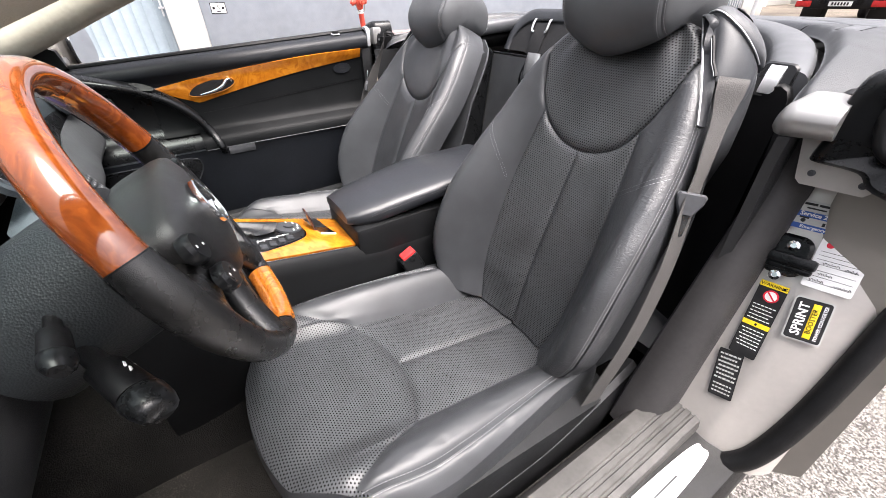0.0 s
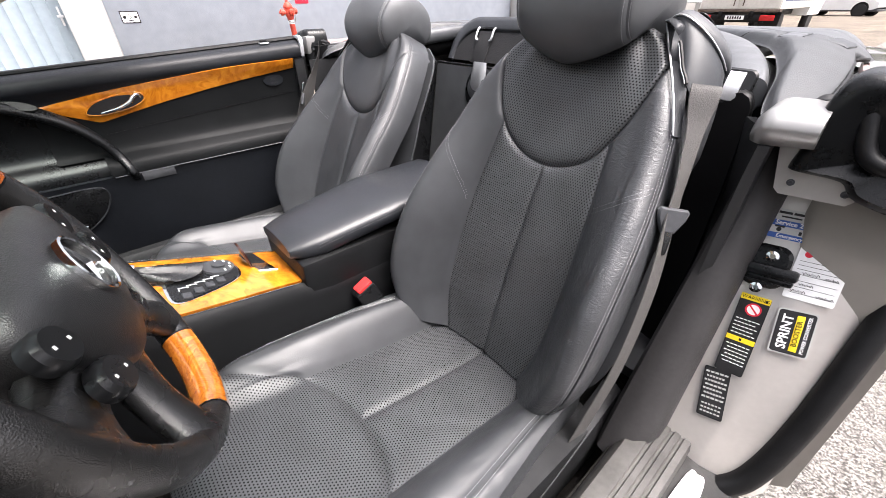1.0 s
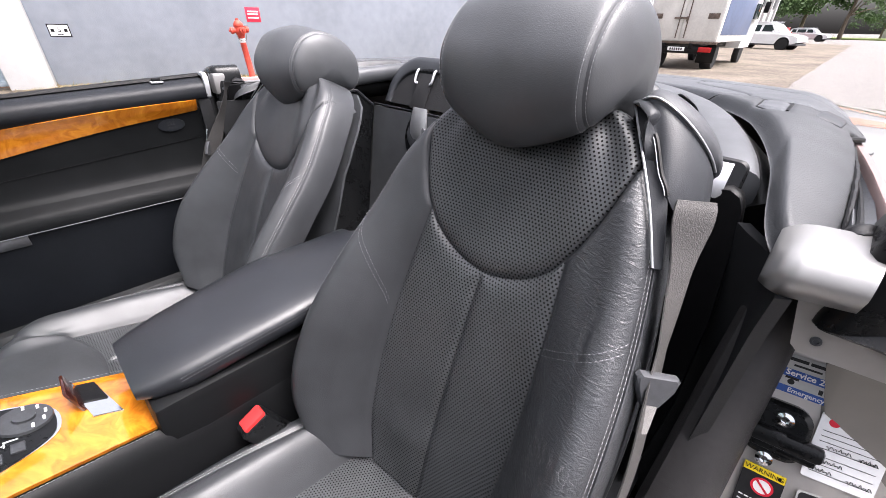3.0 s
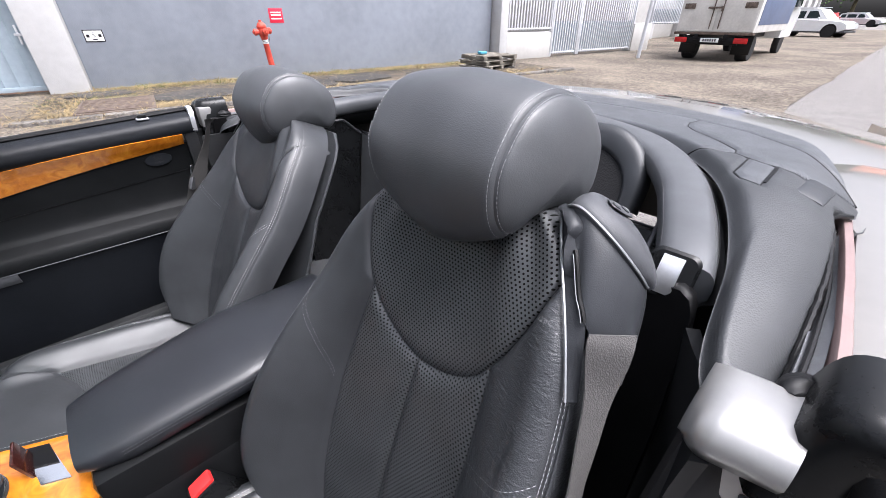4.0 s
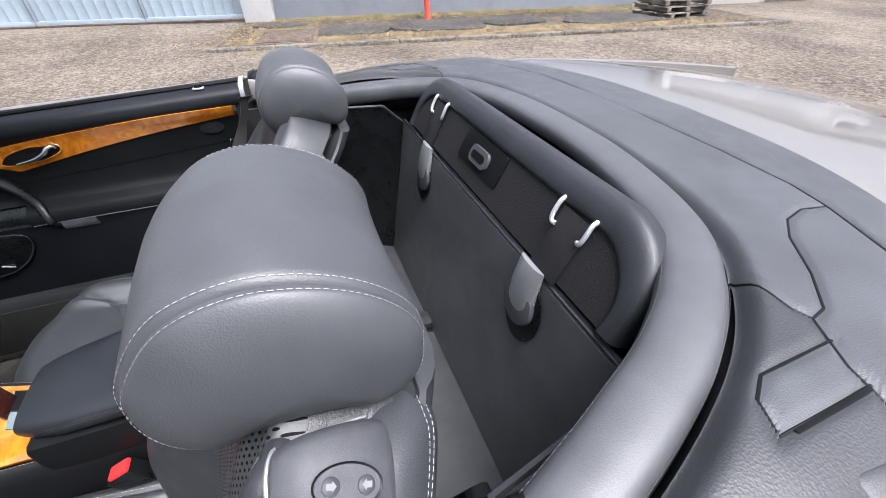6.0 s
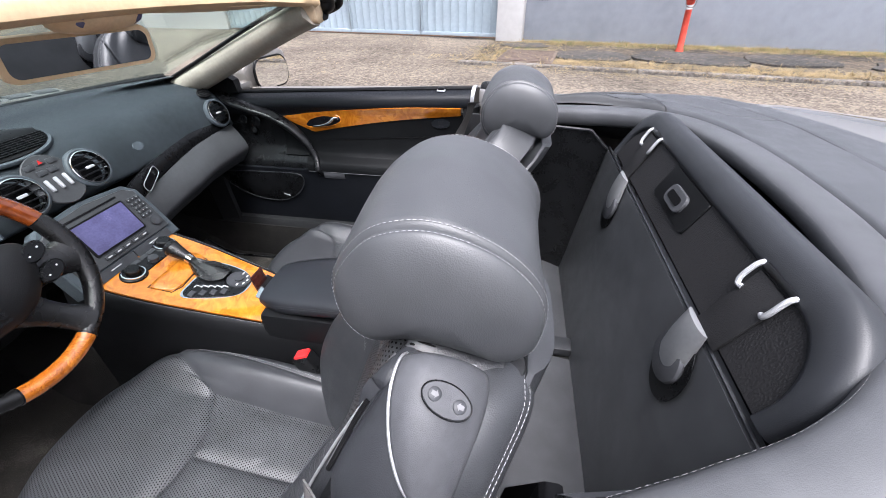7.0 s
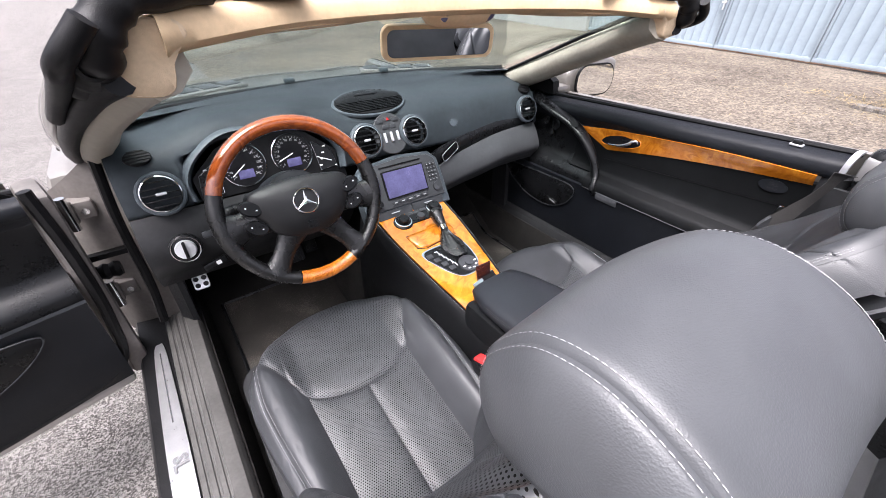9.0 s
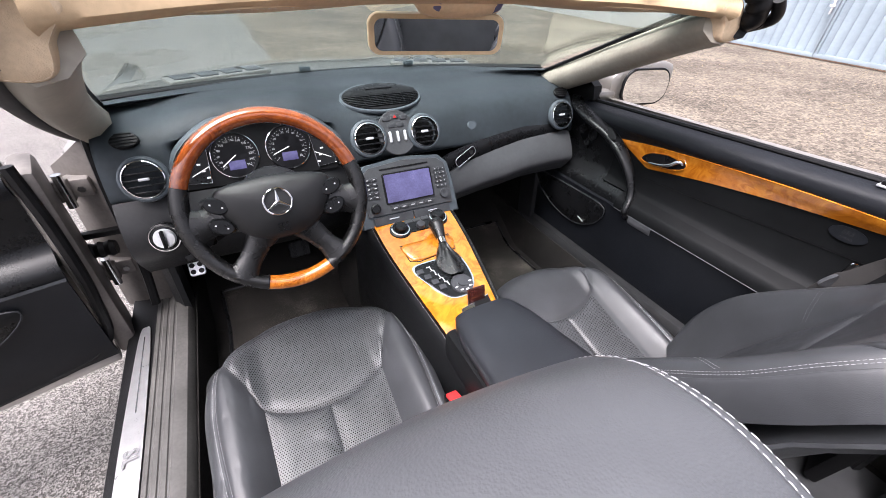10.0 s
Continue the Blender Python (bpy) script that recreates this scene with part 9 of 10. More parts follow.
for i in range(5):
    b = mm()
    rb(b, (0, 0, 0), (0.024, 0.011, 0.005), 0.002, SM(-0.05 + 0.027 * i, 0.016, 0.005))
    kk = part("key", b, M["key"], radio)
    b = mm()
    rb(b, (0, 0, 0), (0.011, 0.003, 0.0006), 0, SM(-0.05 + 0.027 * i, 0.016, 0.0076))
    part("legend", b, M["symbol_grey"], kk)
b = mm()
rb(b, (0, 0, 0), (0.15, 0.005, 0.003), 0.001, SM(0.0, 0.128, 0.004))
part("disc_slot", b, M["black"], radio)
for sx in (-1, 1):
    b = mm()
    prism(b, rrect(0.118, 0.024, 0.002), 0.006, SM(sx * 0.061 + 0.002, -0.014, -0.001), 0.001)
    dv = part("storage_flap", b, M["key"], dash)
    b = mm()
    rb(b, (0, 0, 0), (0.03, 0.003, 0.002), 0.0008, SM(sx * 0.061 + 0.002, -0.012, 0.006))
    part("grip_line", b, M["silver"], dv)
# switch cluster between the middle vents
b = mm()
prism(b, ellipse(0.115, 0.125, 30), 0.004, SM(0, 0.222, 0.0), 0.002)
cl = part("switch_panel", b, M["radio"], dash)
for x, d in ((-0.026, 0.262), (0, 0.266), (0.026, 0.262), (-0.013, 0.243), (0.013, 0.243)):
    b = mm()
    rb(b, (0, 0, 0), (0.022, 0.013, 0.006), 0.003, SM(x, d, 0.004))
    part("switch", b, M["key"], cl)
b = mm()
prism(b, [(-0.005, -0.004), (0.005, -0.004), (0, 0.005)], 0.001, SM(0, 0.266, 0.007))
part("hazard_symbol", b, M["tail_red"], cl)
for x in (-0.022, 0, 0.022):
    b = mm()
    rb(b, (0, 0, 0), (0.008, 0.03, 0.01), 0.003, SM(x, 0.212, 0.005))
    part("toggle", b, M["silver"], cl, "silver toggle switch")

# instrument cluster behind the wheel
b = mm()
m = frame_at((-0.355, 0.628, 0.908), (1, 0, 0), (0, -0.93, 0.36))
prism(b, [(-0.185, -0.06), (0.185, -0.06), (0.19, 0.0), (0.12, 0.06), (0.06, 0.085), (0, 0.09), (-0.06, 0.085), (-0.12, 0.06), (-0.19, 0.0)], 0.006, m)
ic = part("instrument_panel", b, M["black"], dash)
b = mm()
hood = spline([(-0.2, -0.055, 0), (-0.203, -0.01, 0), (-0.18, 0.035, 0), (-0.125, 0.078, 0), (-0.07, 0.094, 0), (0, 0.088, 0), (0.07, 0.094, 0), (0.125, 0.078, 0), (0.18, 0.035, 0), (0.203, -0.01, 0), (0.2, -0.055, 0)], 60)
loft(b, [[m @ Vector((p.x * k, p.y * k + o, z)) for p in hood] for k, z, o in ((0.96, 0.0, 0), (0.985, 0.03, 0), (1.0, 0.036, 0), (1.02, 0.034, 0.003), (1.06, 0.0, 0.008), (1.1, -0.06, 0.012))], False, False)
part("binnacle_hood", b, M["dash"], dash, "", 60)
for x, y, r, nn in ((-0.065, 0.008, 0.056, 260), (0.065, 0.012, 0.056, 65)):
    mm2 = m @ Matrix.Translation((x, y, 0.006))
    b = mm()
    lathe(b, [(r, 0), (r, 0.004), (r * 0.97, 0.005), (r * 0.945, 0.001)], 48, mm2, False)
    gz = part("gauge_ring", b, M["chrome"], ic, "chrome-ringed round gauge")
    b = mm()
    lathe(b, [(r * 0.95, 0.001), (0, 0.001)], 36, mm2)
    part("gauge_face", b, M["gauge"] if "gauge" in M else M["satin_black"], gz)
    b = mm()
    for k in range(0, 28):
        a = radians(222 - k * 264 / 27)
        ln = 0.006 if k % 3 == 0 else 0.0035
        rb(b, (r * 0.85 - ln / 2, 0, 0.002), (ln, 0.0008, 0.0006), 0, mm2 @ Matrix.Rotation(a, 4, "Z"))
    step = 20 if nn == 260 else 5
    cnt = nn // step
    for k in range(1 if nn == 260 else 0, cnt + 1):
        a = radians(222 - (k - (1 if nn == 260 else 0)) * 264 / (cnt - (1 if nn == 260 else 0)))
        words(b, str(k * step), 0.0078, mm2 @ Matrix.Translation((r * 0.68 * math.cos(a), r * 0.68 * math.sin(a), 0.002)))
    part("gauge_print", b, M["symbol_grey"], gz, recalc=False)
    b = mm()
    rb(b, (r * 0.36, 0, 0.005), (r * 0.78, 0.002, 0.001), 0, mm2 @ Matrix.Rotation(radians(215 if nn == 260 else 200), 4, "Z"))
    part("needle", b, M["white_mark"], gz)
    b = mm()
    rb(b, (0, -r * 0.42, 0.002), (r * 0.7, r * 0.4, 0.001), 0.0004, mm2)
    part("display", b, M["screen"], gz)
for sx in (-1, 1):
    mm2 = m @ Matrix.Translation((sx * 0.152, -0.015, 0.006))
    pts = [(-sx * 0.028, 0.05), (sx * 0.022, 0.018), (sx * 0.03, -0.03), (-sx * 0.02, -0.035)]
    b = mm()
    prism(b, pts, 0.003, mm2, 0.001)
    sg = part("side_gauge", b, M["satin_black"], ic)
    b = mm()
    tube(b, [mm2 @ Vector((x, y, 0.004)) for x, y in pts], 0.0015, 6, True)
    part("gauge_rim", b, M["chrome"], sg)
    b = mm()
    rb(b, (0.0, -0.005, 0.005), (0.045, 0.002, 0.001), 0, mm2 @ Matrix.Rotation(radians(-25 * sx), 4, "Z"))
    part("needle", b, M["white_mark"], sg)
    b = mm()
    for k in range(4):
        rb(b, (sx * (0.005 - 0.007 * k), 0.03 - 0.017 * k, 0.004), (0.008, 0.004, 0.0006), 0, mm2)
    part("print", b, M["white_mark"], sg)
# light switch, parking brake pull
m = frame_at((-0.614, 0.533, 0.777), (1, 0, 0), (-0.1, -0.95, 0.25))
b = mm()
lathe(b, [(0.036, -0.01), (0.035, 0.004), (0.032, 0.006)], 32, m)
ls = part("light_switch", b, M["satin_black"], dash, "round headlamp switch with silver knob")
b = mm()
lathe(b, [(0.0325, 0.005), (0.0325, 0.008), (0.0305, 0.008), (0.0305, 0.005)], 32, m, False)
part("ring", b, M["chrome"], ls)
b = mm()
lathe(b, [(0.024, 0.006), (0.022, 0.014), (0, 0.015)], 28, m)
part("knob", b, M["silver"], ls)
b = mm()
rb(b, (0, 0, 0.018), (0.007, 0.044, 0.014), 0.003, m)
part("grip", b, M["satin_black"], ls)
b = mm()
rb(b, (0, 0, 0), (0.06, 0.02, 0.014), 0.005, frame_at((-0.565, 0.545, 0.705), (1, 0, 0.25), (0, -1, 0.2)))
pb = part("parking_brake_pull", b, M["satin_black"], dash)
b = mm()
rb(b, (0.008, 0, 0.0075), (0.012, 0.01, 0.001), 0, frame_at((-0.565, 0.545, 0.705), (1, 0, 0.25), (0, -1, 0.2)))
part("symbol", b, M["white_mark"], pb)
b = mm()
rb(b, (0, 0, 0), (0.022, 0.016, 0.01), 0.003, frame_at((-0.56, 0.532, 0.80), (1, 0, 0), (0, -1, 0.25)))
part("switch", b, M["key"], dash)

# ---- pedals ----
for x, y, z, w, h in ((-0.62, 0.765, 0.53, 0.045, 0.07), (-0.30, 0.87, 0.43, 0.075, 0.06), (-0.215, 0.93, 0.40, 0.05, 0.12)):
    g = thing("pedal", (x, y, z), "drilled alloy pedal with black rubber studs" if x < -0.5 else "dark studded foot pedal in the shaded footwell", "pedal", "pedals")
    m = frame_at((x, y, z), (1, 0, 0), (0, -0.8, 0.6))
    b = mm()
    prism(b, rrect(w, h, 0.008), 0.008, m, 0.002)
    part("plate", b, M["alu"] if x < -0.5 else M["spoke"], g)
    for i in range(2):
        for j in range(3):
            b = mm()
            lathe(b, [(0.008, 0), (0.007, 0.004), (0, 0.004)], 12, m @ Matrix.Translation(((i - 0.5) * w * 0.5, (j - 1) * h * 0.3, 0.008)))
            part("stud", b, M["rubber"], g)
    b = mm()
    tube(b, [m @ Vector((0, 0, -0.002)), m @ Vector((0, 0.05, -0.06)), m @ Vector((0, 0.2, -0.1))], 0.008, 8)
    part("arm", b, M["black"], g)

# ---- steering wheel ----
SC = Vector((-0.36, 0.362, 0.905))
SN = Vector((-0.015, -0.92, 0.39))
WH = frame_at(SC, (1, 0, 0), SN)
wheel = thing("steering_wheel", SC, "steering wheel of red-brown gloss wood and worn black leather", "steering wheel")
RW = 0.1775


def arc(a0, a1, n, r=RW, z=0.0):
    return [WH @ Vector((r * math.cos(radians(a0 + (a1 - a0) * i / n)), r * math.sin(radians(a0 + (a1 - a0) * i / n)), z)) for i in range(n + 1)]


for nm, a0, a1, mat, lab, rr in (("rim_wood", 19, 161, "rimwood", "glossy red-brown wood rim", 0.0165), ("rim_wood", -109, -64, "rimwood2", "glossy orange-brown wood rim", 0.0162), ("rim_leather", 161, 251, "worn_leather", "worn black leather rim", 0.0158), ("rim_leather", -64, 19, "worn_leather", "worn black leather rim", 0.0158)):
    b = mm()
    n = 60
    rings = []
    for i in range(n + 1):
        a = radians(a0 + (a1 - a0) * i / n)
        c, sn = math.cos(a), math.sin(a)
        deg = math.degrees(a)
        k = 1.0
        if "leather" in nm:
            k = 1 + 0.16 * math.exp(-((abs(((deg + 180) % 360) - 180) - (176 if deg > 90 else 2)) / 16) ** 2)
        ring = []
        for j in range(16):
            q = 2 * math.pi * j / 16
            rad = RW + rr * k * math.cos(q)
            ring.append(WH @ Vector((rad * c, rad * sn, rr * 1.12 * k * math.sin(q))))
        rings.append(ring)
    loft(b, rings)
    part(nm, b, M[mat], wheel, lab)
for a in (19, 161, 251, -64, 196, -16):
    b = mm()
    rings = []
    for da in (-0.4, 0.4):
        an = radians(a + da)
        rings.append([WH @ Vector(((RW + 0.0168 * math.cos(q)) * math.cos(an), (RW + 0.0168 * math.cos(q)) * math.sin(an), 0.0186 * math.sin(q))) for q in (2 * math.pi * j / 16 for j in range(16))])
    loft(b, rings)
    part("joint_ring", b, M["satin_black"] if a not in (196, -16) else M["grey_plastic"], wheel)
# airbag pad
b = mm()
rings = []
padp = spline([(-0.117, 0.022, 0), (-0.106, 0.044, 0), (-0.06, 0.054, 0), (0, 0.058, 0), (0.06, 0.054, 0), (0.106, 0.044, 0), (0.117, 0.022, 0), (0.106, -0.012, 0), (0.085, -0.044, 0), (0.052, -0.068, 0), (0, -0.077, 0), (-0.052, -0.068, 0), (-0.085, -0.044, 0), (-0.106, -0.012, 0)], 60, True)
for k, z in ((0.96, -0.05), (1.0, -0.03), (1.0, 0.008), (0.975, 0.018), (0.93, 0.024), (0.7, 0.032), (0.4, 0.0375), (0.05, 0.039)):
    rings.append([WH @ Vector((p.x * k, p.y * k, z)) for p in padp])
loft(b, rings)
pad = part("airbag_pad", b, M["wheel_pad"], wheel, "grained black airbag cover", 70)
b = mm()
em = WH @ Matrix.Translation((0, 0.003, 0.0405))
lathe(b, [(0.029, -0.002), (0.029, 0.003), (0.0272, 0.004), (0.0255, 0.003), (0.0255, -0.002)], 40, em, False)
for k in range(3):
    a = radians(90 + 120 * k)
    d, n2 = Vector((math.cos(a), math.sin(a), 0)), Vector((-math.sin(a), math.cos(a), 0))
    t2 = bmesh.new()
    vs = [t2.verts.new(v) for v in (d * 0.027 + Vector((0, 0, 0.001)), n2 * 0.0045 + Vector((0, 0, 0.0005)), Vector((0, 0, 0.004)), -n2 * 0.0045 + Vector((0, 0, 0.0005)))]
    t2.faces.new((vs[0], vs[1], vs[2]))
    t2.faces.new((vs[0], vs[2], vs[3]))
    add(b, t2, em)
part("emblem", b, M["chrome"], pad, "chrome ring emblem", recalc=False)
b = mm()
words(b, "SRS", 0.014, WH @ Matrix.Translation((0, -0.046, 0.0395)), 0.0006)
words(b, "AIRBAG", 0.007, WH @ Matrix.Translation((0, -0.057, 0.0385)), 0.0003)
part("lettering", b, M["satin_black"], pad, recalc=False)
# spokes
for a0, w0, w1, mat in ((188, 0.04, 0.036, "worn_leather"), (-8, 0.04, 0.036, "worn_leather"), (234, 0.034, 0.026, "worn_leather"), (-54, 0.034, 0.026, "worn_leather")):
    b = mm()
    a = radians(a0)
    d, n2 = Vector((math.cos(a), math.sin(a), 0)), Vector((-math.sin(a), math.cos(a), 0))
    rings = []
    for k in range(9):
        f = k / 8
        r0 = 0.07 + (RW - 0.07) * f
        w = (w0 + (w1 - w0) * f) * (1 - 0.22 * math.sin(f * math.pi)) + 0.012 * f ** 6
        zc = 0.004 - 0.006 * math.sin(f * math.pi)
        rings.append([WH @ (d * r0 + n2 * w * math.cos(q) + Vector((0, 0, zc + 0.015 * math.sin(q)))) for q in (2 * math.pi * j / 14 for j in range(14))])
    loft(b, rings)
    part("spoke", b, M[mat], wheel, "", 60)
for sx in (-1, 1):
    for dy, rr in ((0.026, 0.021), (-0.012, 0.019)):
        b = mm()
        mbt = WH @ Matrix.Translation((sx * 0.112, dy - 0.012 + (0.0 if dy > 0 else -0.004), 0.016)) @ Matrix.Rotation(radians(sx * 25), 4, "Z")
        prism(b, ellipse(0.05, 0.032, 24), 0.012, mbt, 0.004)
        bp = part("button_pod", b, M["satin_black"], wheel)
        b = mm()
        for dx in (-0.011, 0.011):
            rb(b, (dx, 0, 0.0122), (0.0034, 0.003, 0.0005), 0.0002, mbt)
        part("symbol", b, M["white_mark"], bp)
# column and stalks
b = mm()
tube(b, [WH @ Vector((0, 0, -0.03)), WH @ Vector((0, -0.005, -0.09)), WH @ Vector((0, -0.01, -0.2))], [0.075, 0.082, 0.08], 24)
part("column_shroud", b, M["column"], wheel, "grained column shroud", 50)
for o, tip, r, label in (((-0.07, -0.02, -0.135), (-0.178, -0.066, -0.086), 0.021, "black control stalk with white symbols"), ((-0.07, 0.02, -0.12), (-0.155, 0.012, -0.105), 0.013, "thin black control stalk")):
    b = mm()
    o, tip = WH @ Vector(o), WH @ Vector(tip)
    d = (tip - o).normalized()
    tube(b, [o, o.lerp(tip, 0.3), o.lerp(tip, 0.36), o.lerp(tip, 0.72), o.lerp(tip, 0.74)], [r * 0.5, r * 0.55, r * 0.92, r, r * 0.95], 18, flat=0.75)
    stk = part("stalk", b, M["black"], wheel, label, 50)
    b = mm()
    tube(b, [o.lerp(tip, 0.745), o.lerp(tip, 0.77), o.lerp(tip, 0.9), tip - d * 0.004, tip], [r * 0.9, r * 1.06, r * 1.0, r * 0.86, r * 0.6], 18, flat=0.8)
    part("stalk_cap", b, M["satin_black"], stk, "", 50)
    if r > 0.02:
        side = d.cross(SN).normalized()
        for k in range(4):
            b = mm()
            c = o.lerp(tip, 0.46 + 0.07 * (k % 3)) + SN * r * 0.74 + side * (0.006 if k < 2 else -0.006)
            rb(b, (0, 0, 0), (0.006, 0.0035, 0.0008), 0.0003, frame_at(c, d, SN))
            part("symbol", b, M["white_mark"], stk)

# ---- centre console ----
con = thing("centre_console", (0, 0.2, 0.4), "centre console with orange burl wood, shift lever and padded sides", "centre console")
c0, c1 = Vector((0, 0.48, 0.722)), Vector((0, 0.09, 0.624))
cdir = (c0 - c1).normalized()
cnrm = Vector((0, -cdir.z, cdir.y))


def CM(x, y, lift=0.0):
    """On the console face at plan position x, y."""
    return frame_at(Vector((x, 0, 0)) + c1 + cdir * ((y - c1.y) / cdir.y) + cnrm * lift, (1, 0, 0), cnrm)


def half_w(y):
    return lerp_t([(0.06, 0.075), (0.12, 0.083), (0.22, 0.098), (0.36, 0.116), (0.48, 0.122)], y)


def cz(y):
    return (c1 + cdir * ((y - c1.y) / cdir.y)).z


b = mm()
rings = []
for k in range(20):
    y = -0.36 + 0.90 * k / 19
    hw = half_w(max(y, 0.06)) + 0.018
    z = cz(max(y, 0.05)) - 0.004
    rings.append([(-hw - 0.03, y, 0.3), (-hw - 0.022, y, z - 0.12), (-hw - 0.006, y, z - 0.035), (-hw, y, z - 0.006), (-hw + 0.012, y, z + 0.003), (-hw + 0.02, y, z - 0.004), (hw - 0.02, y, z - 0.004), (hw - 0.012, y, z + 0.003), (hw, y, z - 0.006), (hw + 0.006, y, z - 0.035), (hw + 0.022, y, z - 0.12), (hw + 0.03, y, 0.3)])
loft(b, rings)
part("body", b, M["console_black"], con, "", 45)
b = mm()
sheet(b, lambda u, v: CM((u * 2 - 1) * half_w(0.075 + 0.405 * v), 0.075 + 0.405 * v, 0.002 + 0.003 * (1 - abs(u * 2 - 1) ** 6)).translation, 24, 40, 0.006, front=(0, 0, 1))
part("wood_panel", b, M["burl"], con, "glossy orange burl wood veneer", 60)
b = mm()
for sx in (-1, 1):
    pts = [CM(sx * (half_w(0.08 + 0.4 * k / 79) + 0.008), 0.08 + 0.4 * k / 79, 0.0015).translation for k in range(80)]
    stitches(b, pts, lambda k: cnrm)
part("stitching", b, M["thread"], con, "", kind="stuff", recalc=False)
# climate controls
for x, y in ((-0.057, 0.425), (0.068, 0.44)):
    m = CM(x, y, 0.003)
    b = mm()
    lathe(b, [(0.031, 0), (0.03, 0.006), (0.027, 0.008)], 32, m)
    kn = part("dial_base", b, M["satin_black"], con)
    b = mm()
    lathe(b, [(0.0265, 0.007), (0.0265, 0.011), (0.0235, 0.0115), (0.0235, 0.007)], 32, m, False)
    part("dial_ring", b, M["chrome"], kn)
    b = mm()
    lathe(b, [(0.018, 0.006), (0.017, 0.022), (0.014, 0.025), (0, 0.0255)], 28, m)
    part("dial", b, M["satin_black"], kn)
b = mm()
prism(b, rrect(0.085, 0.05, 0.012), 0.005, CM(0.004, 0.432, 0.003), 0.002)
cp = part("climate_panel", b, M["satin_black"], con)
for i in range(3):
    b = mm()
    rb(b, (0, 0, 0), (0.024, 0.014, 0.006), 0.003, CM(-0.022 + 0.026 * i, 0.448, 0.008))
    part("key", b, M["key"], cp)
b = mm()
lathe(b, [(0.013, 0), (0.012, 0.012), (0, 0.013)], 20, CM(0.005, 0.422, 0.007))
part("fan_knob", b, M["key"], cp)
# tray lid
b = mm()
tube(b, [CM(x, y, 0.0045).translation for x, y in ((-0.082, 0.37), (0.07, 0.372), (0.065, 0.318), (-0.05, 0.306), (-0.075, 0.315))], 0.0018, 6, True)
part("tray_gap", b, M["black"], con)
b = mm()
lid = spline([(-0.079, 0.366, 0), (-0.02, 0.37, 0), (0.066, 0.368, 0), (0.061, 0.322, 0), (0.0, 0.312, 0), (-0.05, 0.31, 0), (-0.071, 0.32, 0)], 40, True)
loft(b, [[CM(-0.005 + (p.x + 0.005) * k, 0.34 + (p.y - 0.34) * k, o).translation for p in lid] for k, o in ((1.0, 0.003), (1.0, 0.007), (0.96, 0.0095), (0.6, 0.0105), (0.05, 0.011))])
part("tray_lid", b, M["burl"], con, "raised burl wood tray lid", 60)
# shift gate
b = mm()
gate = spline([(-0.082, 0.286, 0), (-0.04, 0.298, 0), (0.05, 0.292, 0), (0.066, 0.27, 0), (0.062, 0.21, 0), (0.035, 0.175, 0), (0.0, 0.168, 0), (-0.03, 0.18, 0), (-0.06, 0.225, 0)], 60, True)
loft(b, [[CM(p.x, p.y, o).translation for p in gate] for o in (0.003, 0.0075)])
gt = part("shift_plate", b, M["chrome"], con, "chrome-edged shift plate")
b = mm()
loft(b, [[CM(p.x * 0.93 - 0.0006, 0.232 + (p.y - 0.232) * 0.93, o).translation for p in gate] for o in (0.004, 0.0095)])
part("shift_insert", b, M["satin_black"], gt)
b = mm()
lathe(b, [(0.03, 0), (0.029, 0.004), (0.012, 0.005), (0.012, 0.009), (0, 0.009)], 28, CM(0.022, 0.202, 0.0095))
part("rotary_pad", b, M["key"], gt)
for k in range(5):
    b = mm()
    a = radians(200 + 40 * k)
    rb(b, (0.022 * math.cos(a), 0.022 * math.sin(a), 0.005), (0.008, 0.003, 0.001), 0, CM(0.022, 0.202, 0.0095))
    part("symbol", b, M["white_mark"], gt)
for k in range(4):
    b = mm()
    rb(b, (0, 0, 0), (0.018, 0.014, 0.004), 0.001, CM(-0.066 + 0.012 * k, 0.27 - 0.02 * k, 0.0105))
    part("key", b, M["key"], gt)
b = mm()
for k in range(5):
    rb(b, (0, 0, 0), (0.007, 0.0016, 0.0008), 0, CM(-0.042 + 0.006 * k, 0.278 - 0.014 * k, 0.0105))
    rb(b, (0.006, -0.006, 0), (0.0016, 0.014, 0.0008), 0, CM(-0.042 + 0.006 * k, 0.278 - 0.014 * k, 0.0105))
part("gate_marks", b, M["white_mark"], gt)
# lever
b = mm()
lv0, lv1 = CM(0.022, 0.275, 0.01).translation, Vector((0.033, 0.378, 0.738))
rings = []
for k in range(9):
    f = k / 8
    r0 = 0.038 * (1 - f) ** 1.1 + 0.011
    c = lv0.lerp(lv0.lerp(lv1, 0.52), f)
    rings.append([c + Vector((r0 * (0.75 + 0.06 * math.sin(6 * q + 9 * f)) * math.cos(q), r0 * 1.05 * math.sin(q), 0.004 * math.cos(4 * q))) for q in (2 * math.pi * j / 24 for j in range(24))])
loft(b, rings)
part("gaiter", b, M["worn_leather"], con, "creased black leather gaiter", 60)
b = mm()
p, q = lv0.lerp(lv1, 0.5), lv0.lerp(lv1, 0.62)
tube(b, [p, q], 0.0125, 18)
part("collar", b, M["chrome"], con)
b = mm()
d = (lv1 - lv0).normalized()
tube(b, [q, q + d * 0.02, q + d * 0.045, lv1, lv1 + d * 0.012, lv1 + d * 0.019], [0.013, 0.0165, 0.021, 0.0225, 0.018, 0.004], 20)
part("lever_knob", b, M["worn_leather"], con, "black leather shift knob")
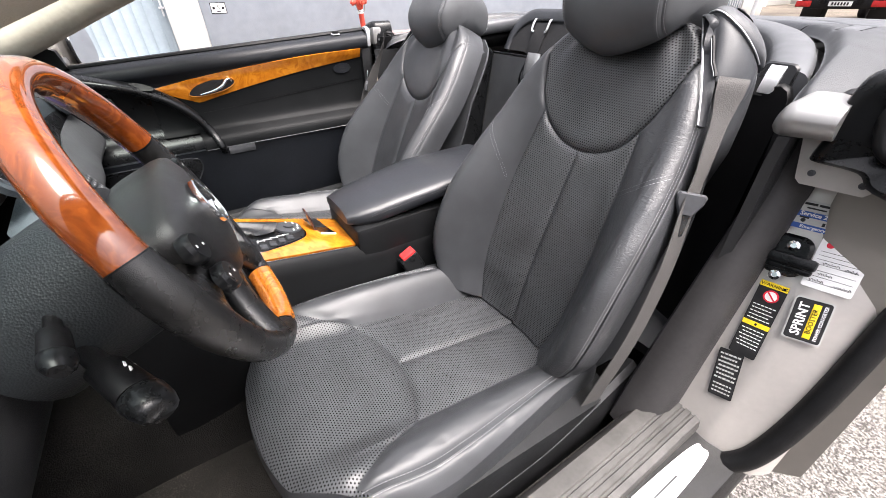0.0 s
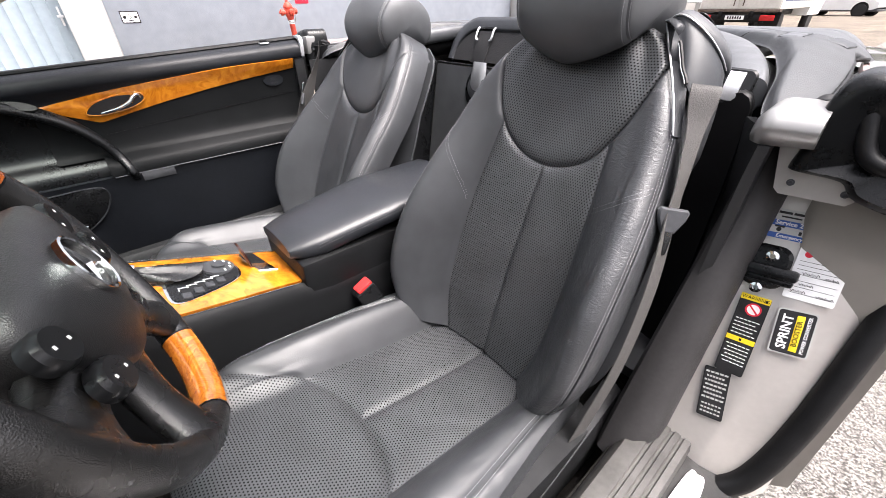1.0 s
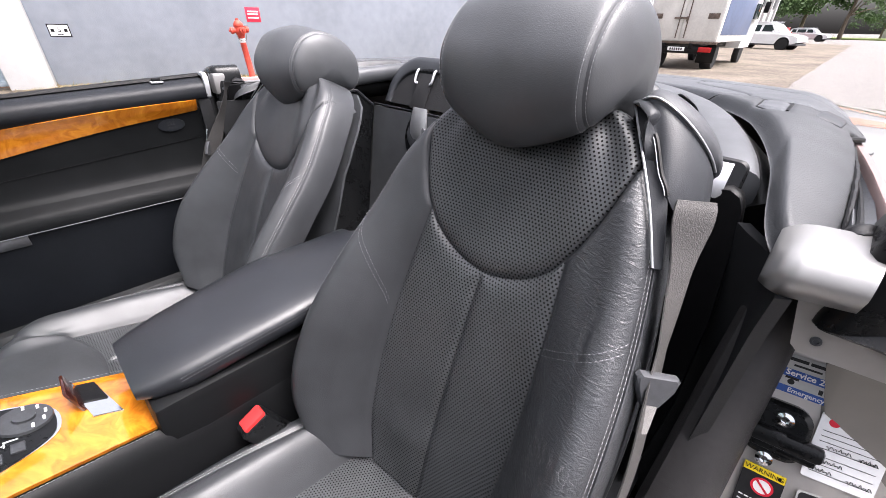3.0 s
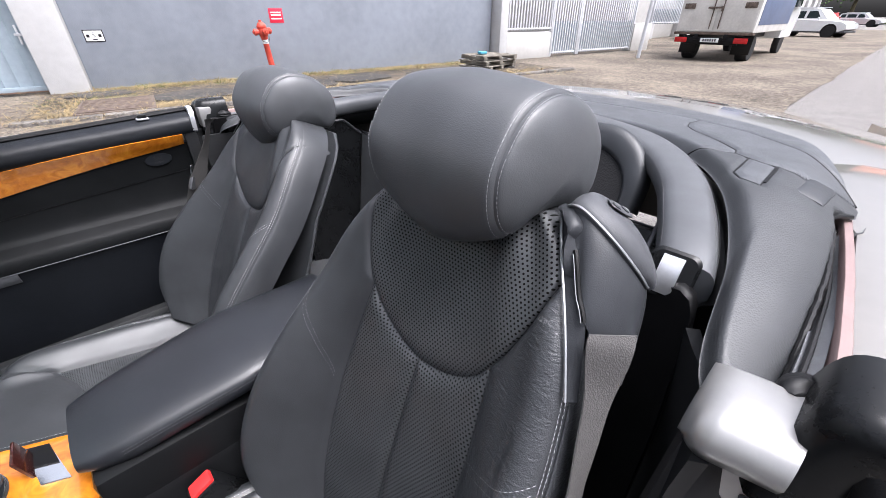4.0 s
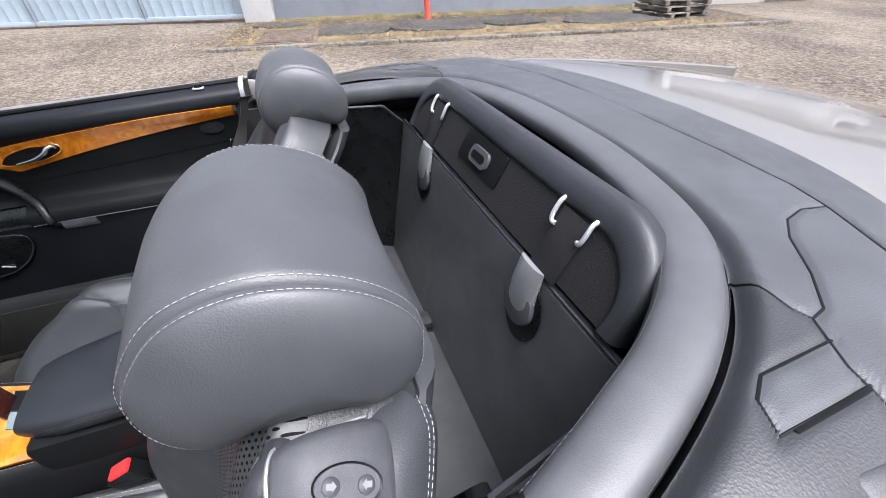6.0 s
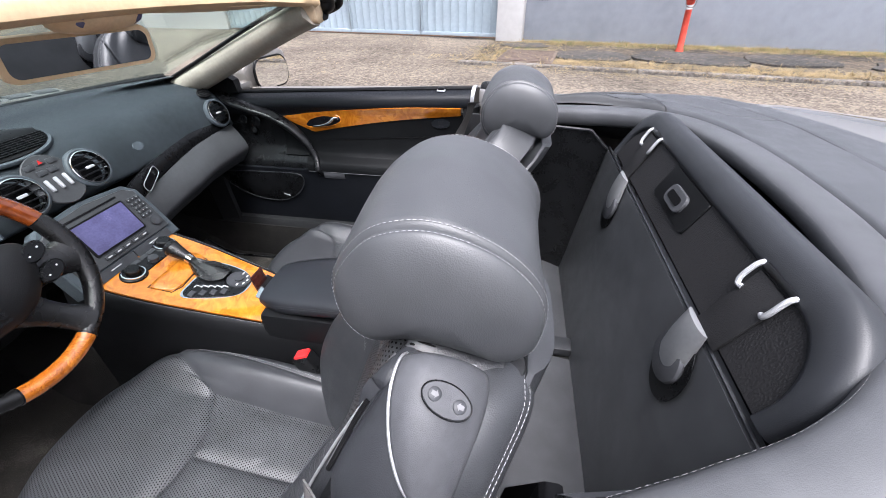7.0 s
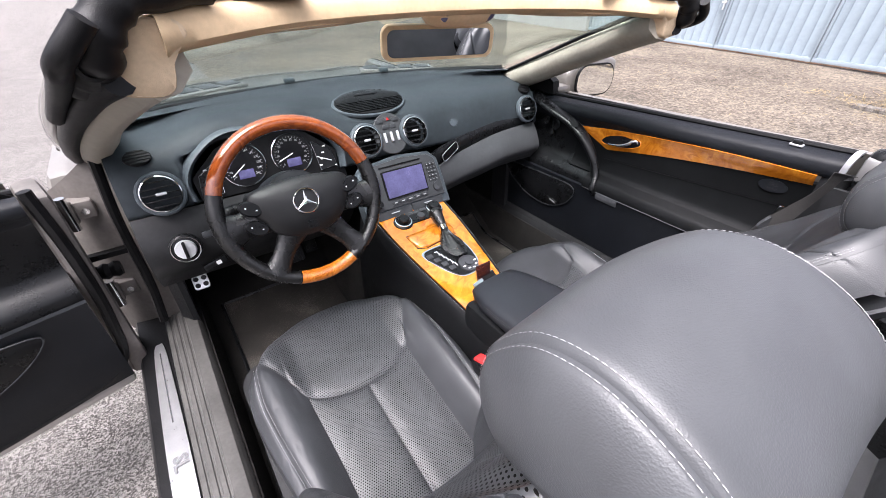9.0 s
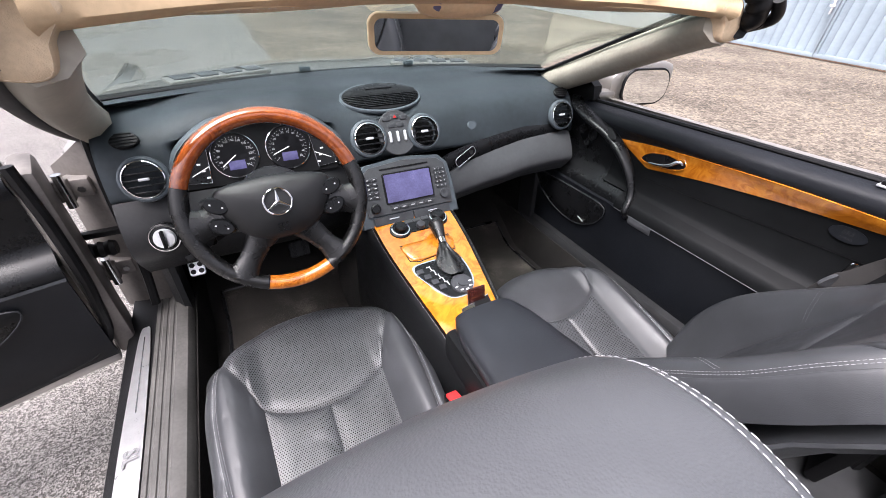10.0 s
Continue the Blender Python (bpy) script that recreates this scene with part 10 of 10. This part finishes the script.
# lighter with open lid
b = mm()
prism(b, [(-0.042, -0.022), (0.045, 0.0), (0.052, 0.03), (-0.035, 0.012)], 0.004, CM(0.02, 0.125, 0.004), 0.001)
lg = part("lighter_tray", b, M["chrome"], con)
b = mm()
prism(b, [(-0.012, -0.012), (0.036, -0.002), (0.04, 0.024), (-0.006, 0.016)], 0.003, CM(0.03, 0.127, 0.007))
part("lighter_well", b, M["black"], lg)
b = mm()
rb(b, (0, 0, 0), (0.05, 0.005, 0.045), 0.002, CM(0.032, 0.152, 0.024) @ Matrix.Rotation(radians(-25), 4, "X"))
part("lighter_lid", b, M["burl_dark"], lg, "open dark wood flap")
# armrest
arm = thing("armrest", (0, -0.13, 0.62), "charcoal leather armrest lid with stitched edge", "armrest")
b = mm()
rings = []
for k in range(21):
    f = k / 20
    y = 0.082 - 0.46 * f
    rr = min(1, (f * 20 / 3.0)) ** 0.5 if f < 0.15 else 1
    hw = (0.088 + 0.022 * min(1, f * 2)) * (0.82 + 0.18 * rr)
    zt = 0.692 + 0.038 * min(1, f * 1.8) ** 0.8
    th = 0.05 * (0.5 + 0.5 * rr)
    ring = []
    for j in range(24):
        q = 2 * math.pi * j / 24
        c, sn = math.cos(q), math.sin(q)
        ring.append((hw * math.copysign(abs(c) ** 0.45, c) + 0.008, y, zt - th / 2 + th / 2 * math.copysign(abs(sn) ** 0.55, sn) + 0.006 * (1 - abs(c)) * (sn > 0)))
    rings.append(ring)
loft(b, rings)
part("lid", b, M["arm_leather"], arm, "", 60)
b = mm()
for dz in (-0.006, -0.012):
    for sx in (-1, 1):
        pts = [Vector((0.008 + sx * ((0.088 + 0.022 * min(1, f * 2)) * 0.999), 0.082 - 0.46 * f, 0.692 + 0.038 * min(1, f * 1.8) ** 0.8 + dz - 0.006)) for f in (0.12 + 0.85 * k / 60 for k in range(61))]
        stitches(b, pts, lambda k, sx=sx: (sx, 0, 0.3))
part("stitching", b, M["thread_dark"], arm, "", kind="stuff", recalc=False)
b = mm()
rb(b, (0.007, -0.15, 0.57), (0.206, 0.45, 0.19), 0.014)
part("bin", b, M["console_black"], arm)
